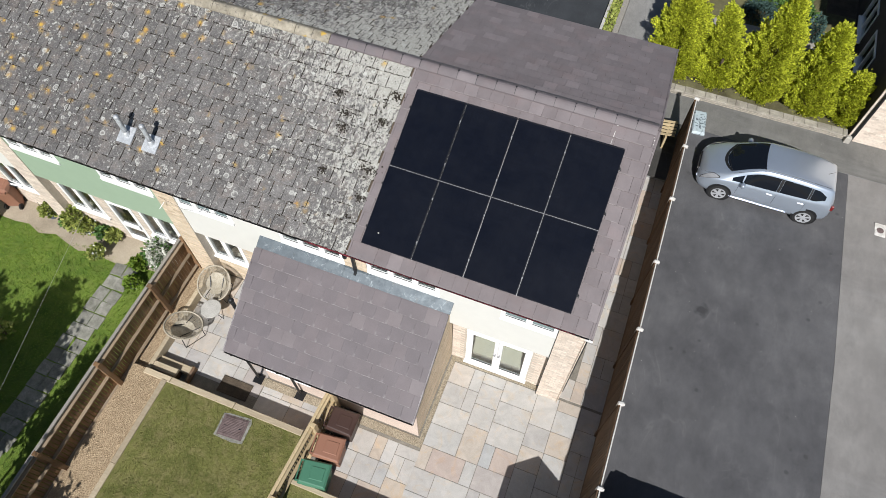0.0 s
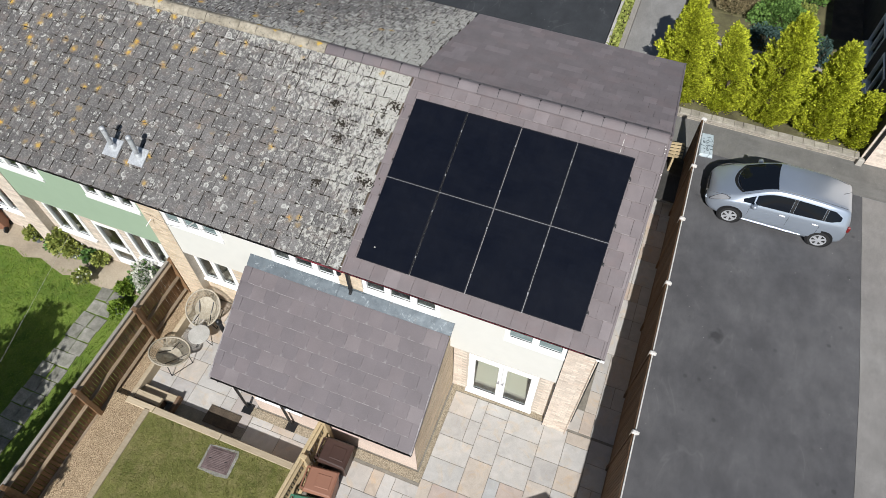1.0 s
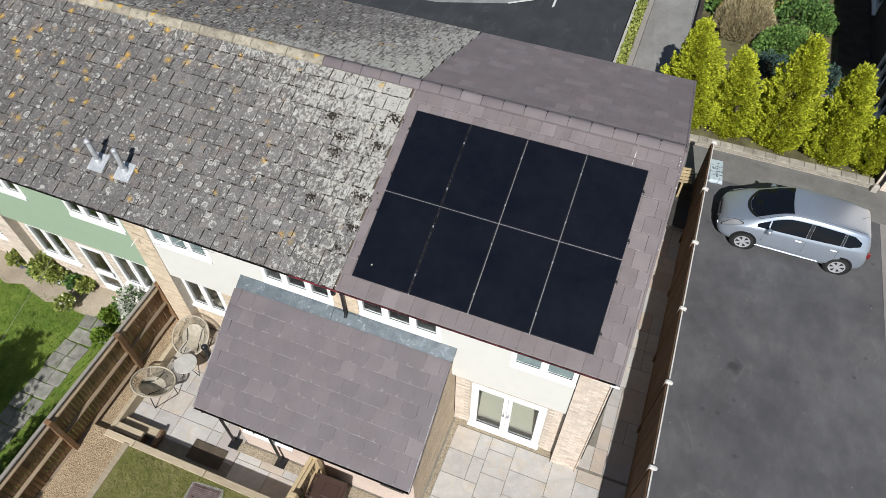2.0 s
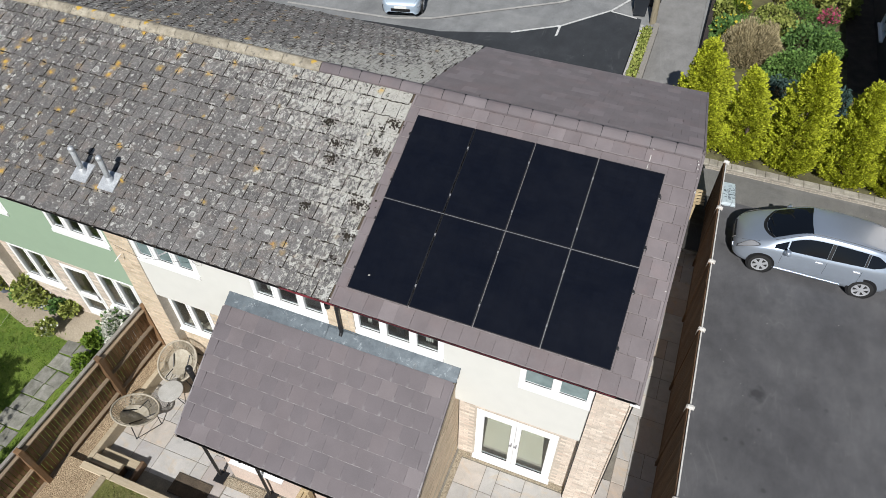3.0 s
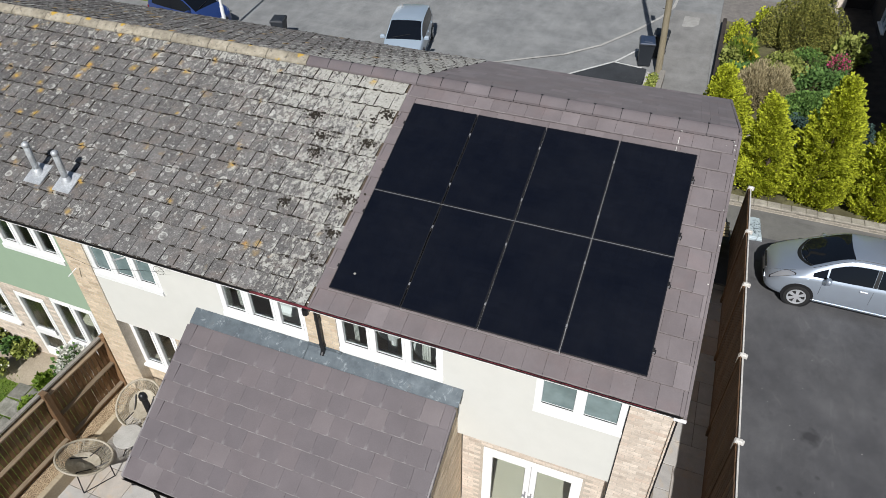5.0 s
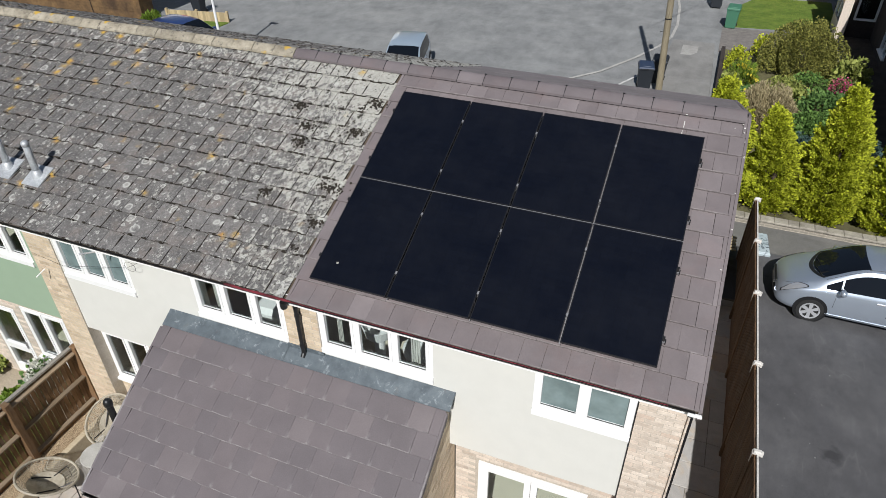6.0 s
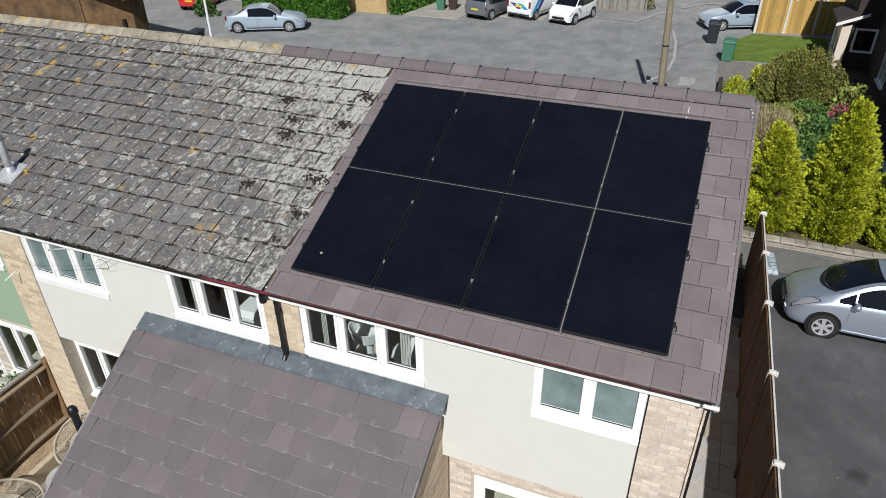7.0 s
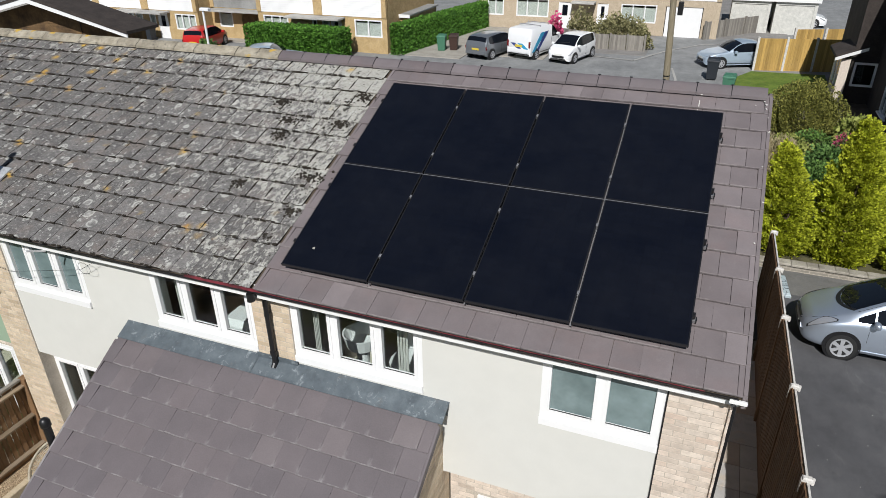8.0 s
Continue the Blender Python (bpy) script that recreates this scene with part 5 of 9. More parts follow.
    gut = Geo()
    prof = [(0.0, 0.0), (-0.002, -0.04), (-0.025, -0.065), (-0.05, -0.06), (-0.066, -0.035), (-0.07, 0.0), (-0.064, 0.0), (-0.058, -0.033), (-0.047, -0.052), (-0.027, -0.056), (-0.01, -0.036), (-0.008, 0.0)]
    gut.prism([(x0, ye + 0.045 + a, ze - 0.03 + b) for a, b in prof], (x1 - x0, 0, 0))
    part("gutter", gut, BLACK, h, "black gutter along the lean-to eaves")
    part("verge", Geo().prism([(x1 - 0.012, ye, ze - 0.07), (x1 - 0.012, yt, zt - 0.07), (x1 - 0.012, yt, zt + 0.045), (x1 - 0.012, ye, ze + 0.045)], (0.03, 0, 0)), LEAN_TILE, h)
    part("verge", Geo().prism([(x0 - 0.012, ye, ze - 0.07), (x0 - 0.012, yt, zt - 0.07), (x0 - 0.012, yt, zt + 0.04), (x0 - 0.012, ye, ze + 0.04)], (0.03, 0, 0)), LEAN_TILE, h)
    win = part("window", Geo().box(-2.09, -0.96, -2.12, -2.112, 1.09, 1.99), PANE, h, "white framed kitchen window")
    for a, b, c, d in ((-2.1, -0.95, 1.08, 1.15), (-2.1, -0.95, 1.93, 2.0), (-2.1, -2.03, 1.15, 1.93), (-1.02, -0.95, 1.15, 1.93), (-1.56, -1.49, 1.15, 1.93)):
        part("frame_bar", Geo().slab(a, b, -2.16, -2.09, c, d, 0.006), UPVC, win)
    part("sill", Geo().slab(-2.16, -0.89, -2.25, -2.155, 1.03, 1.078, 0.008), UPVC, win)
    for px in (-2.62, -1.36):
        # black downpipes that end over a square gully
        part("downpipe", Geo().pipe([(px - 0.1, ye + 0.0, ze - 0.1), (px, ye + 0.2, ze - 0.35), (px, ye + 0.2, 0.12)], 0.034, 8), BLACK, h, "black downpipe")
        part("gully", Geo().slab(px - 0.13, px + 0.13, ye + 0.05, ye + 0.31, 0.0, 0.035, 0.01), BLACK, h, "square black gully cover")


lean_to()


def roof_moss():
    """Clumps of dark moss scattered near the newer tiles."""
    r = random.Random(77)
    g = Geo()
    spots = [(-0.45, 1.45, 0.15), (-0.45, 3.07, 0.11), (-0.53, 2.47, 0.1), (-1.38, 2.45, 0.1), (-1.33, 2.14, 0.1), (-1.71, 2.8, 0.1), (-0.42, 0.85, 0.09), (-1.44, 1.17, 0.07), (-0.5, 0.4, 0.06), (-0.62, 2.9, 0.06)]
    for cx, cy, size in spots:
        for _ in range(int(60 * size / 0.1)):
            x, y, s = cx + r.gauss(0, size * 0.85), cy + r.gauss(0, size * 0.5), r.uniform(0.006, 0.024)
            m = Matrix.Translation((x, y, roof_z(y) + 0.048)) @ Matrix.Rotation(PITCH, 4, "X") @ Matrix.Rotation(r.uniform(0, 6), 4, "Z")
            g.lathe([(s, 0.0), (s * 0.9, s * 0.35), (s * 0.4, s * 0.55)], 6, m)
    tagged(new("roof_moss", g.mesh("roof_moss", MOSS)), "clumps of dark moss on the old tiles", "moss", kind="stuff")


roof_moss()


def room_things():
    """What shows through the upper windows: pale fittings and drapes."""
    for x, w in ((-2.2, 0.1), (0.06, 0.08), (1.28, 0.14), (1.52, 0.16)):
        c = thing("curtain", (x, 0.35, 3.7), "pale curtain drawn to the side of a window", "curtain", "curtains behind the windows")
        g = Geo()
        n = 7
        for k in range(n):
            a = x + w * k / n
            g.tube((a, 0.4 + 0.03 * (k % 2), 3.6), (a, 0.4 + 0.03 * (k % 2), 4.74), w / n * 0.7, w / n * 0.7, 6)
        part("cloth", g, CURTAIN, c)
    b = thing("wash_basin", (0.5, 0.9, 2.62), "white ceramic wash basin under the window", "basin")
    part("bowl", Geo().lathe([(0.1, 1.0), (0.22, 1.08), (0.27, 1.28), (0.25, 1.28), (0.19, 1.12), (0.02, 1.08)], 20, Matrix.Translation((0.5, 0.85, 2.6))), UPVC, b)
    part("pedestal", Geo().lathe([(0.11, 0.0), (0.08, 0.3), (0.09, 1.0)], 14, Matrix.Translation((0.5, 0.85, 2.6))), UPVC, b)
    t = thing("bath_chair", (1.2, 1.0, 2.62), "white curved chair in the upper room", "chair")
    part("seat", Geo().lathe([(0.25, 0.75), (0.3, 0.8), (0.32, 0.9), (0.27, 0.92), (0.05, 0.88)], 18, Matrix.Translation((1.2, 0.95, 2.6))), UPVC, t)
    part("back", Geo().prism([(0.95, 1.2, 3.4), (1.45, 1.2, 3.4), (1.4, 1.3, 4.1), (1.0, 1.3, 4.1)], (0, 0.04, 0)), UPVC, t)
    part("base", Geo().lathe([(0.2, 0.0), (0.06, 0.05), (0.05, 0.76)], 12, Matrix.Translation((1.2, 0.95, 2.6))), UPVC, t)
    d = thing("bed", (-1.3, 1.3, 2.62), "white-covered bed in the upper room", "bed")
    part("mattress", Geo().slab(-1.75, -0.5, 0.6, 2.4, 3.3, 3.72, 0.08), UPVC, d)
    part("frame", Geo().box(-1.75, -0.5, 0.6, 2.4, 2.62, 3.3), WOOD_PALE, d)


room_things()


# ---- patio and alley slabs ----
def pack(x0, x1, y0, y1, unit, seed, keep=None):
    """Random coursed rectangles over a grid of square modules."""
    r = random.Random(seed)
    nx, ny = int(round((x1 - x0) / unit)), int(round((y1 - y0) / unit))
    used = set()
    for j in range(ny):
        for i in range(nx):
            if (i, j) in used:
                continue
            sizes = [(2, 2), (3, 2), (2, 3), (2, 2), (3, 2), (3, 2), (1, 2)]
            r.shuffle(sizes)
            for w, h in sizes + [(2, 1), (1, 2), (1, 1)]:
                cells = [(i + a, j + b) for a in range(w) for b in range(h)]
                if all(c not in used and c[0] < nx and c[1] < ny for c in cells):
                    used.update(cells)
                    yield x0 + i * unit, x0 + (i + w) * unit, y0 + j * unit, y0 + (j + h) * unit
                    break


patio = thing("pavement_patio", (3.0, -2.0, -0.04), "sandstone slab patio in buff grey and pink", "patio", kind="structure")
slab_cache = {}


def lay_slabs(parent, x0, x1, y0, y1, seed, clip=None, z=0.0):
    for a, b, c, d in pack(x0, x1, y0, y1, 0.3, seed):
        if clip and clip((a + b) / 2, (c + d) / 2):
            continue
        key = (round(b - a, 2), round(d - c, 2))
        if key not in slab_cache:
            slab_cache[key] = Geo().slab(0.006, key[0] - 0.006, 0.006, key[1] - 0.006, -0.035, 0.0, 0.005).mesh("slab", SLAB)
        piece("slab", slab_cache[key], parent, (a, c, z + rng.uniform(-0.003, 0.003)), (rng.uniform(-0.003, 0.003), rng.uniform(-0.003, 0.003), 0))


lay_slabs(patio, 2.17, 6.26, -8.6, 0.16, 31, lambda x, y: x > 5.9 and y > 5)
lay_slabs(patio, -0.2, 2.17, -5.5, -2.42, 32)
lay_slabs(patio, -5.42, -2.4, -2.78, 0.16, 33)
lay_slabs(patio, -2.4, -0.2, -3.18, -2.42, 34)
lay_slabs(patio, 4.52, 6.28, 0.16, 9.2, 35, lambda x, y: x < 5.12)


# ---- fences ----
def drive_fence():
    """Close-boarded fence between the patio and the driveway, boards on the drive side, posts with pale caps."""
    f = thing("boundary_fence", (6.33, 4.0, 0.0), "tall dark brown close-boarded fence with pale post tops", "fence")
    def top(y):
        return 2.76 - 0.055 * y
    ys = (-6.45, -4.45, -2.45, -0.47, 1.52, 3.57, 5.75, 7.8, 9.85)
    for y in ys:
        part("post", Geo().slab(6.262, 6.36, y - 0.045, y + 0.045, -0.05, top(y) - 0.04, 0.01), WOOD_DARK, f)
        cap = Geo().slab(6.266, 6.38, y - 0.04, y + 0.04, top(y) - 0.06, top(y) + 0.015, 0.015)
        cap.box(6.38, 6.41, y - 0.018, y + 0.018, top(y) - 0.09, top(y) + 0.005).prism([(6.255, y - 0.035, top(y) - 0.03), (6.255, y + 0.035, top(y) - 0.03), (6.255, y + 0.01, top(y) - 0.26), (6.255, y - 0.01, top(y) - 0.26)], (0.03, 0, 0))
        part("post_cap", cap, WHITE_POST, f, "pale concrete post top")
    for a, b in zip(ys, ys[1:]):
        for hgt in (0.25, 1.15, 2.0):
            m0, m1 = top(a) - 2.2 + hgt, top(b) - 2.2 + hgt
            part("rail", Geo().prism([(6.315, a + 0.05, m0), (6.315, b - 0.05, m1), (6.315, b - 0.05, m1 + 0.09), (6.315, a + 0.05, m0 + 0.09)], (0.045, 0, 0)), WOOD_DARK, f)
        part("capping", Geo().prism([(6.318, a, top(a) - 0.06), (6.318, b, top(b) - 0.06), (6.318, b, top(b) - 0.03), (6.318, a, top(a) - 0.03)], (0.028, 0, 0)), WHITE_POST, f, "thin weathered pale capping strip")
        part("gravel_board", Geo().box(6.31, 6.335, a, b, -0.05, 0.5), WOOD_DARK, f, "dark timber gravel board")
    w = 0.105
    meshes = {}
    y = ys[0]
    while y < ys[-1] - 0.02:
        hgt = round(top(y + w) - 0.04 - 0.45 + rng.uniform(-0.012, 0.02), 2)
        if hgt not in meshes:
            meshes[hgt] = Geo().prism([(-0.012, 0, 0), (0.012, 0, 0), (0.004, w + 0.02, 0), (-0.004, w + 0.02, 0)], (0, 0, hgt)).mesh("board", WOOD_DARK)
        piece("board", meshes[hgt], f, (6.29, y, 0.45), (rng.uniform(-0.004, 0.004), 0, rng.uniform(-0.02, 0.02)))
        y += w


drive_fence()


def garden_fence(p0, p1, posts, top, base, mat, face, label, bays=3, slat=0.095, trellis=False):
    """A boarded garden fence seen from its rail side: face gives the side on which rails and posts stand."""
    p0, p1 = Vector((*p0, 0)), Vector((*p1, 0))
    d = (p1 - p0).normalized()
    n = Vector((-d.y, d.x, 0)) * face
    f = thing("garden_fence", (p0 + p1) / 2 + Vector((0, 0, base)), label, "fence")
    length = (p1 - p0).length
    m = Matrix.Translation(p0) @ Matrix((d, n, Vector((0, 0, 1)))).transposed().to_4x4()
    for s in posts:
        part("post", Geo().slab(s - 0.055, s + 0.055, -0.02, 0.13, base - 0.05, top + 0.015, 0.008, m), mat if not trellis else WOOD_PALE, f)
    part("capping", Geo().slab(0, length, -0.05, 0.03, top - 0.045, top, 0.006, m), WOOD_GREY if not trellis else WOOD_PALE, f, "weathered capping board")
    for a, b in zip(posts, posts[1:]):
        for k in range(bays):
            z = base + 0.12 + (top - base - 0.3) * k / max(1, bays - 1)
            part("rail", Geo().prism([m @ Vector(q) for q in ((a + 0.055, 0.0, z), (a + 0.055, 0.075, z + 0.02), (a + 0.055, 0.075, z + 0.05), (a + 0.055, 0.0, z + 0.075))], d * (b - a - 0.11)), WOOD_RAIL if not trellis else WOOD_PALE, f, "horizontal arris rail")
        part("gravel_board", Geo().box(a + 0.055, b - 0.055, -0.02, 0.02, base - 0.03, base + 0.1, 0, m), mat, f)
    h = top - 0.05 - base - 0.1
    me = Geo().prism([(0, 0, 0), (slat - 0.012, -0.004, 0), (slat - 0.012, -0.016, 0), (0, -0.012, 0)], (0, 0, h)).mesh("board", mat)
    turn = m.to_euler()
    s = 0.0
    while s < length - 0.05:
        piece("board", me, f, m @ Vector((s, rng.uniform(-0.006, 0.001), base + 0.1)), (turn.x, turn.y, turn.z + rng.uniform(-0.03, 0.03)))
        s += slat + (0.022 if trellis else 0.0)
    return f


garden_fence((-5.86, 0.12), (-5.86, -10.6), [0.06, 1.62, 3.93, 6.25, 8.5, 10.5], 1.87, 0.28, WOOD, 1, "brown boarded garden fence with weathered rails and capping")
garden_fence((-0.30, -2.2), (-0.62, -7.6), [0.06, 0.95, 2.8, 4.4, 5.35], 1.42, 0.02, WOOD_PALE, 1, "pale slatted timber screen beside the bins", 3, 0.07, True)


def sleeper_edge():
    e = thing("sleeper_wall", (-2.7, -3.25, 0), "sawn timber sleeper edging round the raised lawn", "retaining wall")
    for x0, x1 in ((-5.42, -4.62), (-4.61, -2.7), (-2.69, -0.72)):
        for z0 in (0.0, 0.235):
            if x0 < -5 and z0 < 0.1:
                continue
            part("sleeper", Geo().slab(x0, x1 - 0.004, -3.34, -3.17, z0, z0 + 0.235, 0.014), SLEEPER, e)
    for y0, y1 in ((-5.6, -3.305), (-7.9, -5.605), (-10.2, -7.905)):
        part("edging", Geo().slab(-4.84, -4.69, y0, y1, 0.2, 0.485, 0.012), SLEEPER, e, "thin timber lawn edging")
    for y0, y1 in ((-3.18, -1.6), (-1.59, 0.1)):
        part("sleeper", Geo().slab(-5.5, -5.38, y0, y1, 0.0, 0.33, 0.012), SLEEPER, e)
    # a second raised bed south of the bins
    for x0, x1 in ((-0.55, 0.8), (0.805, 2.15)):
        for z0 in (0.0, 0.25):
            part("sleeper", Geo().slab(x0, x1 - 0.004, -4.46, -4.34, z0, z0 + 0.245, 0.012), SLEEPER, e)
    part("sleeper", Geo().slab(2.03, 2.15, -8.0, -4.465, 0.0, 0.495, 0.012), SLEEPER, e)
    s = thing("garden_steps", (-4.95, -2.95, 0), "timber sleeper steps up to the gravel", "steps")
    for k, (y0, y1, z) in enumerate(((-2.9, -2.68, 0.17), (-3.12, -2.9, 0.33))):
        part("tread", Geo().slab(-5.37, -4.4 - 0.25 * k, y0, y1, z - 0.1, z, 0.01), SLEEPER, s)
        part("riser", Geo().box(-5.37, -4.4 - 0.25 * k, y0 + 0.03, y1 - 0.02, 0.0, z - 0.1), WOOD_DARK, s)
    part("side_board", Geo().slab(-4.4, -4.32, -3.18, -2.66, 0.0, 0.2, 0.01), WOOD_DARK, s)


sleeper_edge()


def manhole():
    c = thing("manhole_cover", (-2.44, -3.76, 0.45), "square rusty ribbed manhole cover in the lawn", "manhole cover")
    a = radians(4)
    m = Matrix.Translation((-2.44, -3.76, 0.45)) @ Matrix.Rotation(a, 4, "Z")
    part("haunching", Geo().prism([m @ Vector(v) for v in ((-0.4, -0.31, -0.02), (0.1, -0.36, -0.02), (0.4, -0.33, -0.02), (0.42, 0.2, -0.02), (0.37, 0.33, -0.02), (-0.2, 0.31, -0.02), (-0.38, 0.28, -0.02))], (0, 0, 0.026)), OLD_SLAB, c, "ragged mortar surround")
    part("rim", Geo().slab(-0.34, 0.34, -0.27, 0.27, -0.01, 0.016, 0.005, m), IRON, c)
    part("lid", Geo().slab(-0.3, 0.3, -0.235, 0.235, 0.01, 0.03, 0.006, m), IRON, c)
    for k in range(12):
        part("rib", Geo().slab(-0.27, 0.27, -0.21 + k * 0.037, -0.195 + k * 0.037, 0.028, 0.036, 0.003, m), IRON, c)
    for x in (-0.2, 0.2):
        part("key_hole", Geo().box(x - 0.03, x + 0.03, -0.02, 0.0, 0.036, 0.04, 0, m), BLACK, c)


manhole()


# ---- plants ----
def leaf_cloud(count, place, size, seed, mat, name, flat=0.45, up=0.0, shape=3, slim=0.42):
    """Many small leaf clumps; place(r) gives a point and its outward way."""
    r = random.Random(seed)
    g = Geo()
    for _ in range(count):
        p, n = place(r)
        n = (n + Vector((r.gauss(0, flat), r.gauss(0, flat), r.gauss(0, flat) + up))).normalized()
        a = n.orthogonal().normalized()
        a = Matrix.Rotation(r.uniform(0, math.tau), 3, n) @ a
        b = n.cross(a)
        s = size * r.uniform(0.6, 1.35)
        tip = p + n * s * 0.9
        w = s * slim
        if shape == 3:
            g.add([p - a * w * 0.35, p + a * w * 0.2 + b * w * 0.3, tip + b * w * 0.25, p + n * s * 0.45 + a * w, p + n * s * 0.5 - a * w - b * w * 0.2], [(0, 3, 2), (0, 2, 4), (1, 3, 4)])
        else:
            g.add([p - a * w * 0.5, p + a * w * 0.5, tip + a * w * 0.1], [(0, 1, 2)])
    return g


def cone_place(x, y, z, radius, height, seed, lean=(0, 0)):
    """Upright flame-shaped sprays set over a tapering body; each leaf sits somewhere on one spray."""
    q = random.Random(seed)
    sprays = []
    ph = q.uniform(0, 9)
    for _ in range(int(390 * radius * height / 2.0)):
        t = q.random() ** 1.25
        th = q.uniform(0, math.tau)
        prof = (math.sin(min(1.0, (t + 0.06) / 0.22) * math.pi / 2)) ** 0.7 * (1 - t ** 1.75) ** 0.9
        lump = 0.9 + 0.12 * math.sin(3 * th + ph + 4 * t) + 0.3 * noise.noise(Vector((2.2 * math.cos(th) + ph, 2.2 * math.sin(th), 1.6 * t * height)))
        rad = radius * prof * lump * (1 - 0.5 * q.random() ** 2)
        c, s = math.cos(th), math.sin(th)
        base = Vector((x + rad * c + lean[0] * t ** 1.3, y + rad * s + lean[1] * t ** 1.3, z + 0.05 + t * height * 0.93))
        way = Vector((c * 0.75 + q.gauss(0, 0.16), s * 0.75 + q.gauss(0, 0.16), 0.85)).normalized()
        sprays.append((base - way * 0.1, way, q.uniform(0.26, 0.55) * (1 - 0.35 * t), Vector((c, s, 0.3))))
    def f(r):
        b, way, length, out = r.choice(sprays)
        u = r.random() ** 0.8
        wide = 0.085 * (1 - u) ** 0.8 + 0.008
        off = Vector((r.gauss(0, wide), r.gauss(0, wide), r.gauss(0, wide * 0.6)))
        return b + way * (u * length) + off, way + out * 0.35 + off * 2.5
    return f


def dome_place(x, y, z, rx, ry, h, seed, low=0.1):
    ph = random.Random(seed).uniform(0, 9)
    def f(r):
        th, u = r.uniform(0, math.tau), r.uniform(-low, 1)
        c = math.sqrt(max(0, 1 - max(u, 0) ** 2))
        lump = 1 + 0.14 * math.sin(4 * th + ph + 3 * u) + 0.1 * math.sin(9 * th + 6 * u + ph)
        k = lump * (1 - 0.4 * r.random() ** 2)
        return Vector((x + rx * c * math.cos(th) * k, y + ry * c * math.sin(th) * k, z + h * 0.15 + h * 0.85 * max(u, -0.15) * k)), Vector((c * math.cos(th), c * math.sin(th), u))
    return f


def box_place(x0, x1, y0, y1, z0, z1):
    def f(r):
        a, b, c = x1 - x0, y1 - y0, z1 - z0
        k = r.uniform(0, a * b + 2 * a * c + 2 * b * c)
        j = r.uniform(-0.06, 0.03)
        x, y, z = r.uniform(x0, x1), r.uniform(y0, y1), r.uniform(z0, z1)
        if k < a * b:
            return Vector((x, y, z1 + j)), Vector((0, 0, 1))
        if k < a * b + 2 * a * c:
            s = r.choice((0, 1))
            return Vector((x, y1 - j if s else y0 + j, z)), Vector((0, 1 if s else -1, 0.2))
        s = r.choice((0, 1))
        return Vector((x1 - j if s else x0 + j, y, z)), Vector((1 if s else -1, 0, 0.2))
    return f


def conifer(x, y, z, radius, height, seed, group="golden conifers along the low wall", lean=(0, 0)):
    t = thing("conifer", (x, y, z), "golden-green feathery conifer behind the low garden wall", "tree", group)
    trunk = Geo().tube((x, y, z - 0.05), (x, y, z + height * 0.8), 0.07, 0.015, 8)
    r = random.Random(seed)
    for k in range(26):
        h = r.uniform(0.1, 0.8) * height
        a = r.uniform(0, math.tau)
        L = radius * (1 - h / height) * 0.85
        trunk.tube((x, y, z + h), (x + L * math.cos(a), y + L * math.sin(a), z + h + L * 0.5), 0.018, 0.006, 5)
    part("trunk", trunk, BARK, t)
    part("crown", leaf_cloud(int(36000 * radius * height / 2.0), cone_place(x, y, z, radius, height, seed, lean), 0.08, seed, CONIFER, "crown", 0.42, 0.1, 3, 0.3), CONIFER, t, "feathery yellow-green foliage", kind="stuff")


def shrub(x, y, z, rx, ry, h, mat, seed, label, n=1500, size=0.09, name="shrub", flower=None, flowers=0, flat=0.5, group="", slim=0.42, up=0.0):
    t = thing(name, (x, y, z), label, "shrub", group)
    g = Geo()
    r = random.Random(seed)
    for k in range(9):
        a = r.uniform(0, math.tau)
        g.tube((x, y, z - 0.03), (x + rx * 0.6 * math.cos(a), y + ry * 0.6 * math.sin(a), z + h * r.uniform(0.5, 0.8)), 0.02, 0.006, 5)
    part("stem", g, BARK, t)
    part("foliage", leaf_cloud(n, dome_place(x, y, z, rx, ry, h, seed), size, seed, mat, "foliage", flat, up, 3, slim), mat, t, kind="stuff")
    if flower:
        part("flower", leaf_cloud(flowers, dome_place(x, y, z + 0.04, rx, ry, h, seed + 5, -0.2), size * 0.8, seed + 3, flower, "flower", 0.7), flower, t, kind="stuff")
    return t


def hedge(x0, x1, y0, y1, z0, z1, seed, label, n, skew=0.0):
    t = thing("hedge", ((x0 + x1) / 2, (y0 + y1) / 2, z0), label, "hedge")
    # a slanting hedge leans its plan sideways along y
    sk = Matrix(((1, skew, 0, -skew * y0), (0, 1, 0, 0), (0, 0, 1, 0), (0, 0, 0, 1)))
    g = Geo()
    for k in range(max(2, int((x1 - x0) / 0.6))):
        x = x0 + 0.3 + k * 0.6
        g.tube((x, (y0 + y1) / 2, z0 - 0.03), (x, (y0 + y1) / 2, z1 - 0.3), 0.03, 0.01, 5)
    part("stem", g, BARK, t)
    part("core", Geo().slab(x0 + 0.14, x1 - 0.14, y0 + 0.14, y1 - 0.14, z0, z1 - 0.12, 0.1, sk), HEDGE, t)
    leaves = leaf_cloud(n, box_place(x0, x1, y0, y1, z0, z1), 0.15, seed, HEDGE, "foliage", 0.5)
    leaves.v = [(v[0] + skew * (v[1] - y0), v[1], v[2]) for v in leaves.v]
    part("foliage", leaves, HEDGE, t, kind="stuff")


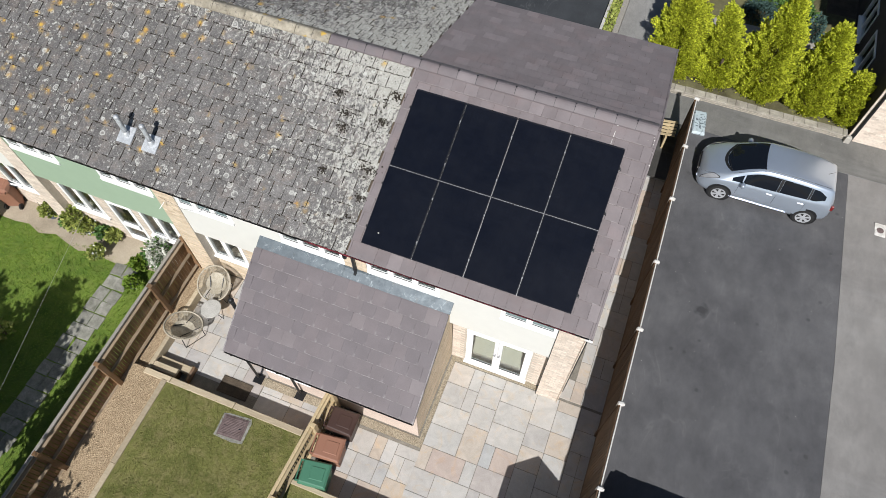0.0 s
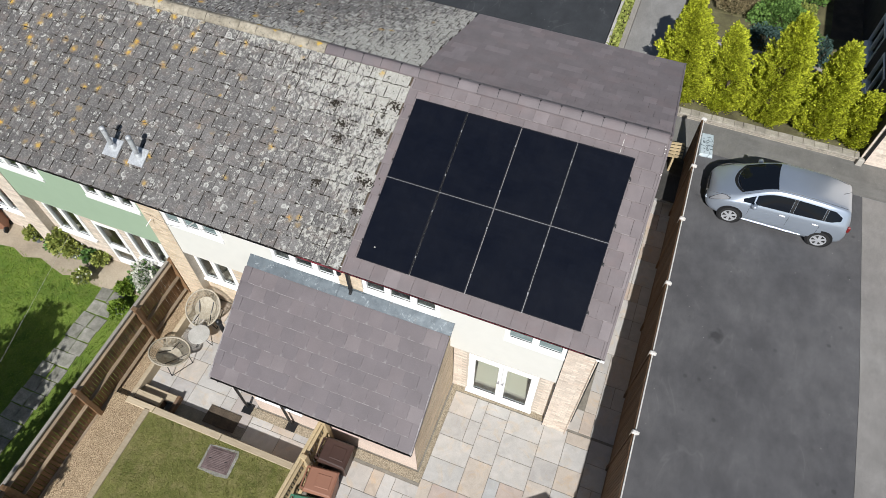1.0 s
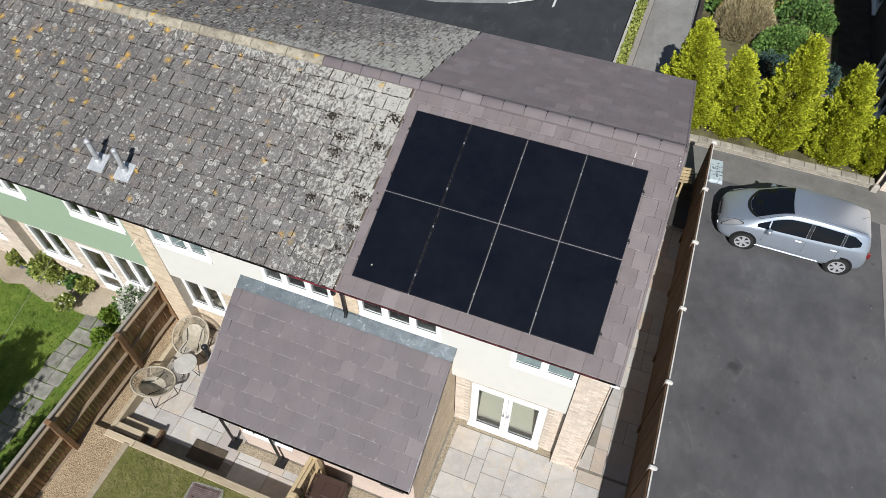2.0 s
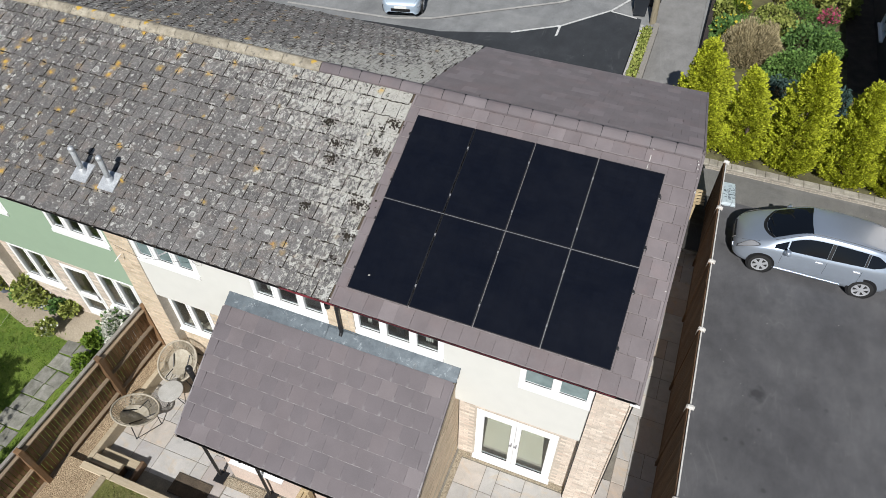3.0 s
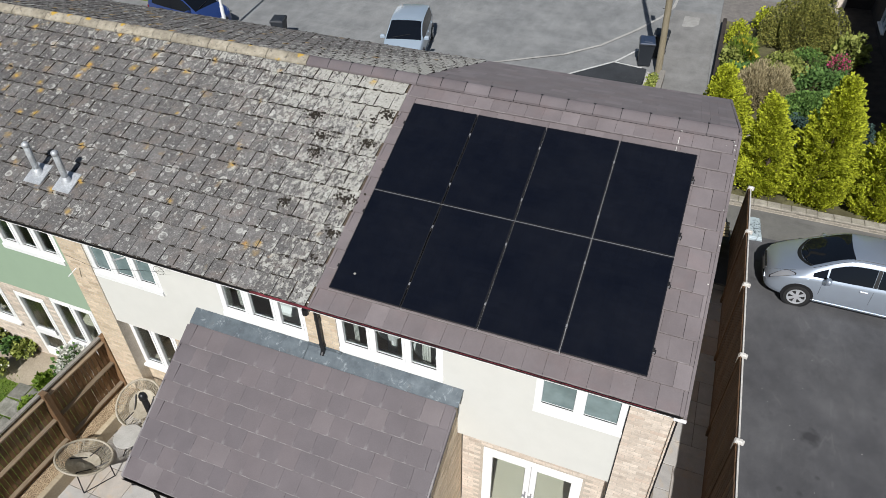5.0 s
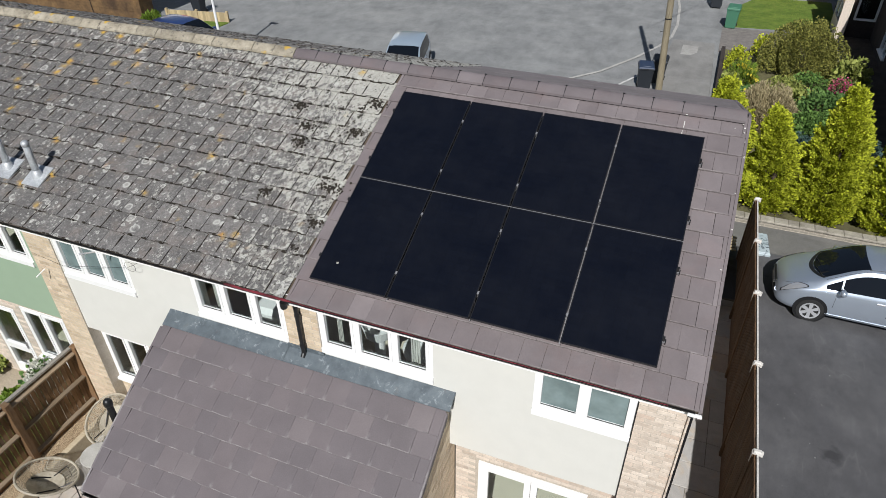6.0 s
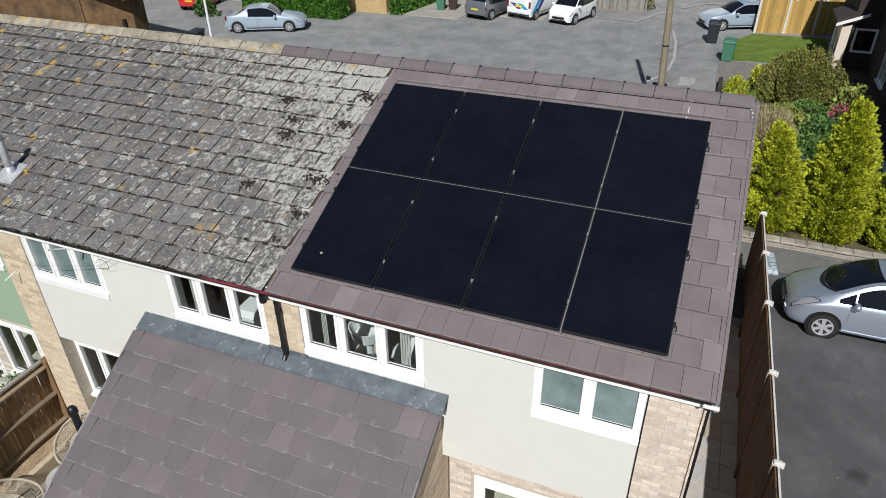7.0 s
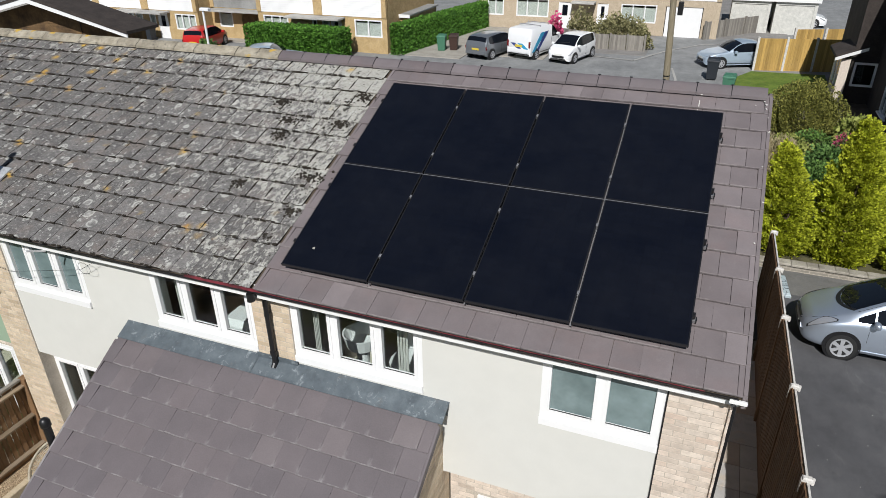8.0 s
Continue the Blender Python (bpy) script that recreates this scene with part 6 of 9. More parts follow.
def grass_tufts(name, x0, x1, y0, y1, z, count, mat, seed, size, label, skip=None):
    r = random.Random(seed)
    g = Geo()
    for _ in range(count):
        x, y = r.uniform(x0, x1), r.uniform(y0, y1)
        if skip and skip(x, y):
            continue
        for _k in range(2):
            a, s = r.uniform(0, math.tau), size * r.uniform(0.5, 1.5)
            dx, dy = 0.012 * math.cos(a), 0.012 * math.sin(a)
            g.add([(x - dx, y - dy, z), (x + dx, y + dy, z), (x + r.uniform(-s, s) * 0.8, y + r.uniform(-s, s) * 0.8, z + s)], [(0, 1, 2)])
    tagged(new(name, g.mesh(name, mat)), label, "grass", kind="stuff")


grass_tufts("lawn_grass", -4.58, -0.76, -8.5, -3.32, 0.448, 9000, BLADE, 5, 0.028, "short tired lawn grass with dry blades", lambda x, y: abs(x + 2.44) < 0.36 and abs(y + 3.76) < 0.29)
def on_path(x, y):
    return abs(x - (-7.92 + 0.02 * y)) < 0.42 and y < -0.5
grass_tufts("neighbour_grass", -12.6, -5.98, -7.6, -0.5, 0.0, 15000, BLADE_LUSH, 6, 0.035, "lush green lawn grass", on_path)


# ---- left-hand neighbour's garden ----
def stepping_path():
    p = thing("garden_path", (-7.95, -3.5, 0.0), "worn grey slab garden path, two slabs wide", "path")
    r = random.Random(8)
    y = -0.62
    for k in range(17):
        for s in (0, 1):
            x = -8.32 + 0.38 * s - 0.012 * k + r.uniform(-0.03, 0.03)
            m = Matrix.Translation((x, y - 0.4, 0.0)) @ Matrix.Rotation(r.uniform(-0.09, 0.09), 4, "Z") @ Matrix.Rotation(r.uniform(-0.015, 0.015), 4, "X")
            part("slab", Geo().slab(0, 0.37, 0, 0.385, -0.04, 0.016 + r.uniform(0, 0.01), 0.008, m), OLD_SLAB, p)
        y -= 0.41


stepping_path()


def planter_pot(x, y, z, r, h, mat, plant, seed, label, ph=0.3, n=260, flower=None, nf=0):
    t = thing("flower_pot", (x, y, z), label, "plant pot", "pots on the terrace" if y > -2 and x < -6 else "")
    m = Matrix.Translation((x, y, z))
    part("pot", Geo().lathe([(r * 0.68, 0), (r * 0.95, h * 0.88), (r * 1.06, h * 0.88), (r * 1.06, h), (r * 0.92, h), (r * 0.88, h * 0.86), (0.02, h * 0.86)], 18, m), mat, t, smooth=False)
    part("plant", leaf_cloud(n, dome_place(x, y, z + h * 0.75, r * 1.25, r * 1.25, ph, seed), 0.1, seed, plant, "plant", 0.6), plant, t, kind="stuff")
    if flower:
        part("flower", leaf_cloud(nf, dome_place(x, y, z + h * 0.85, r * 1.2, r * 1.2, ph, seed + 1, -0.1), 0.08, seed + 2, flower, "flower", 0.7), flower, t, kind="stuff")


YG = leaf_material("fresh_green_leaf", (0.13, 0.17, 0.03), (0.4, 0.43, 0.12))
planter_pot(-8.95, -0.62, 0.012, 0.2, 0.26, POT_GREEN, YG, 41, "green glazed pot with trailing yellow-green plant", 0.16, 200, WHITE_PETAL, 14)
planter_pot(-8.86, 0.05, 0.012, 0.19, 0.22, POT_GREEN, YG, 42, "green pot of yellow-green leaves by the glazed door", 0.22)
planter_pot(-9.2, 0.02, 0.012, 0.15, 0.24, POT_BLUE, SHRUB, 43, "small blue-grey pot beside the wall", 0.2)
planter_pot(-9.65, 0.0, 0.012, 0.2, 0.25, POT_BLUE, YG, 44, "blue pot with pale spiky plant", 0.35, 240, WHITE_PETAL, 20)
planter_pot(-10.05, 0.05, 0.012, 0.26, 0.3, POT_GREEN, YG, 45, "large pot with a leafy rose bush", 0.7, 700)
planter_pot(-10.4, -0.05, 0.012, 0.16, 0.28, POT_BLUE, SHRUB, 46, "dark pot under the rose bush", 0.25)
planter_pot(-11.15, 0.05, 0.012, 0.17, 0.36, POT_BLUE, YG, 47, "tall blue square pot with grassy plant", 0.3, 260)
planter_pot(-7.6, -0.5, 0.0, 0.17, 0.2, BLACK, BLADE_LUSH, 48, "black pot of bright green foliage beside the fence", 0.25, 300)
planter_pot(-7.4, -1.1, 0.0, 0.18, 0.2, ZINC, BLADE_LUSH, 49, "metal tub of green herbs beside the path", 0.2, 300)
shrub(-6.93, -0.06, 0.0, 0.5, 0.42, 1.0, SHRUB, 50, "white-flowered shrub in the corner by the fence", 900, 0.1, "flowering_shrub", WHITE_PETAL, 1500)
shrub(-9.9, -3.7, 0.0, 0.22, 0.22, 0.9, YG, 51, "young spindly sapling in the lawn", 150, 0.12)
part_line = thing("washing_line", (-9.6, -3.0, 2.4), "thin pale washing line across the neighbouring lawn", "washing line")
part("line", Geo().tube((-8.76, 0.25, 2.05), (-6.35, -10.0, 1.95), 0.0028, 0.0028, 5), STONE_TOP, part_line)


def wheelie_bin(x, y, z, turn, body, lid, label, group="", scale=1.0, name="wheelie_bin"):
    """Tapered bin with a hinged lid, handle and two wheels; its front faces local -y."""
    t = thing(name, (x, y, z), label, "bin", group)
    t.rotation_euler = (0, 0, turn)
    t.scale = (scale,) * 3
    def loc(nm, g, mat, lab="", bev=0.0, par=None):
        me = g.mesh(nm, mat)
        if bev:
            bevelled(me, bev)
        ob = new(nm, me)
        ob.parent = par or t
        return tagged(ob, lab)
    g = Geo()
    lo, hi = [(-0.23, -0.26), (0.23, -0.26), (0.23, 0.2), (-0.23, 0.2)], [(-0.285, -0.35), (0.285, -0.35), (0.285, 0.3), (-0.285, 0.3)]
    g.add([(a, b, 0.05) for a, b in lo] + [(a, b, 0.95) for a, b in hi], [(3, 2, 1, 0), (4, 5, 6, 7)] + [(i, (i + 1) % 4, (i + 1) % 4 + 4, i + 4) for i in range(4)])
    loc("body", g, body, "", 0.02)
    loc("collar", Geo().slab(-0.3, 0.3, -0.365, 0.31, 0.9, 0.955, 0.01), body)
    lidg = Geo().add([(-0.31, -0.38, 0.955), (0.31, -0.38, 0.955), (0.31, 0.33, 0.955), (-0.31, 0.33, 0.955), (-0.27, -0.33, 1.01), (0.27, -0.33, 1.01), (0.25, 0.28, 1.06), (-0.25, 0.28, 1.06)],
                     [(3, 2, 1, 0), (4, 5, 6, 7), (0, 1, 5, 4), (1, 2, 6, 5), (2, 3, 7, 6), (3, 0, 4, 7)])
    ld = loc("lid", lidg, lid, "", 0.015)
    loc("lid_ridge", Geo().slab(-0.16, 0.16, -0.2, 0.16, 1.0, 1.045, 0.02, Matrix.Rotation(0.07, 4, "X")), lid, "", 0, ld)
    loc("handle", Geo().tube((-0.26, 0.38, 0.98), (0.26, 0.38, 0.98), 0.018, 0.018, 8).box(-0.26, -0.22, 0.28, 0.39, 0.95, 1.0).box(0.22, 0.26, 0.28, 0.39, 0.95, 1.0), lid)
    for sx in (-0.25, 0.21):
        loc("wheel", Geo().tube((sx, 0.24, 0.1), (sx + 0.05, 0.24, 0.1), 0.1, 0.1, 14), TYRE)
    return t


wheelie_bin(0.2, -2.72, 0.0, radians(92), BIN_BROWN, BIN_BROWN, "dark brown wheelie bin beside the timber screen", "bins by the screen")
wheelie_bin(0.17, -3.42, 0.0, radians(96), BIN_TERRA, BIN_TERRA, "faded terracotta wheelie bin beside the timber screen", "bins by the screen")
wheelie_bin(0.12, -4.1, 0.0, radians(98), BIN_GREEN, BIN_GREEN, "green wheelie bin beside the timber screen", "bins by the screen")
wheelie_bin(-12.55, 0.1, 0.0, radians(200), BIN_TERRA, BIN_TERRA, "terracotta bin beside the neighbouring house", "bins in the far garden")
wheelie_bin(-12.9, -0.75, 0.0, radians(200), BIN_GREEN, BIN_GREEN, "green bin beside the neighbouring house", "bins in the far garden")
wheelie_bin(-12.15, 0.55, 0.0, radians(190), BIN_BLACK, BIN_BLACK, "black bin against the brick wall", "bins in the far garden")


def bowl_chair(x, y, turn, seed):
    """A round woven bowl seat on a thin metal frame; it faces local -y and tips back."""
    t = thing("wicker_chair", (x, y, 0.0), "round pale wicker bowl chair on a dark metal frame", "chair", "chairs round the patio table")
    t.rotation_euler = (0, 0, turn)
    tip = Matrix.Translation((0, 0.02, 0.62)) @ Matrix.Rotation(radians(24), 4, "X")
    def loc(nm, g, mat, lab="", smooth=False):
        ob = new(nm, g.mesh(nm, mat, smooth=smooth))
        ob.parent = t
        return tagged(ob, lab)
    def bowl(u, th):
        rad = 0.47 * u
        return tip @ Vector((rad * math.cos(th), rad * math.sin(th) * 1.08, -0.3 * (1 - u * u) ** 1.0))
    g = Geo()
    n = 64
    for k in range(n):
        th = math.tau * k / n
        g.pipe([bowl(u, th + 0.25 * (u if k % 2 else -u)) for u in (0.12, 0.35, 0.58, 0.8, 1.0)], 0.0048, 3)
    for u in (0.2, 0.28, 0.36, 0.43, 0.5, 0.56, 0.62, 0.68, 0.73, 0.78, 0.83, 0.875, 0.915, 0.955, 0.98):
        g.pipe([bowl(u, math.tau * i / 28) for i in range(28)], 0.0055, 3, True)
    loc("woven_seat", g, WICKER, "open woven pale wicker")
    loc("rim", Geo().pipe([bowl(1.0, math.tau * i / 32) for i in range(32)], 0.022, 8, True), WICKER)
    c = Geo()
    v = [bowl(0.0, 0)] + [bowl(u, math.tau * i / 20) + Vector((0, 0, 0.025)) for u in (0.3, 0.62) for i in range(20)]
    c.add(v, [(0, 1 + i, 1 + (i + 1) % 20) for i in range(20)] + [(1 + i, 21 + i, 21 + (i + 1) % 20, 1 + (i + 1) % 20) for i in range(20)])
    loc("seat_base", c, WICKER, "denser woven seat bottom")
    for sx in (-1, 1):
        leg = Geo().pipe([Vector((sx * 0.3, -0.28, 0.01)), Vector((sx * 0.22, -0.3, 0.4)), Vector((sx * 0.16, -0.05, 0.37))], 0.011, 6)
        loc("leg", leg, DARK_METAL)
        loc("leg", Geo().pipe([Vector((sx * 0.3, 0.32, 0.01)), Vector((sx * 0.2, 0.26, 0.55)), Vector((sx * 0.16, 0.0, 0.37))], 0.011, 6), DARK_METAL)
        loc("stretcher", Geo().tube((sx * 0.3, -0.28, 0.02), (sx * 0.3, 0.32, 0.02), 0.01, 0.01, 6), DARK_METAL)
    return t


bowl_chair(-4.95, -0.42, radians(15), 1)
bowl_chair(-5.05, -1.8, radians(150), 2)
def patio_table(x, y):
    t = thing("patio_table", (x, y, 0.0), "small round pale-topped patio table", "table")
    part("tabletop", Geo().lathe([(0.27, 0.47), (0.285, 0.475), (0.285, 0.495), (0.27, 0.5)], 28, Matrix.Translation((x, y, 0))), STONE_TOP, t)
    for k in range(3):
        a = math.tau * k / 3
        part("leg", Geo().pipe([Vector((x + 0.25 * math.cos(a), y + 0.25 * math.sin(a), 0.01)), Vector((x + 0.08 * math.cos(a), y + 0.08 * math.sin(a), 0.25)), Vector((x + 0.22 * math.cos(a), y + 0.22 * math.sin(a), 0.47))], 0.01, 6), DARK_METAL, t)
patio_table(-4.69, -1.08)
vent = thing("vent_pipe", (-2.98, -1.5, 0.0), "black plastic soil vent pipe beside the lean-to roof", "pipe")
part("pipe", Geo().tube((-2.98, -1.5, 0.0), (-2.98, -1.5, 3.1), 0.052, 0.052, 14), BLACK, vent)
part("cowl", Geo().lathe([(0.052, 3.06), (0.068, 3.07), (0.068, 3.14), (0.05, 3.18), (0.02, 3.2)], 14, Matrix.Translation((-2.98, -1.5, 0))), BLACK, vent, "domed vent cowl", smooth=True)
mat = thing("door_mat", (-3.1, -2.76, 0.0), "dark brown mat lying on the patio slabs", "mat")
part("pile", Geo().slab(-3.55, -2.66, -2.99, -2.52, 0.004, 0.018, 0.005), SOIL, mat)

# wires at the eaves of the middle house
cable = thing("eaves_cable", (-3.9, -0.3, 4.9), "loose white cable looped below the gutter", "cable")
part("loop", Geo().pipe([Vector((-3.3 + 0.11 * math.cos(math.tau * i / 16), -0.08, 4.62 + 0.09 * math.sin(math.tau * i / 16))) for i in range(16)], 0.0028, 5, True), DARK_METAL, cable)
part("strand", Geo().pipe([Vector((-5.4, -0.12, 4.35)), Vector((-4.6, -0.25, 4.4)), Vector((-3.35, -0.1, 4.6)), Vector((-3.1, -0.08, 4.75))], 0.0028, 5), DARK_METAL, cable)
part("bracket", Geo().tube((-5.44, -0.04, 3.95), (-5.47, -0.22, 3.89), 0.009, 0.009, 6), UPVC, cable, "short white bracket on the pier")
part("bracket", Geo().tube((-3.8, -0.2, 4.86), (-3.82, -0.45, 4.98), 0.014, 0.014, 6), UPVC, cable)


# ---- vehicles ----
def vehicle(name, at, turn, paint, label, L=3.95, W=1.70, H=1.52, style="hatch", plate=PLATE, group="", category="car", wheel=0.31, axle=(0.195, 0.845)):
    """A car from lofted cross sections; its nose points along local +x. Panels, glass, wheels and lamps are parts."""
    t = thing(name, at, label, category, group)
    t.rotation_euler = (0, 0, turn)
    k = H / 1.52
    #            along  top   belt  width bottom
    shapes = {
        "hatch": [(0.0, 0.60, 0.56, 0.66, 0.34), (0.012, 0.68, 0.62, 0.80, 0.24), (0.05, 0.80, 0.74, 0.92, 0.19), (0.12, 0.90, 0.83, 0.97, 0.18), (0.19, 0.99, 0.90, 0.99, 0.18), (0.205, 1.01, 0.91, 0.995, 0.18), (0.27, 1.16, 0.90, 1.0, 0.18), (0.33, 1.30, 0.90, 1.0, 0.18), (0.39, 1.42, 0.905, 1.0, 0.18), (0.43, 1.47, 0.91, 1.0, 0.18), (0.50, 1.50, 0.915, 1.0, 0.18), (0.575, 1.52, 0.925, 1.0, 0.18), (0.60, 1.52, 0.93, 1.0, 0.18), (0.70, 1.515, 0.945, 1.0, 0.18), (0.80, 1.495, 0.965, 0.995, 0.18), (0.83, 1.485, 0.975, 0.99, 0.19), (0.90, 1.45, 1.0, 0.97, 0.2), (0.935, 1.41, 1.02, 0.955, 0.22), (0.97, 1.16, 1.0, 0.94, 0.26), (0.985, 0.98, 0.92, 0.92, 0.3), (1.0, 0.72, 0.66, 0.86, 0.36)],
        "saloon": [(0.0, 0.58, 0.54, 0.68, 0.32), (0.012, 0.66, 0.6, 0.82, 0.24), (0.05, 0.78, 0.72, 0.93, 0.2), (0.15, 0.90, 0.84, 0.98, 0.19), (0.25, 0.97, 0.9, 1.0, 0.19), (0.29, 1.02, 0.92, 1.0, 0.19), (0.34, 1.2, 0.94, 1.0, 0.19), (0.40, 1.38, 0.95, 1.0, 0.19), (0.45, 1.48, 0.955, 1.0, 0.19), (0.52, 1.52, 0.96, 1.0, 0.19), (0.545, 1.52, 0.965, 1.0, 0.19), (0.62, 1.51, 0.97, 1.0, 0.19), (0.70, 1.46, 0.98, 1.0, 0.19), (0.73, 1.42, 0.985, 0.99, 0.19), (0.78, 1.3, 1.0, 0.985, 0.2), (0.85, 1.1, 1.0, 0.97, 0.21), (0.90, 1.06, 0.98, 0.96, 0.22), (0.975, 1.03, 0.95, 0.93, 0.26), (1.0, 0.72, 0.66, 0.86, 0.36)],
        "van": [(0.0, 0.56, 0.52, 0.72, 0.34), (0.012, 0.66, 0.6, 0.84, 0.24), (0.05, 0.78, 0.7, 0.94, 0.19), (0.14, 0.88, 0.8, 0.98, 0.18), (0.19, 0.93, 0.84, 1.0, 0.18), (0.24, 1.1, 0.86, 1.0, 0.18), (0.31, 1.34, 0.88, 1.0, 0.18), (0.36, 1.45, 0.89, 1.0, 0.18), (0.40, 1.49, 0.89, 1.0, 0.18), (0.46, 1.52, 0.89, 1.0, 0.18), (0.50, 1.52, 0.89, 1.0, 0.18), (0.65, 1.52, 0.9, 1.0, 0.18), (0.80, 1.52, 0.9, 1.0, 0.18), (0.93, 1.51, 0.9, 0.99, 0.19), (0.975, 1.49, 0.9, 0.97, 0.2), (0.99, 1.4, 0.9, 0.96, 0.22), (1.0, 0.9, 0.8, 0.93, 0.32)],
    }
    st = shapes[style]
    nose = {"hatch": (0.205, 0.43), "saloon": (0.29, 0.45), "van": (0.19, 0.36)}[style]
    rear = {"hatch": (0.935, 0.97), "saloon": (0.73, 0.85), "van": (0.99, 1.0)}[style]
    sides = {"hatch": ((0.27, 0.575), (0.60, 0.80), (0.83, 0.90)), "saloon": ((0.34, 0.52), (0.545, 0.70)), "van": ((0.24, 0.40),)}[style]
    tumble = 0.05 if style == "van" else 0.15
    ring = []
    for f, zt, zb, w, z0 in st:
        zt, zb, z0, hw = zt * k, zb * k, z0 * k, w * W / 2
        rise = zt - zb
        wr = hw * (0.985 - tumble * min(1.0, rise / 0.5)) - 0.012
        half = [(hw * 0.9, z0), (hw * 0.985, z0 + 0.09), (hw, z0 + (zb - z0) * 0.45), (hw * 0.992, zb - 0.06), (hw * 0.97, zb), (wr, zt - min(0.06, rise * 0.3)), (wr - 0.05, zt - min(0.03, rise * 0.2)), (wr * 0.55, zt - 0.004), (0, zt)]
        x = L / 2 - f * L
        ring.append([(x, a, b) for a, b in half] + [(x, -a, b) for a, b in half[-2::-1]])
    n = len(ring[0])
    sets = {}
    for i in range(len(st) - 1):
        fa, fb = st[i][0], st[i + 1][0]
        for j in range(n - 1):
            jj = j if j < n // 2 else n - 2 - j
            which = "body"
            if jj == 4 and any(a - 1e-6 <= fa and fb <= b + 1e-6 for a, b in sides):
                which = "side_window"
            if jj == 4 and style != "van" and any(a[1] - 1e-6 <= fa and fb <= b[0] + 1e-6 for a, b in zip(sides, sides[1:])):
                which = "door_pillar"
            if jj >= 6 and nose[0] - 1e-6 <= fa and fb <= nose[1] + 1e-6:
                which = "windscreen"
            if jj >= 6 and rear[0] - 1e-6 <= fa and fb <= rear[1] + 1e-6 and style != "van":
                which = "rear_window"
            sets.setdefault((which, j >= n // 2 and which in ("side_window", "door_pillar"), next((q for q, s in enumerate(sides) if s[0] - 1e-6 <= fa and fb <= s[1] + 1e-6), 0) if which == "side_window" else sum(fa >= s[1] - 1e-6 for s in sides) if which == "door_pillar" else 0), []).append((i, j))
    def loc(nm, g, mat, lab="", smooth=False, par=None):
        ob = new(nm, g.mesh(nm, mat, smooth=smooth))
        ob.parent = par or t
        return tagged(ob, lab)
    for (which, _a, _b), faces in sets.items():
        g, seen = Geo(), {}
        def vid(i, j):
            if (i, j) not in seen:
                seen[i, j] = len(g.v)
                g.v.append(ring[i][j])
            return seen[i, j]
        for i, j in faces:
            g.f.append((vid(i, j), vid(i, j + 1), vid(i + 1, j + 1), vid(i + 1, j)))
            g.mi.append(0)
        if which == "body":
            for i, rev in ((0, True), (len(st) - 1, False)):
                idx = [vid(i, j) for j in range(n)]
                g.f.append(tuple(idx[::-1] if rev else idx))
                g.mi.append(0)
            g.f.append(tuple(vid(i, 0) for i in range(len(st)))[::-1] + tuple(vid(i, n - 1) for i in range(len(st))))
            g.mi.append(0)
        loc(which, g, {"body": paint, "door_pillar": CAR_GLASS}.get(which, CAR_GLASS), "dark tinted glass" if "wind" in which else "", True)
    hw = W / 2
    for f in axle:
        x = L / 2 - f * L
        for s in (-1, 1):
            loc("wheel_arch", Geo().tube((x, s * (hw - 0.16), wheel + 0.015), (x, s * (hw + 0.004), wheel + 0.015), wheel + 0.055, wheel + 0.05, 26), BLACK, "dark wheel arch")
            ty = loc("tyre", Geo().lathe([(wheel * 0.7, -0.1), (wheel * 0.95, -0.1), (wheel, -0.07), (wheel, 0.07), (wheel * 0.95, 0.1), (wheel * 0.7, 0.1)], 28, Matrix.Translation((x, s * (hw - 0.075), wheel)) @ Matrix.Rotation(radians(90), 4, "X")), TYRE)
            rim = Geo().lathe([(wheel * 0.7, 0.0), (wheel * 0.7, 0.03), (wheel * 0.62, 0.028), (wheel * 0.58, 0.0)], 24, Matrix.Translation((x, s * (hw + 0.004), wheel)) @ Matrix.Rotation(radians(-90 * s), 4, "X"))
            for q in range(7):
                a = math.tau * q / 7
                m = Matrix.Translation((x, s * (hw + 0.015), wheel)) @ Matrix.Rotation(a, 4, "Y")
                rim.box(-0.028, 0.028, -0.012, 0.012, 0.0, wheel * 0.64, 0, m)
            rim.tube((x, s * (hw + 0.0), wheel), (x, s * (hw + 0.03), wheel), 0.055, 0.045, 12)
            loc("rim", rim, RIM, "alloy wheel rim", False, ty)
            loc("brake_disc", Geo().tube((x, s * (hw - 0.02), wheel), (x, s * (hw - 0.0), wheel), wheel * 0.66, wheel * 0.66, 20), DARK_METAL, "", False, ty)
    for s in (-1, 1):
        mx = L / 2 - (nose[0] + 0.075) * L
        mir = Geo().slab(-0.06, 0.08, -0.09, 0.09, -0.06, 0.07, 0.03, Matrix.Translation((mx, s * (hw + 0.09), 0.99 * k)))
        mir.box(mx - 0.02, mx + 0.04, s * (hw - 0.03) if s > 0 else -hw - 0.02, (hw + 0.02) if s > 0 else -(hw - 0.03), 0.95 * k, 0.98 * k)
        loc("mirror", mir, paint)
        hl = [(0.012, 0.66, 0.6), (0.05, 0.8, 0.8), (0.14, 0.88, 0.9), (0.115, 0.74, 0.965), (0.05, 0.6, 0.955), (0.02, 0.55, 0.82)]
        g = Geo()
        c = [Vector((L / 2 - f * L + 0.012, s * (w * hw + 0.004), z * k)) for f, z, w in hl]
        g.prism(c, (-0.05, -s * 0.03, -0.01))
        loc("headlight", g, LAMP_GLASS, "clear headlamp")
        tz = (0.66, 0.86) if style == "hatch" else (0.78, 1.02) if style != "van" else (0.62, 0.92)
        xr = -L / 2 + (0.02 if style != "van" else 0.005) * L
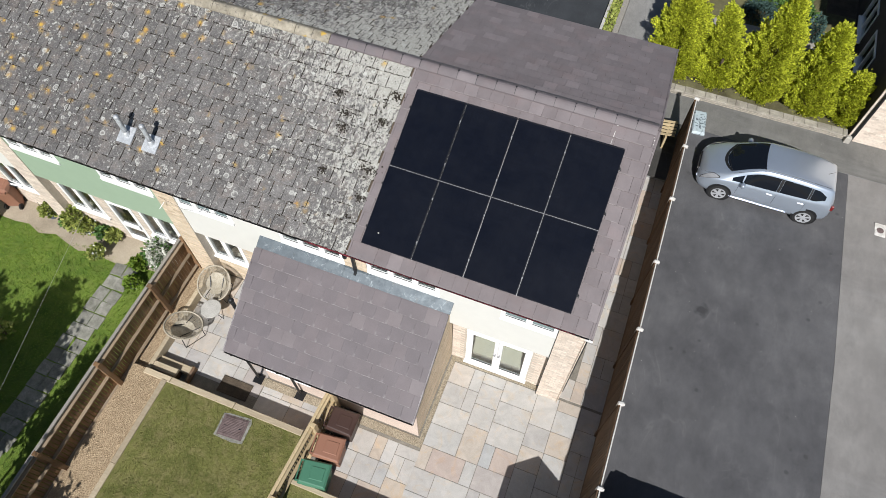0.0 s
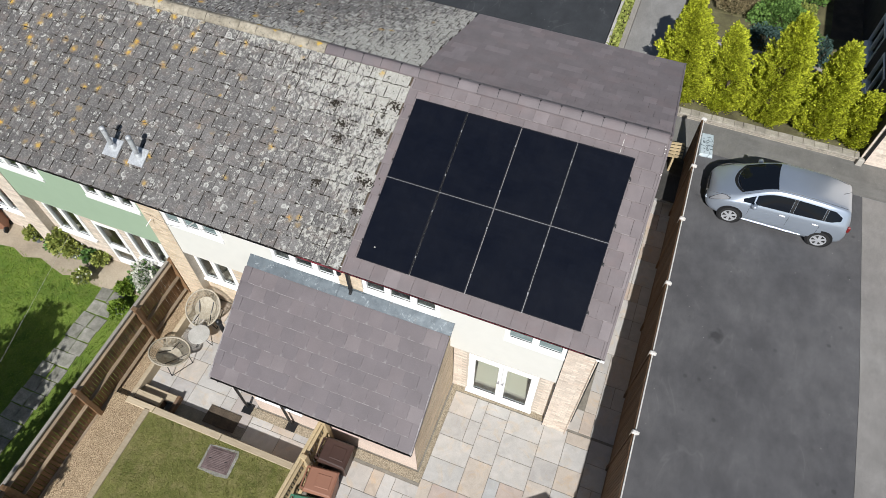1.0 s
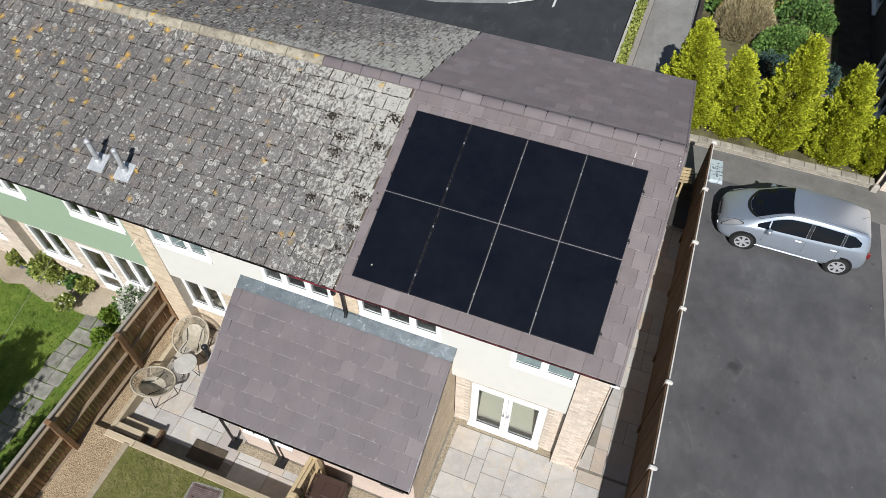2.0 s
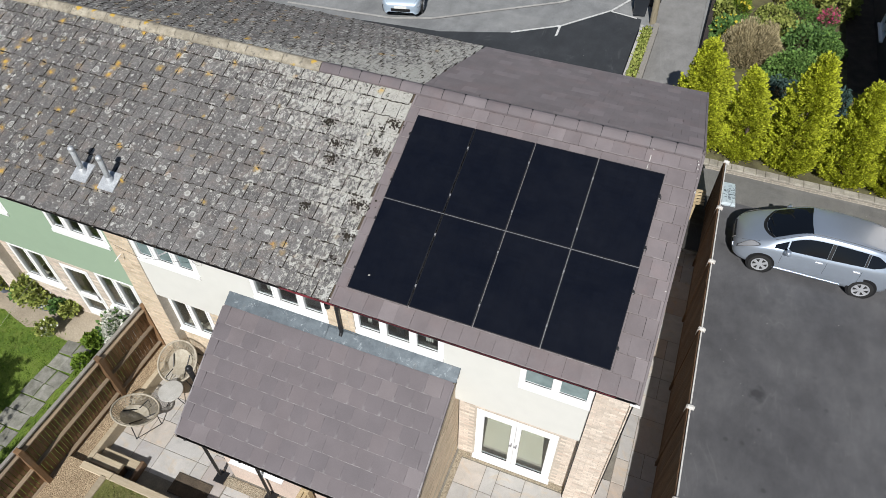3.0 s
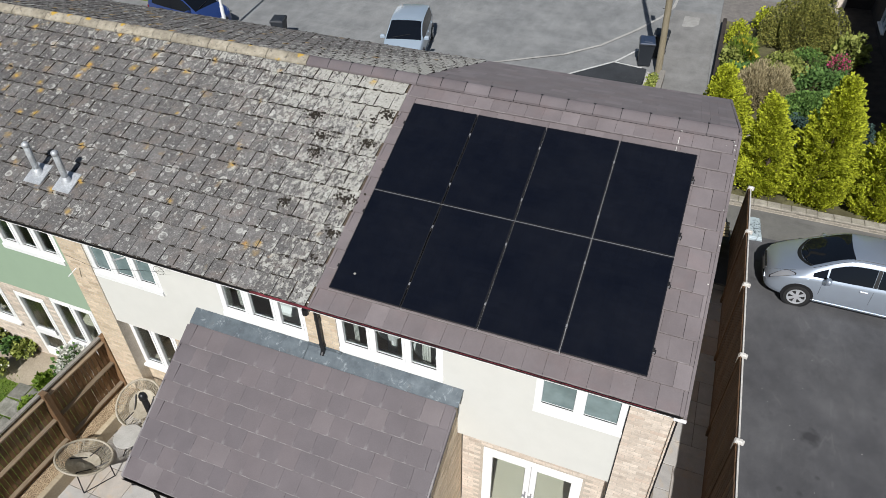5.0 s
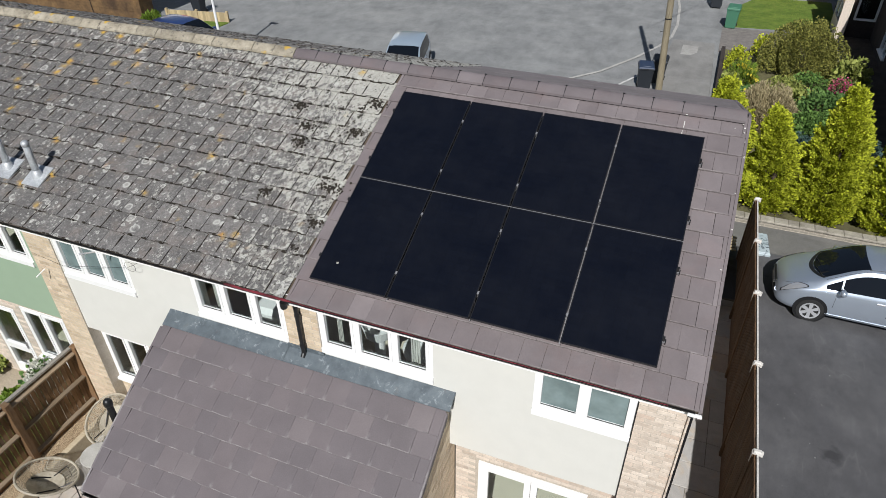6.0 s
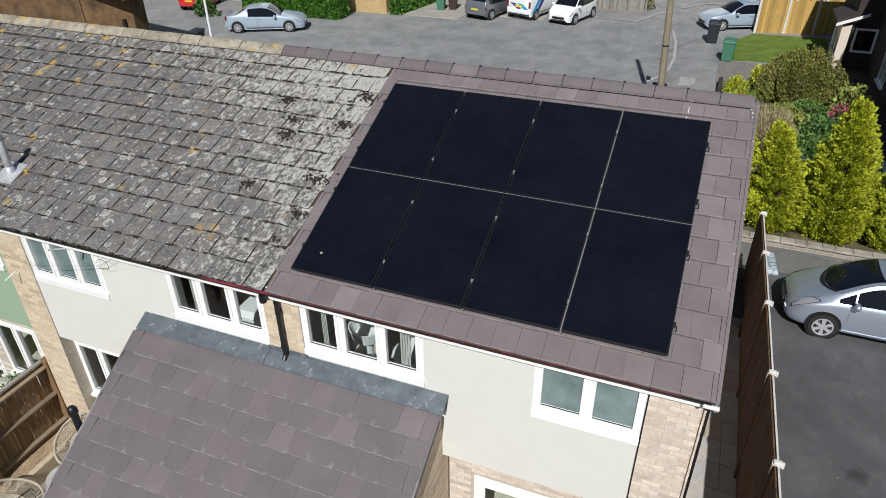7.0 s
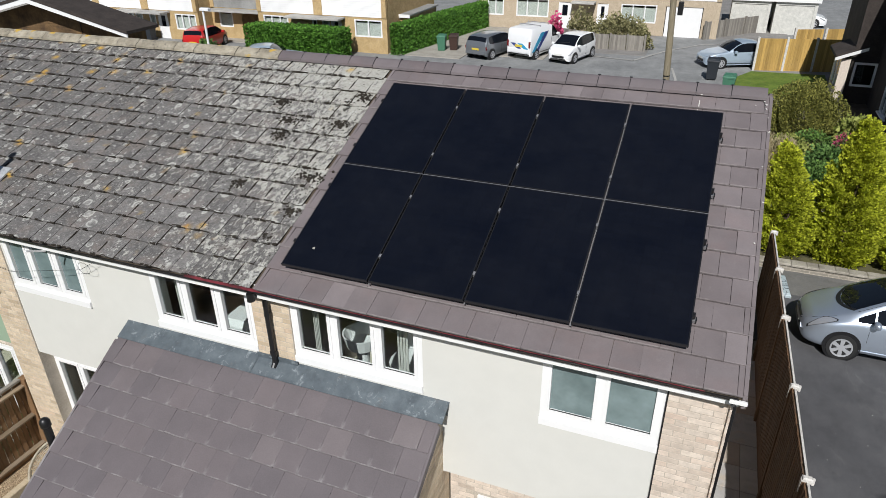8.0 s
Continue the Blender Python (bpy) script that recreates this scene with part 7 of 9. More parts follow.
        loc("tail_light", Geo().slab(-0.05, 0.05, -0.06, 0.06, tz[0] * k, tz[1] * k, 0.02, Matrix.Translation((xr, s * (hw * 0.9 - 0.03), 0))), TAIL_RED, "red tail lamp")
        loc("sill_strip", Geo().slab(-L * 0.24, L * 0.24, -0.008, 0.008, 0.3 * k, 0.322 * k, 0.004, Matrix.Translation((0.02, s * (hw + 0.002), 0))), paint if style == "hatch" else BLACK)
        for f in (0.585,) if style != "van" else (0.42,):
            xx = L / 2 - f * L
            loc("door_gap", Geo().box(xx - 0.005, xx + 0.005, s * hw - 0.004, s * hw + 0.004, 0.32 * k, 0.93 * k), BLACK, "dark door gap")
            loc("door_handle", Geo().slab(xx + 0.06, xx + 0.22, s * (hw + 0.008) - 0.014, s * (hw + 0.008) + 0.014, 0.83 * k, 0.865 * k, 0.008), paint)
        if style != "van":
            xx = L / 2 - (0.80 if style == "hatch" else 0.72) * L
            loc("door_handle", Geo().slab(xx, xx + 0.16, s * (hw + 0.006) - 0.014, s * (hw + 0.006) + 0.014, 0.85 * k, 0.885 * k, 0.008), paint)
    loc("grille", Geo().slab(L / 2 - 0.05, L / 2 + 0.012, -0.4, 0.4, 0.36 * k, 0.5 * k, 0.01), BLACK, "dark front grille")
    loc("front_plate", Geo().box(L / 2 + 0.005, L / 2 + 0.02, -0.26, 0.26, 0.5 * k, 0.61 * k), PLATE, "pale blank number plate")
    loc("rear_plate", Geo().box(-L / 2 - 0.02, -L / 2 + 0.02, -0.26, 0.26, 0.62 * k, 0.73 * k), plate, "blank rear number plate")
    loc("rear_bumper", Geo().slab(-L / 2 - 0.03, -L / 2 + 0.12, -hw * 0.86, hw * 0.86, 0.36 * k, 0.56 * k, 0.03), paint)
    loc("wiper", Geo().tube((L / 2 - nose[0] * L - 0.03, -0.45, 1.06 * k if style != "van" else 0.95 * k), (L / 2 - nose[0] * L - 0.2, 0.25, 1.15 * k if style != "van" else 1.05 * k), 0.012, 0.012, 5), BLACK)
    return t


def rounded_hatchback(at, turn, paint, label, L=3.9, W=1.695):
    """A short-bonneted five-door car: one smooth shell, with glass, pillars and lamps as fitted patches."""
    t = thing("parked_car", at, label, "car")
    t.rotation_euler = turn
    def curve(*pts):
        xs, ys = [p[0] for p in pts], [p[1] for p in pts]
        def f(u):
            k = max(0, min(len(xs) - 2, sum(u > v for v in xs) - 1))
            h = xs[k + 1] - xs[k]
            q = min(1.0, max(0.0, (u - xs[k]) / h))
            d = [(ys[min(i + 1, len(ys) - 1)] - ys[max(i - 1, 0)]) / (xs[min(i + 1, len(xs) - 1)] - xs[max(i - 1, 0)]) * h for i in (k, k + 1)]
            return ys[k] * (1 + 2 * q) * (1 - q) ** 2 + d[0] * q * (1 - q) ** 2 + ys[k + 1] * q * q * (3 - 2 * q) + d[1] * q * q * (q - 1)
        return f
    top = curve((0, 0.56), (0.008, 0.64), (0.03, 0.73), (0.08, 0.83), (0.13, 0.915), (0.175, 0.985), (0.195, 1.015), (0.27, 1.185), (0.35, 1.365), (0.41, 1.465), (0.46, 1.505), (0.55, 1.525), (0.66, 1.52), (0.78, 1.495), (0.87, 1.45), (0.925, 1.405), (0.945, 1.36), (0.965, 1.2), (0.98, 1.03), (0.993, 0.86), (1.0, 0.66))
    belt = curve((0, 0.48), (0.03, 0.6), (0.08, 0.7), (0.14, 0.79), (0.22, 0.875), (0.3, 0.905), (0.5, 0.935), (0.7, 0.97), (0.85, 1.0), (0.93, 1.0), (0.965, 0.95), (1.0, 0.56))
    wide = curve((0, 0.46), (0.008, 0.56), (0.03, 0.68), (0.07, 0.77), (0.12, 0.82), (0.2, 0.845), (0.5, 0.8475), (0.8, 0.838), (0.9, 0.805), (0.96, 0.755), (0.985, 0.71), (1.0, 0.62))
    roofw = curve((0, 0.8), (0.08, 0.8), (0.16, 0.8), (0.225, 0.79), (0.3, 0.765), (0.41, 0.735), (0.55, 0.735), (0.8, 0.73), (0.925, 0.72), (0.965, 0.76), (1.0, 0.82))
    low = curve((0, 0.36), (0.02, 0.24), (0.08, 0.19), (0.2, 0.18), (0.8, 0.18), (0.93, 0.22), (0.98, 0.28), (1.0, 0.36))
    def section(u):
        zt, zb, w, z0 = top(u), belt(u), wide(u), low(u)
        wr = w * roofw(u)
        crown = 0.03 + 0.035 * min(1.0, max(0.0, (zt - zb) / 0.5))
        zr = max(zb + 0.01, zt - crown)
        p = [(0.86 * w, z0), (0.965 * w, z0 + 0.06), (0.995 * w, z0 + 0.16), (w, z0 + 0.5 * (zb - z0)), (0.998 * w, z0 + 0.68 * (zb - z0)), (0.99 * w, zb - 0.07), (0.972 * w, zb - 0.015), (0.955 * w, zb + 0.008)]
        for k in range(1, 6):
            f = k / 6
            p.append((0.955 * w + (wr - 0.955 * w) * (0.85 * f + 0.15 * f * f), zb + 0.008 + (zr - zb - 0.008) * f))
        p += [(wr, zr), (wr - 0.03, zr + crown * 0.38), (wr - 0.075, zr + crown * 0.6), (wr * 0.7, zr + crown * 0.83), (wr * 0.36, zr + crown * 0.96), (0, zt)]
        return p
    def at_x(u):
        return L / 2 - u * L
    def side_y(u, z):
        p = section(u)
        for (ya, za), (yb, zb) in zip(p[2:], p[3:]):
            if za <= z <= zb and zb > za:
                return ya + (yb - ya) * (z - za) / (zb - za)
        return p[-6][0]
    def top_z(u, y):
        p = section(u)
        for (ya, za), (yb, zb) in zip(p[::-1], p[-2::-1]):
            if ya <= abs(y) <= yb and yb > ya:
                return za + (zb - za) * (abs(y) - ya) / (yb - ya)
        return p[-7][1]
    def loc(nm, g, mat, lab="", smooth=False, par=None):
        ob = new(nm, g.mesh(nm, mat, smooth=smooth))
        ob.parent = par or t
        return tagged(ob, lab)
    us = [0, 0.004, 0.008, 0.015, 0.03, 0.05, 0.075, 0.105, 0.14, 0.175, 0.205, 0.225, 0.25, 0.275] + [0.3 + 0.025 * k for k in range(25)] + [0.915, 0.93, 0.945, 0.955, 0.965, 0.975, 0.985, 0.993, 1.0]
    g = Geo()
    rows = []
    for u in us:
        p = section(u)
        ring = [(at_x(u), a, b) for a, b in p] + [(at_x(u), -a, b) for a, b in p[-2::-1]]
        rows.append((len(g.v), len(ring)))
        g.v += ring
    n = rows[0][1]
    for (a, _), (b, _) in zip(rows, rows[1:]):
        for j in range(n - 1):
            g.f.append((a + j, a + j + 1, b + j + 1, b + j))
            g.mi.append(0)
        g.f.append((a + n - 1, a, b, b + n - 1))
        g.mi.append(0)
    g.f += [tuple(range(rows[0][0] + n - 1, rows[0][0] - 1, -1)), tuple(range(rows[-1][0], rows[-1][0] + n))]
    g.mi += [0, 0]
    loc("body", g, paint, "smooth silver body shell", True)
    def side_patch(nm, mat, u0, u1, lo, hi, lab="", out=0.004, steps=14, high=5):
        for s in (-1, 1):
            q = Geo()
            for i in range(steps + 1):
                u = u0 + (u1 - u0) * i / steps
                for k in range(high + 1):
                    z = lo(u) + (max(hi(u), lo(u) + 0.002) - lo(u)) * k / high
                    q.v.append((at_x(u), s * (side_y(u, z) + out), z))
            for i in range(steps):
                for k in range(high):
                    a = i * (high + 1) + k
                    f = (a, a + 1, a + high + 2, a + high + 1)
                    q.f.append(f if s > 0 else f[::-1])
                    q.mi.append(0)
            loc(nm, q, mat, lab, True)
    def sill_line(u):
        return belt(u) + 0.03
    def head_line(u):
        return min(top(u) - 0.135, 0.97 + (u - 0.235) * 2.75)
    side_patch("quarter_light", CAR_GLASS, 0.245, 0.318, sill_line, head_line, "small dark front quarter glass")
    side_patch("side_window", CAR_GLASS, 0.328, 0.565, sill_line, head_line, "dark tinted glass")
    side_patch("door_pillar", BLACK, 0.567, 0.588, sill_line, head_line, "black door pillar", 0.005, 3)
    side_patch("side_window", CAR_GLASS, 0.59, 0.785, sill_line, head_line, "dark tinted glass")
    side_patch("door_pillar", BLACK, 0.787, 0.801, sill_line, head_line, "black door pillar", 0.005, 3)
    side_patch("side_window", CAR_GLASS, 0.803, 0.905, lambda u: sill_line(u) + 1.1 * max(0.0, u - 0.845), lambda u: head_line(u) - 1.6 * max(0.0, u - 0.85), "dark tinted rear quarter glass")
    def top_patch(nm, mat, u0, u1, half, lab="", out=0.004, steps=12, across=12):
        q = Geo()
        for i in range(steps + 1):
            for k in range(across + 1):
                c = -1 + 2 * k / across
                u = u0(c) + (u1(c) - u0(c)) * i / steps
                y = c * half(u)
                q.v.append((at_x(u), y, top_z(u, y) + out))
        for i in range(steps):
            for k in range(across):
                a = i * (across + 1) + k
                q.f.append((a, a + across + 1, a + across + 2, a + 1))
                q.mi.append(0)
        return loc(nm, q, mat, lab, True)
    def glass_half(u):
        return wide(u) * roofw(u) - 0.012
    top_patch("windscreen", CAR_GLASS, lambda c: 0.182 + 0.075 * c * c, lambda c: 0.43 + 0.012 * c * c, glass_half, "large dark raked windscreen")
    top_patch("scuttle", BLACK, lambda c: 0.16 + 0.08 * c * c, lambda c: 0.181 + 0.075 * c * c, glass_half, "black scuttle panel", 0.005, 2)
    top_patch("rear_window", CAR_GLASS, lambda c: 0.948 + 0.002 * c * c, lambda c: 0.975 - 0.002 * c * c, lambda u: glass_half(u) - 0.02, "dark rear window", 0.006, 5)
    for s in (-1, 1):
        # roof channels, lamps, mirrors, handles and rubbing lines
        loc("roof_strip", Geo().pipe([Vector((at_x(u), s * (wide(u) * roofw(u) - 0.075), top_z(u, wide(u) * roofw(u) - 0.075) + 0.002)) for u in (0.43, 0.5, 0.6, 0.7, 0.8, 0.88, 0.915)], 0.007, 5), BLACK, "dark roof channel")
        for nm, mat, u0, u1, grow, out, lab in (("headlight_bezel", BLACK, 0.024, 0.158, 0.28, 0.003, "dark headlamp surround"), ("headlight", LAMP_GLASS, 0.03, 0.152, 0.0, 0.007, "clear swept-back headlamp")):
            q = Geo()
            for i in range(9):
                u = u0 + (u1 - u0) * i / 8
                p = section(u)
                for k in range(4):
                    j = 5.6 + 3.4 * i / 8 - grow + (0.5 + 2 * grow + 5.6 * math.sin(math.pi * (i + 0.4) / 8.8)) * k / 3
                    q0, q1, f = p[int(j)], p[int(j) + 1], j - int(j)
                    q.v.append((at_x(u) + out, s * (q0[0] + (q1[0] - q0[0]) * f + out), q0[1] + (q1[1] - q0[1]) * f + out))
            for i in range(8):
                for k in range(3):
                    a = i * 4 + k
                    f = (a, a + 1, a + 5, a + 4)
                    q.f.append(f if s > 0 else f[::-1])
                    q.mi.append(0)
            loc(nm, q, mat, lab, True)
        seam = [(0.018, 14), (0.05, 14), (0.1, 13.8), (0.15, 13.5)]
        pts = []
        for u, j in seam:
            p = section(u)
            q0, q1, f = p[int(j)], p[min(int(j) + 1, len(p) - 1)], j - int(j)
            pts.append(Vector((at_x(u), s * (q0[0] + (q1[0] - q0[0]) * f), q0[1] + (q1[1] - q0[1]) * f + 0.001)))
        loc("bonnet_seam", Geo().pipe(pts, 0.0035, 4), BLACK, "dark bonnet shut line")
        mx = at_x(0.325)
        mir = Geo().lathe([(0.03, -0.085), (0.075, -0.06), (0.088, 0.0), (0.075, 0.06), (0.03, 0.085)], 14, Matrix.Translation((mx, s * (W / 2 + 0.1), 0.99)) @ Matrix.Rotation(radians(90), 4, "X") @ Matrix.Diagonal((0.85, 0.9, 1.15, 1.0)))
        loc("mirror", mir, paint, "", True)
        loc("mirror_foot", Geo().box(mx - 0.03, mx + 0.03, min(s * (W / 2 - 0.06), s * (W / 2 + 0.04)), max(s * (W / 2 - 0.06), s * (W / 2 + 0.04)), 0.945, 0.965), BLACK)
        q = Geo().slab(-0.05, 0.03, -0.035, 0.035, 0.76, 0.95, 0.02, Matrix.Translation((at_x(0.98), s * 0.69, 0)))
        loc("tail_light", q, TAIL_RED, "red tail lamp")
        for u in (0.53, 0.76):
            yy = side_y(u, 0.83)
            loc("door_handle", Geo().slab(at_x(u) - 0.085, at_x(u) + 0.085, s * (yy + 0.008) - 0.016, s * (yy + 0.008) + 0.016, 0.82, 0.85, 0.01), RIM, "bright door handle")
        for u in (0.305, 0.577, 0.79):
            loc("door_gap", Geo().pipe([Vector((at_x(u), s * (side_y(u, z) + 0.001), z)) for z in (0.3, 0.5, 0.7, 0.88)], 0.004, 4), BLACK, "dark door gap")
        loc("sill_trim", Geo().slab(-0.84, 0.84, -0.01, 0.01, 0.29, 0.308, 0.005, Matrix.Translation((0.02, s * (W / 2 - 0.008), 0))), paint, "thin sill crease")
        for u in (0.2, 0.841):
            x, wheel = at_x(u), 0.3
            yw = wide(u)
            loc("wheel_arch", Geo().tube((x, s * (yw - 0.2), wheel + 0.02), (x, s * (yw + 0.004), wheel + 0.02), wheel + 0.06, wheel + 0.055, 30), BLACK, "dark wheel arch")
            ty = loc("tyre", Geo().lathe([(wheel * 0.68, -0.09), (wheel * 0.95, -0.09), (wheel, -0.06), (wheel, 0.06), (wheel * 0.95, 0.09), (wheel * 0.68, 0.09)], 30, Matrix.Translation((x, s * (yw - 0.07), wheel)) @ Matrix.Rotation(radians(90), 4, "X")), TYRE)
            rim = Geo().lathe([(wheel * 0.71, 0.0), (wheel * 0.71, 0.03), (wheel * 0.62, 0.028), (wheel * 0.58, 0.0)], 24, Matrix.Translation((x, s * (yw + 0.005), wheel)) @ Matrix.Rotation(radians(-90 * s), 4, "X"))
            for q in range(6):
                m = Matrix.Translation((x, s * (yw + 0.016), wheel)) @ Matrix.Rotation(math.tau * q / 6, 4, "Y")
                rim.prism([m @ Vector(v) for v in ((-0.028, -0.012, 0.03), (0.028, -0.012, 0.03), (0.045, -0.012, wheel * 0.64), (-0.045, -0.012, wheel * 0.64))], (0, 0.022, 0))
            rim.tube((x, s * yw, wheel), (x, s * (yw + 0.03), wheel), 0.06, 0.05, 12)
            loc("rim", rim, RIM, "six-spoke alloy wheel rim", False, ty)
            loc("brake_disc", Geo().tube((x, s * (yw - 0.03), wheel), (x, s * (yw - 0.004), wheel), wheel * 0.66, wheel * 0.66, 20), DARK_METAL, "", False, ty)
    loc("grille", Geo().slab(at_x(0.02), at_x(0.0) + 0.01, -0.36, 0.36, 0.585, 0.625, 0.01), BLACK, "dark front grille")
    loc("lower_grille", Geo().slab(at_x(0.03), at_x(0.0) + 0.012, -0.42, 0.42, 0.36, 0.44, 0.01), BLACK, "dark lower grille")
    loc("front_plate", Geo().box(at_x(0.0) - 0.02, at_x(0.0) + 0.016, -0.26, 0.26, 0.47, 0.57), PLATE, "pale blank number plate")
    loc("rear_plate", Geo().box(at_x(1.0) - 0.02, at_x(1.0) + 0.02, -0.26, 0.26, 0.52, 0.63), PLATE_Y, "blank rear number plate")
    for s in (-0.38, 0.1):
        loc("wiper", Geo().pipe([Vector((at_x(u), s + 0.42 * k, top_z(u, s + 0.42 * k) + 0.018)) for k, u in ((0.0, 0.195), (0.5, 0.208), (1.0, 0.218))], 0.008, 5), BLACK)
    loc("aerial", Geo().tube((at_x(0.88), 0, top(0.88)), (at_x(0.915), 0, top(0.88) + 0.14), 0.006, 0.003, 6), BLACK)
    dash = Geo().prism([(at_x(0.25), -0.45, 1.0), (at_x(0.25), 0.45, 1.0), (at_x(0.3), 0.5, 1.0), (at_x(0.3), -0.5, 1.0)], (0, 0, 0.02))
    loc("dashboard", dash, BLACK)
    return t


rounded_hatchback((9.0, 8.64, drive_z(8.64) + 0.005), (0.05, 0, math.pi), SILVER, "silver five-door hatchback parked on the dark driveway")
STREET_CARS = "cars parked in the street"
vehicle("parked_car", (-7.4, 19.2, STREET), radians(-76), BLUE_SILVER, "ice-blue silver hatchback facing the houses", 3.95, 1.68, 1.5, group=STREET_CARS)
vehicle("parked_car", (-18.25, 18.5, STREET), radians(-6), BLUE, "deep blue hatchback beside the white lamp post", 3.8, 1.65, 1.46, group=STREET_CARS)
vehicle("parked_car", (-20.5, 28.4, STREET), radians(25), BLUE_SILVER, "pale silver coupe saloon parked along the kerb", 4.6, 1.78, 1.42, "saloon", group=STREET_CARS)
vehicle("parked_car", (-8.95, 36.5, STREET), radians(74), GREY_PAINT, "grey hatchback seen from behind with a yellow plate", 4.1, 1.7, 1.48, "hatch", PLATE_Y, STREET_CARS)
van = vehicle("parked_van", (-6.4, 37.5, STREET), radians(74), WHITE, "small white van with blue and teal stripes", 4.3, 1.8, 1.9, "van", PLATE_Y, STREET_CARS, "van")
def van_stripes():
    for k, (a, b, mat) in enumerate(((0.0, 0.22, TEAL), (0.3, 0.14, NAVY_VINYL))):
        g = Geo()
        x0 = -2.0 + a * 1.6
        g.prism([(x0, -0.908, 0.5), (x0 + 0.3, -0.908, 0.5), (x0 + 1.3 + b, -0.9, 1.55), (x0 + 1.0, -0.9, 1.55)], (0, 0.01, 0))
        ob = new("stripe", g.mesh("stripe", mat))
        ob.parent = van
        tagged(ob, "diagonal coloured stripe")
        g = Geo().prism([(-2.175, -0.8 + 0.5 * k, 0.62), (-2.175, -0.5 + 0.5 * k, 0.62), (-2.16, 0.1 + 0.5 * k, 1.0), (-2.16, -0.25 + 0.5 * k, 1.0)], (0.01, 0, 0))
        ob = new("stripe", g.mesh("stripe", mat))
        ob.parent = van
    for sx in (-0.9, 0.1):
        ob = new("roof_bar", Geo().slab(sx, sx + 0.06, -0.75, 0.75, 1.93, 1.97, 0.01).box(sx, sx + 0.06, -0.75, -0.7, 1.86, 1.93).box(sx, sx + 0.06, 0.7, 0.75, 1.86, 1.93).mesh("roof_bar", ALU))
        ob.parent = van
van_stripes()
vehicle("parked_car", (-3.9, 36.7, STREET), radians(-106), WHITE, "small white hatchback facing the road", 3.6, 1.6, 1.55, "hatch", group=STREET_CARS)
vehicle("parked_car", (5.7, 38.2, STREET), radians(205), BLUE_SILVER, "silver-blue saloon beside the golden fence", 4.5, 1.76, 1.46, "saloon", group=STREET_CARS)
vehicle("parked_car", (-28.35, 32.3, STREET), radians(102), RED, "small red car on a far forecourt", 3.7, 1.62, 1.48, "hatch", PLATE_Y, STREET_CARS)
vehicle("parked_car", (9.6, 53.6, STREET), radians(0), WHITE, "pale car parked on the far yard", 4.4, 1.76, 1.46, "saloon", group=STREET_CARS)

# ---- low wall, conifers and the front garden ----
def low_wall():
    w = thing("garden_wall", (9.0, 11.95, 0.2), "low weathered grey brick garden wall with a flat coping", "wall")
    r = random.Random(3)
    x = 5.5
    part("core", Geo().box(5.5, 11.45, 11.88, 12.06, 0.0, 0.4), MORTAR, w)
    brick_face(w, (5.5, 11.88, 0.17), (1, 0, 0), (0, -1, 0), 5.95, 0.23, BRICK_GREY, True, 12)
    while x < 11.4:
        L = r.uniform(0.2, 0.46)
        part("coping", Geo().slab(x, min(x + L, 11.46) - 0.005, 11.83 + r.uniform(-0.008, 0.008), 12.12 + r.uniform(-0.015, 0.015), 0.4, 0.455 + r.uniform(-0.008, 0.006), 0.014), COPING, w)
        x += L
    part("end_pier", Geo().slab(11.42, 11.6, 11.72, 11.86, 0.1, 0.5, 0.03), CONCRETE, w, "pale end post of the wall")


low_wall()
g = Geo()
g.box(5.25, 11.4, 12.07, 17.9, -0.1, 0.30)
g.box(5.1, 10.4, 17.9, 27.0, -0.3, 0.06)
setting("ground_front_bed", g, BED, "dark planted front garden soil", "garden bed")
g = Geo()
g.prism([(5.6, 15.2, 0.29), (10.8, 15.0, 0.29), (11.0, 16.0, 0.29), (8.6, 16.2, 0.29), (5.6, 16.1, 0.29)], (0, 0, 0.025))
setting("pavement_garden_path", g, CONCRETE, "bare pale path between the beds", "path")
# soil colour replaces paving here to paint in the house's shade
g = Geo()
g.box(10.4, 11.5, 12.0, 36.0, -0.3, 0.08)
setting("pavement_side", g, SOIL, "ground beside the house, darkened to stand for its shade", "bare earth")
g = Geo()
for k in range(26):
    g.slab(5.05, 5.22, 12.2 + k * 0.56, 12.2 + k * 0.56 + 0.55, -0.3, drive_z(12.2 + k * 0.56) + 0.36, 0.012)
edge = thing("path_wall", (5.13, 19.0, -0.1), "low dark brick wall along the footpath", "wall")
part("wall", g, BRICK_DARK, edge, kind="stuff")
CON = "golden conifers along the low wall"
for x, y, rad, h, sd, tip in ((5.5, 12.98, 0.92, 3.75, 61, -0.35), (6.95, 12.85, 0.68, 3.15, 62, -0.4), (8.35, 12.9, 0.9, 3.95, 63, -0.1), (10.0, 12.85, 0.8, 3.4, 64, -0.22), (11.15, 12.7, 0.56, 2.0, 65, -0.1)):
    conifer(x, y, 0.3, rad, h, sd, CON, (tip, 0.0))
shrub(6.85, 19.1, 0.1, 1.05, 0.85, 1.3, STRAW, 71, "dry straw-coloured twiggy shrub in the front garden", 20000, 0.15, flat=0.45, slim=0.08, up=1.1)
shrub(8.45, 18.1, 0.1, 1.05, 1.0, 1.0, LEAFY, 72, "leafy green shrub in the front garden", 6500, 0.085)
shrub(6.0, 22.9, 0.06, 0.55, 0.8, 0.75, BLADE_LUSH, 301, "clump of strappy green leaves in the border", 1500, 0.24, up=0.9, slim=0.08, flower=YELLOW, flowers=90)
shrub(6.6, 21.4, 0.06, 0.6, 0.5, 0.5, LEAFY, 302, "low leafy border plant", 1300, 0.07)
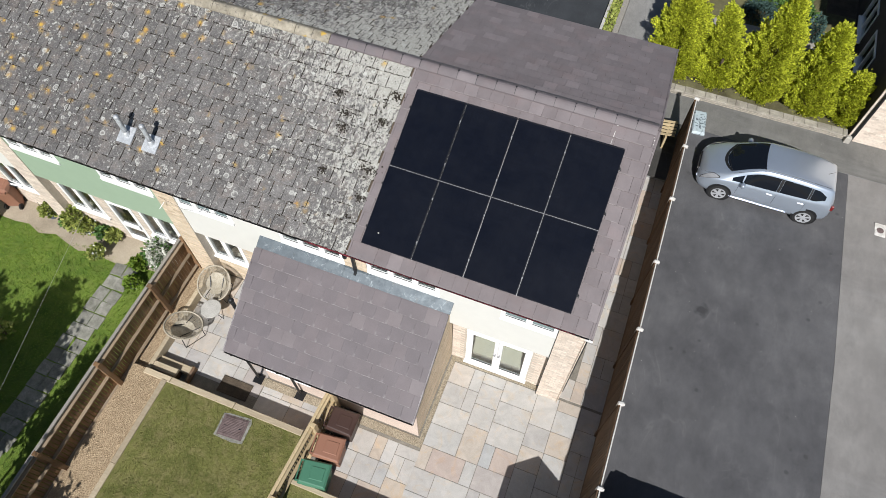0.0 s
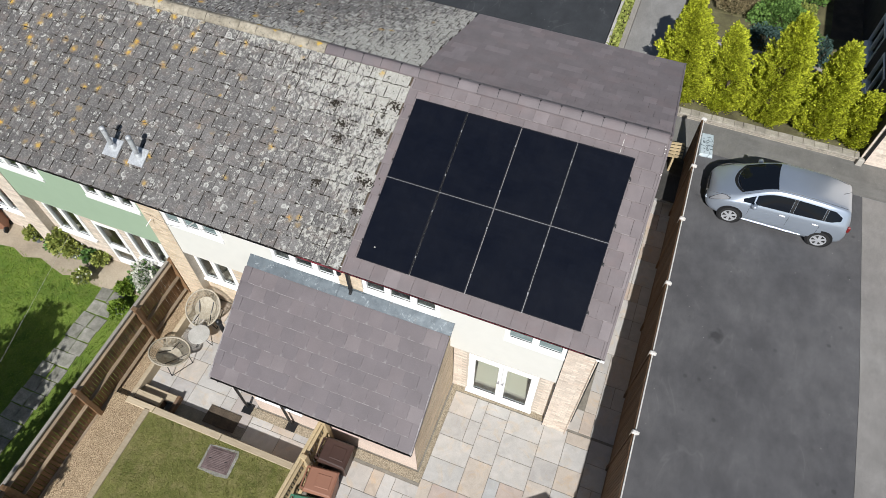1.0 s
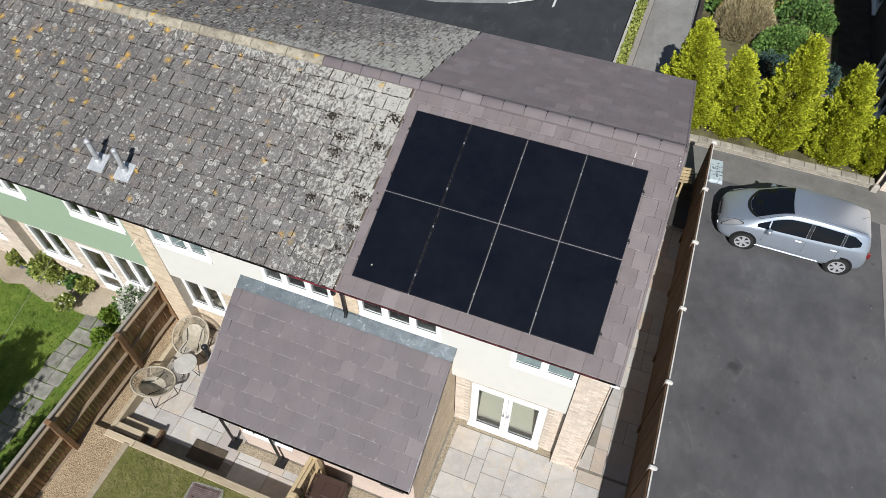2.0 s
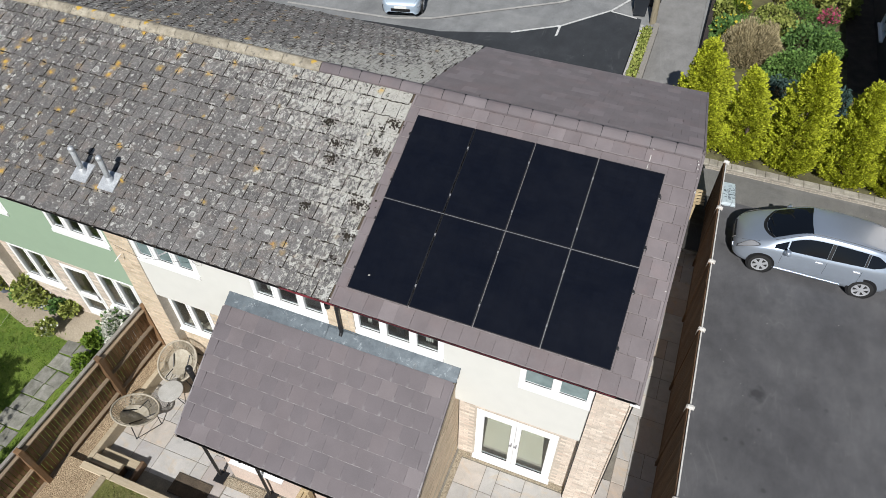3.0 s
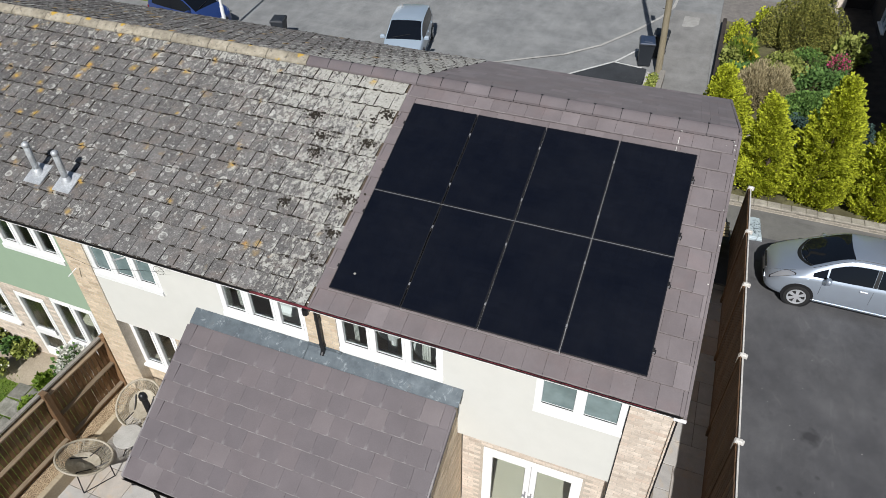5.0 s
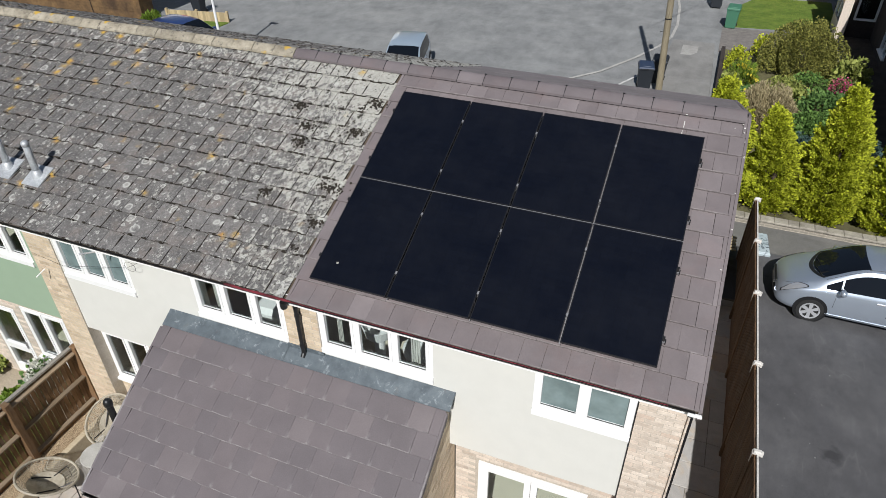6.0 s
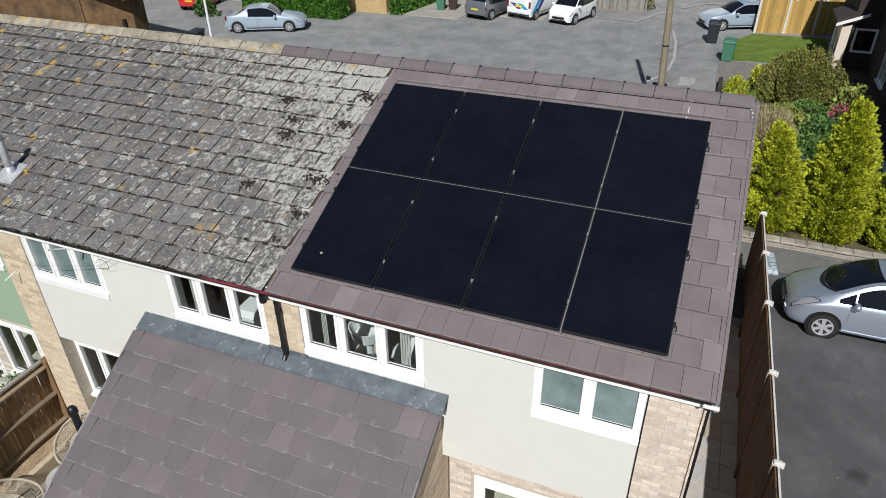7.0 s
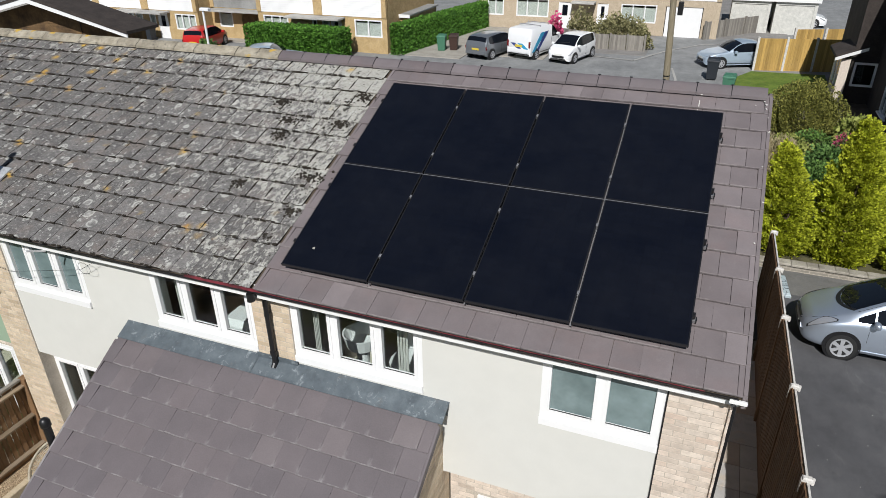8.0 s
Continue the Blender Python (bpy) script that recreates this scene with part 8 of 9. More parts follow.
shrub(7.6, 22.6, 0.06, 0.7, 0.5, 0.6, YG, 303, "pale yellow-green border plant", 1300, 0.08)
shrub(8.5, 23.1, 0.06, 0.7, 0.5, 0.7, LEAFY, 304, "green border plant under the big shrub", 1300, 0.08)
shrub(9.6, 20.6, 0.06, 0.6, 0.9, 0.7, LEAFY, 305, "spreading green plant beside the darkened ground", 1800, 0.08)
shrub(9.2, 19.2, 0.06, 0.6, 0.5, 0.45, YG, 306, "low pale green edging plant", 900, 0.07)
shrub(5.75, 24.6, 0.06, 0.45, 0.7, 0.9, CONIFER, 307, "small golden bush beside the footpath", 1300, 0.08)
shrub(8.0, 16.75, 0.3, 0.6, 0.45, 0.6, BLUEGREEN, 73, "low blue-green mound by the path", 1300, 0.08)
shrub(9.35, 17.2, 0.3, 0.5, 0.5, 0.75, SHRUB, 74, "small leafy green bush beside the path", 900, 0.1)
shrub(9.85, 16.2, 0.3, 0.33, 0.33, 1.0, BLUEGREEN, 75, "narrow blue-green dwarf conifer", 900, 0.08)
shrub(9.0, 20.8, 0.06, 1.0, 0.9, 0.8, SHRUB, 76, "leafy green bush in the border", 1700, 0.12)
shrub(9.6, 22.7, 0.06, 0.42, 0.3, 0.8, SHRUB, 176, "peony bush crowded with pink flowers", 500, 0.08, "flowering_shrub", PINK, 420)
shrub(8.2, 25.0, 0.06, 1.5, 1.15, 2.0, OLIVE, 77, "big rounded olive-green shrub beside the lawn", 26000, 0.068)
shrub(10.0, 23.8, 0.06, 0.6, 0.6, 1.2, YG, 78, "yellow-green leafy bush by the dark house", 700, 0.16)
shrub(5.9, 20.6, 0.06, 0.6, 1.0, 0.6, SHRUB, 79, "mixed border of spiky green plants with yellow flowers", 1000, 0.16, "flower_border", YELLOW, 120, 0.3)
shrub(5.6, 22.2, 0.06, 0.35, 0.6, 0.7, YG, 80, "yellow-green border plant by the footpath", 500, 0.15)
shrub(7.9, 21.6, 0.06, 1.1, 0.6, 0.55, YG, 81, "pale green border plants under the big shrub", 900, 0.13)
shrub(6.75, 26.6, 0.06, 0.42, 0.42, 0.9, CONIFER, 82, "small golden round bush beside the big shrub", 700, 0.1)
shrub(7.3, 20.3, 0.06, 0.6, 0.4, 0.45, SHRUB, 83, "tangle of low green plants", 600, 0.12)
planter_pot(9.75, 14.6, 0.3, 0.2, 0.3, TERRACOTTA, SHRUB, 84, "terracotta pot with a green bush in the front garden", 0.5, 500)


def utility_box():
    b = thing("meter_cover", (6.84, 10.75, 0.3), "pale blue-grey utility cover on the ground by the fence", "utility cover")
    m = Matrix.Translation((6.84, 10.75, drive_z(10.75) + 0.01)) @ Matrix.Rotation(0.08, 4, "Z")
    part("base", Geo().slab(-0.2, 0.22, -0.5, 0.5, 0.0, 0.1, 0.02, m), METER, b)
    part("lid", Geo().slab(-0.18, 0.2, -0.47, 0.47, 0.1, 0.13, 0.015, m), METER, b)


utility_box()
def stacked_timber():
    p = thing("pallet", (5.6, 9.6, 0.0), "pale timber pallet leaning by the side gate", "pallet")
    for k in range(5):
        m = Matrix.Translation((5.35 + 0.0 * k, 9.2 + 0.14 * k, 0.3)) @ Matrix.Rotation(0.15, 4, "Z")
        part("slat", Geo().slab(0, 0.8, 0, 0.09, 0.62, 0.645, 0.004, m), WOOD_PALE, p)
    for x in (5.45, 5.85):
        part("bearer", Geo().box(x, x + 0.06, 9.2, 9.95, 0.0, 0.91), WOOD_PALE, p)


stacked_timber()
cover = thing("drain_cover", (12.66, 8.42, drive_z(8.4)), "small round drain cover in a white square", "drain cover")
part("surround", Geo().slab(12.5, 12.82, 8.2, 8.68, drive_z(8.4) - 0.02, drive_z(8.4) + 0.03, 0.01), WHITE_POST, cover)
part("lid", Geo().lathe([(0.1, 0.0), (0.1, 0.04), (0.08, 0.042)], 16, Matrix.Translation((12.66, 8.42, drive_z(8.4)))), IRON, cover)


# ---- dark house to the right ----
def dark_house():
    x0, x1, y0, y1, e = 11.5, 19.5, 11.95, 30.6, 5.4
    h = thing("brown_house", (15.0, 22.0, 0.0), "brown rendered house with its own shade put into the wall colour", "house")
    wins = [(14.2, 15.6, 0.55, 1.75), (16.4, 17.8, 0.55, 1.75), (14.4, 15.5, 3.2, 4.4), (17.0, 18.2, 3.2, 4.4), (21.5, 22.9, 0.55, 1.75), (26.5, 27.9, 0.55, 1.75), (22.0, 23.2, 3.2, 4.4), (27.0, 28.2, 3.2, 4.4)]
    ys = sorted({y0, y1, *[v for q in wins for v in q[:2]]})
    g = Geo()
    for a, b in zip(ys, ys[1:]):
        zs = [0.0]
        for q in sorted((q for q in wins if q[0] < (a + b) / 2 < q[1]), key=lambda q: q[2]):
            g.box(x0, x0 + 0.25, a, b, zs[-1], q[2])
            zs.append(q[3])
        g.box(x0, x0 + 0.25, a, b, zs[-1], e)
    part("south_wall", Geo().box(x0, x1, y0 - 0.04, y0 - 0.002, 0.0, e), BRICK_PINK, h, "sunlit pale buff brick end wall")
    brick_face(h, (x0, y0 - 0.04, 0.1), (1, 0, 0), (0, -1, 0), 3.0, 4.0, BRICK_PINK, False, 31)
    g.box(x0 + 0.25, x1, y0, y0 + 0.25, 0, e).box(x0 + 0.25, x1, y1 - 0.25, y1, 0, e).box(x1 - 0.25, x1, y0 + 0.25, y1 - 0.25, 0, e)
    # these walls carry their shade in the colour; the south face stays pale
    part("wall", g, BRICK_DARK, h, "brown wall with shade put into its colour")
    part("ceiling_slab", Geo().box(x0 + 0.25, x1 - 0.25, y0 + 0.25, y1 - 0.25, 2.5, 2.7).box(x0 + 0.25, x1 - 0.25, y0 + 0.25, y1 - 0.25, e - 0.1, e), ROOM, h)
    for a, b, c, d in wins:
        f = Geo()
        f.box(x0 - 0.03, x0 + 0.08, a, b, c, c + 0.07).box(x0 - 0.03, x0 + 0.08, a, b, d - 0.07, d).box(x0 - 0.03, x0 + 0.08, a, a + 0.07, c + 0.07, d - 0.07).box(x0 - 0.03, x0 + 0.08, b - 0.07, b, c + 0.07, d - 0.07).box(x0 - 0.03, x0 + 0.08, (a + b) / 2 - 0.04, (a + b) / 2 + 0.04, c + 0.07, d - 0.07)
        w = part("window", f, UPVC, h, "white framed window")
        part("pane", Geo().box(x0 + 0.02, x0 + 0.03, a + 0.07, (a + b) / 2 - 0.04, c + 0.07, d - 0.07), PANE, w)
        part("pane", Geo().box(x0 + 0.02, x0 + 0.03, (a + b) / 2 + 0.04, b - 0.07, c + 0.07, d - 0.07), PANE, w)
        part("sill", Geo().slab(x0 - 0.12, x0 + 0.02, a - 0.06, b + 0.06, c - 0.06, c - 0.004, 0.01), UPVC, w)
    xm = (x0 + x1) / 2
    part("roof", Geo().prism([(x0 - 0.35, y0 - 0.2, e - 0.05), (xm, y0 - 0.2, e + 2.0), (x1 + 0.35, y0 - 0.2, e - 0.05), (x1 + 0.35, y0 - 0.2, e + 0.1), (xm, y0 - 0.2, e + 2.16), (x0 - 0.35, y0 - 0.2, e + 0.1)], (0, y1 - y0 + 0.4, 0)), speckled("brown_roof_tile", (0.09, 0.065, 0.05), (0.15, 0.11, 0.09), 3.0, 15.0), h)
    part("downpipe", Geo().tube((x0 + 0.12, y0 - 0.1, 0.1), (x0 + 0.12, y0 - 0.1, e - 0.05), 0.05, 0.05, 8), BLACK, h)


dark_house()


def porch_house():
    h = thing("porch_house", (13.0, 34.0, STREET), "house with a pale brick porch and tiled porch roof", "house")
    z = STREET
    g = Geo()
    for a, b, c, d in ((10.42, 10.55, z, 5.4), (10.55, 11.5, z, 0.9), (10.55, 11.5, 2.0, 5.4), (11.5, 19, z, 5.4)):
        g.box(a, b, 30.7, 30.95, c, d)
    g.box(10.42, 10.67, 30.95, 35, z, 5.4).box(10.67, 19, 34.75, 35, z, 5.4).box(18.75, 19, 30.95, 34.75, z, 5.4)
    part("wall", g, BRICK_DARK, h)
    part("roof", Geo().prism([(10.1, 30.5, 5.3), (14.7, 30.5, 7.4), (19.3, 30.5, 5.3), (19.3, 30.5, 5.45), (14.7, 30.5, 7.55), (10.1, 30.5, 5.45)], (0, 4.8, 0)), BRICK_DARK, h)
    p = part("porch_wall", Geo().box(9.95, 10.34, 30.5, 30.7, z, 2.15).box(9.95, 10.1, 30.7, 32.6, z, 0.75).box(9.95, 10.1, 32.4, 32.6, 0.75, 2.15), BRICK_PINK, h, "pale brick porch wall")
    part("porch_window", Geo().box(10.0, 10.04, 30.7, 32.4, 0.75, 2.15), PANE, p)
    part("porch_frame", Geo().box(9.97, 10.07, 30.702, 30.8, 0.75, 2.15).box(9.97, 10.07, 31.5, 31.58, 0.75, 2.15).box(9.97, 10.07, 32.3, 32.398, 0.75, 2.15), UPVC, p)
    part("porch_roof", Geo().prism([(9.66, 30.3, 2.2), (10.418, 30.3, 2.55), (10.418, 30.3, 2.7), (9.66, 30.3, 2.34)], (0, 2.5, 0)), BRICK_DARK, h, "dark tiled porch roof")
    part("porch_fascia", Geo().prism([(9.64, 30.25, 2.1), (10.9, 30.25, 2.62), (10.9, 30.25, 2.76), (9.64, 30.25, 2.24)], (0, 0.045, 0)), FASCIA, h, "white barge board")
    f = Geo()
    a, b, c, d = 10.55, 11.5, 0.9, 2.0
    f.box(a, b, 30.62, 30.72, c, c + 0.09).box(a, b, 30.62, 30.72, d - 0.09, d).box(a, a + 0.09, 30.62, 30.72, c + 0.09, d - 0.09).box(b - 0.09, b, 30.62, 30.72, c + 0.09, d - 0.09)
    w = part("window", f, UPVC, h, "white framed window")
    part("pane", Geo().box(a + 0.09, b - 0.09, 30.66, 30.69, c + 0.09, d - 0.09), PANE, w)


porch_house()


# ---- street furniture ----
def telegraph_pole(x, y):
    p = thing("telegraph_pole", (x, y, STREET), "weathered wooden telegraph pole beside the footpath", "pole")
    part("pole", Geo().lathe([(0.135, -0.1), (0.13, 1.0), (0.115, 5.0), (0.1, 8.2), (0.02, 8.25)], 14, Matrix.Translation((x, y, STREET)) @ Matrix.Rotation(radians(-2.7), 4, "Y")), wood_material("pole_timber", (0.22, 0.185, 0.12), (0.38, 0.33, 0.23), 0.2), p, smooth=False)
    part("band", Geo().tube((x - 0.146, y, STREET + 3.1), (x - 0.148, y, STREET + 3.14), 0.13, 0.13, 14), DARK_METAL, p)
    part("step_bolt", Geo().tube((x - 0.18, y, STREET + 2.6), (x - 0.36, y, STREET + 2.6), 0.012, 0.012, 6), DARK_METAL, p)
    part("box", Geo().slab(x - 0.08, x + 0.1, y - 0.1, y + 0.1, STREET + 5.3, STREET + 5.75, 0.02), BLACK, p, "black junction box")
    part("wire", Geo().pipe([Vector((x - 0.27, y, STREET + 7.8)), Vector((x + 1.6, y + 6, STREET + 6.6)), Vector((x + 5, y + 19, STREET + 5.2))], 0.012, 5), BLACK, p)


telegraph_pole(2.98, 20.75)


def lamp_post(x, y, h=5.0):
    p = thing("street_lamp", (x, y, STREET), "slim white street lamp post", "street lamp")
    part("column", Geo().lathe([(0.09, 0), (0.085, 1.2), (0.06, 1.25), (0.045, h)], 12, Matrix.Translation((x, y, STREET))), WHITE, p)
    part("lantern", Geo().slab(-0.1, 0.35, -0.09, 0.09, h - 0.02, h + 0.1, 0.03, Matrix.Translation((x, y, STREET))), WHITE, p)


lamp_post(-16.05, 18.08, 5.0)
wheelie_bin(2.3, 21.35, STREET, radians(10), BIN_BLACK, BIN_BLUE, "charcoal wheelie bin with navy lid by the pole", "bins by the pole", 1.05)
wheelie_bin(2.75, 22.3, STREET, radians(0), BIN_BLACK, BIN_BLACK, "charcoal wheelie bin behind the pole", "bins by the pole", 1.05)
wheelie_bin(-13.2, 18.2, STREET, radians(15), BIN_BLACK, BIN_BLACK, "charcoal wheelie bin by the kerb", "", 1.0)
wheelie_bin(5.3, 30.75, STREET, radians(-5), BIN_GREEN, BIN_GREEN, "green wheelie bin at the lawn edge", "", 1.05)
wheelie_bin(4.42, 34.1, STREET, radians(0), BIN_BLACK, BIN_BLACK, "charcoal wheelie bin in front of the saloon", "", 1.1)
wheelie_bin(-12.5, 36.4, STREET, radians(10), BIN_GREEN, BIN_GREEN, "green wheelie bin by the far hedge", "", 1.0)
wheelie_bin(-11.8, 36.8, STREET, radians(10), BIN_BROWN, BIN_BROWN, "brown wheelie bin by the far hedge", "", 1.0)
wheelie_bin(-34.7, 33.0, STREET, radians(0), BIN_BLACK, BIN_BLACK, "charcoal bin by the far doors", "bins by the far doors", 1.0)
wheelie_bin(-34.0, 33.1, STREET, radians(0), BIN_BLACK, BIN_BLACK, "charcoal bin by the far doors", "bins by the far doors", 1.0)
def panel_fence(p0, p1, z, h, bays, mat, post, label):
    p0, p1 = Vector((*p0, z)), Vector((*p1, z))
    d = (p1 - p0) / bays
    u = d.normalized()
    n = Vector((-u.y, u.x, 0))
    m0 = Matrix((u, n, Vector((0, 0, 1)))).transposed().to_4x4()
    f = thing("panel_fence", (p0 + p1) / 2, label, "fence")
    me = Geo().slab(0, 0.13, -0.012, 0.012, 0.0, h, 0.004).mesh("board", mat)
    turn = m0.to_euler()
    for k in range(bays + 1):
        m = Matrix.Translation(p0 + d * k) @ m0
        part("post", Geo().slab(-0.06, 0.06, -0.06, 0.06, -0.05, h + 0.08, 0.01, m), post, f, "pale post")
    for k in range(bays):
        a = 0.06
        while a < d.length - 0.15:
            piece("board", me, f, p0 + d * k + u * a, (0, 0, turn.z))
            a += 0.135


wheelie_bin(-21.6, 23.5, STREET, radians(5), BIN_BLACK, BIN_BLACK, "charcoal wheelie bin behind the low front fence", "", 1.0)
wheelie_bin(-25.9, 22.9, STREET, radians(0), BIN_GREEN, BIN_GREEN, "green wheelie bin by the brown gable", "", 1.0)
panel_fence((-22.6, 22.1), (-19.2, 22.7), STREET, 0.5, 2, WOOD_PALE, WOOD_PALE, "low pale slatted fence round a front lawn")
front_lawn = Geo().prism([(-23.4, 20.0, STREET), (-19.4, 20.1, STREET), (-19.1, 22.6, STREET), (-22.7, 22.0, STREET), (-23.6, 22.2, STREET)], (0, 0, 0.04))
setting("ground_front_lawn", front_lawn, LAWN_LUSH, "small bright front lawn behind the blue car", "lawn")
shrub(-23.1, 21.4, STREET, 0.35, 0.6, 0.4, BLADE_LUSH, 291, "tall grass at the edge of the front lawn", 500, 0.2, up=0.8, slim=0.15)
planter = thing("planting_strip", (2.9, 15.0, STREET), "narrow kerbed strip of pale green leaves beside the path", "planting strip")
part("kerb", Geo().prism([(2.62, 9.0, -0.3), (2.72, 9.0, -0.3), (2.72, 19.6, -0.3), (2.62, 19.6, -0.3)], (0, 0, 0.72)), KERB, planter)
part("edging", Geo().prism([(3.1, 9.0, -0.3), (3.3, 9.0, -0.3), (3.3, 19.9, -0.3), (3.1, 19.9, -0.3)], (0, 0, 0.74)), WOOD_GREY, planter)
part("soil", Geo().box(2.72, 3.1, 9.0, 19.6, -0.3, 0.3), SOIL, planter)
part("foliage", leaf_cloud(3600, box_place(2.77, 3.03, 9.0, 19.5, 0.25, 0.42), 0.105, 91, YG, "foliage", 0.6), YG, planter, kind="stuff")

# side lawn and its fences
g = Geo()
g.prism([(5.0, 30.8, STREET - 0.05), (10.2, 31.6, STREET - 0.05), (10.3, 36.9, STREET - 0.05), (6.5, 36.6, STREET - 0.05), (5.3, 34.0, STREET - 0.05)], (0, 0, 0.1))
setting("ground_side_lawn", g, LAWN_LUSH, "bright green side lawn with daisies", "lawn")
g = Geo()
g.box(4.95, 9.8, 26.9, 30.7, STREET - 0.05, STREET + 0.03)
setting("pavement_brick_drive", g, speckled("grey_block_paving", (0.15, 0.138, 0.128), (0.24, 0.22, 0.2), 4.0, 18.0), "grey-brown block paved drive", "drive")


panel_fence((6.6, 37.1), (11.2, 38.1), STREET, 1.8, 3, WOOD_GOLD, WHITE_POST, "golden boarded fence with pale posts")
panel_fence((8.75, 41.0), (15.6, 43.5), STREET, 1.75, 4, WOOD_GOLD, WHITE_POST, "golden boarded fence behind the porch")
panel_fence((-6.0, 41.7), (-3.3, 40.15), STREET, 1.0, 2, WOOD_GREY, WOOD_GREY, "low silvered fence beside the white car")
panel_fence((-3.2, 40.1), (0.1, 40.2), STREET, 1.0, 3, WOOD_GREY, WOOD_GREY, "low silvered fence in front of the far bushes")
panel_fence((3.5, 45.6), (7.4, 50.0), STREET, 1.2, 3, WOOD_GREY, WOOD_GREY, "silvered boarded fence by the far garages")
panel_fence((-36.6, 33.4), (-34.9, 33.3), STREET - 0.2, 0.9, 2, BIN_BLACK, BIN_BLACK, "dark low railings by the far doors")
PALE_LEAF = leaf_material("pale_straw_leaf", (0.13, 0.13, 0.055), (0.42, 0.39, 0.2))
shrub(-1.75, 41.2, STREET, 2.1, 0.95, 1.9, PALE_LEAF, 92, "wide pale olive bush behind the low fence", 6500, 0.14)
shrub(-4.5, 42.4, STREET, 0.95, 0.8, 2.0, PALE_LEAF, 192, "tall pale olive bush before the far door", 2200, 0.14)
shrub(-6.0, 41.0, STREET, 0.5, 0.5, 1.8, PINK, 93, "narrow crimson bush by the far wall", 400, 0.2)
hedge(-24.6, -17.6, 31.7, 33.2, STREET, STREET + 1.7, 94, "neat clipped green hedge", 9000)
hedge(-23.5, -22.0, 33.2, 33.8, STREET, STREET + 1.2, 95, "short return of the clipped hedge", 1500)
hedge(-15.1, -14.45, 34.2, 45.6, STREET, STREET + 1.85, 96, "tall clipped hedge beside the drive", 14000, 0.18)
shrub(-26.3, 30.0, STREET, 0.75, 0.5, 1.0, SHRUB, 97, "round green bush by the red car", 500, 0.2)


# ---- far houses ----
def far_window(parent, x0, x1, z0, z1, y, lights=2):
    f = Geo()
    f.box(x0, x1, y - 0.05, y + 0.05, z0, z0 + 0.09).box(x0, x1, y - 0.05, y + 0.05, z1 - 0.09, z1).box(x0, x0 + 0.09, y - 0.05, y + 0.05, z0 + 0.09, z1 - 0.09).box(x1 - 0.09, x1, y - 0.05, y + 0.05, z0 + 0.09, z1 - 0.09)
    w = part("window", f, UPVC, parent, "white framed window")
    s = (x1 - x0) / lights
    for k in range(lights):
        if k:
            part("mullion", Geo().box(x0 + k * s - 0.04, x0 + k * s + 0.04, y - 0.04, y + 0.05, z0 + 0.09, z1 - 0.09), UPVC, w)
        part("pane", Geo().box(x0 + k * s + 0.06, x0 + (k + 1) * s - 0.06, y + 0.0, y + 0.02, z0 + 0.09, z1 - 0.09), PANE, w)
    part("net_curtain", Geo().box(x0 + 0.05, x1 - 0.05, y + 0.12, y + 0.14, z0, z0 + (z1 - z0) * 0.8), CURTAIN, w)


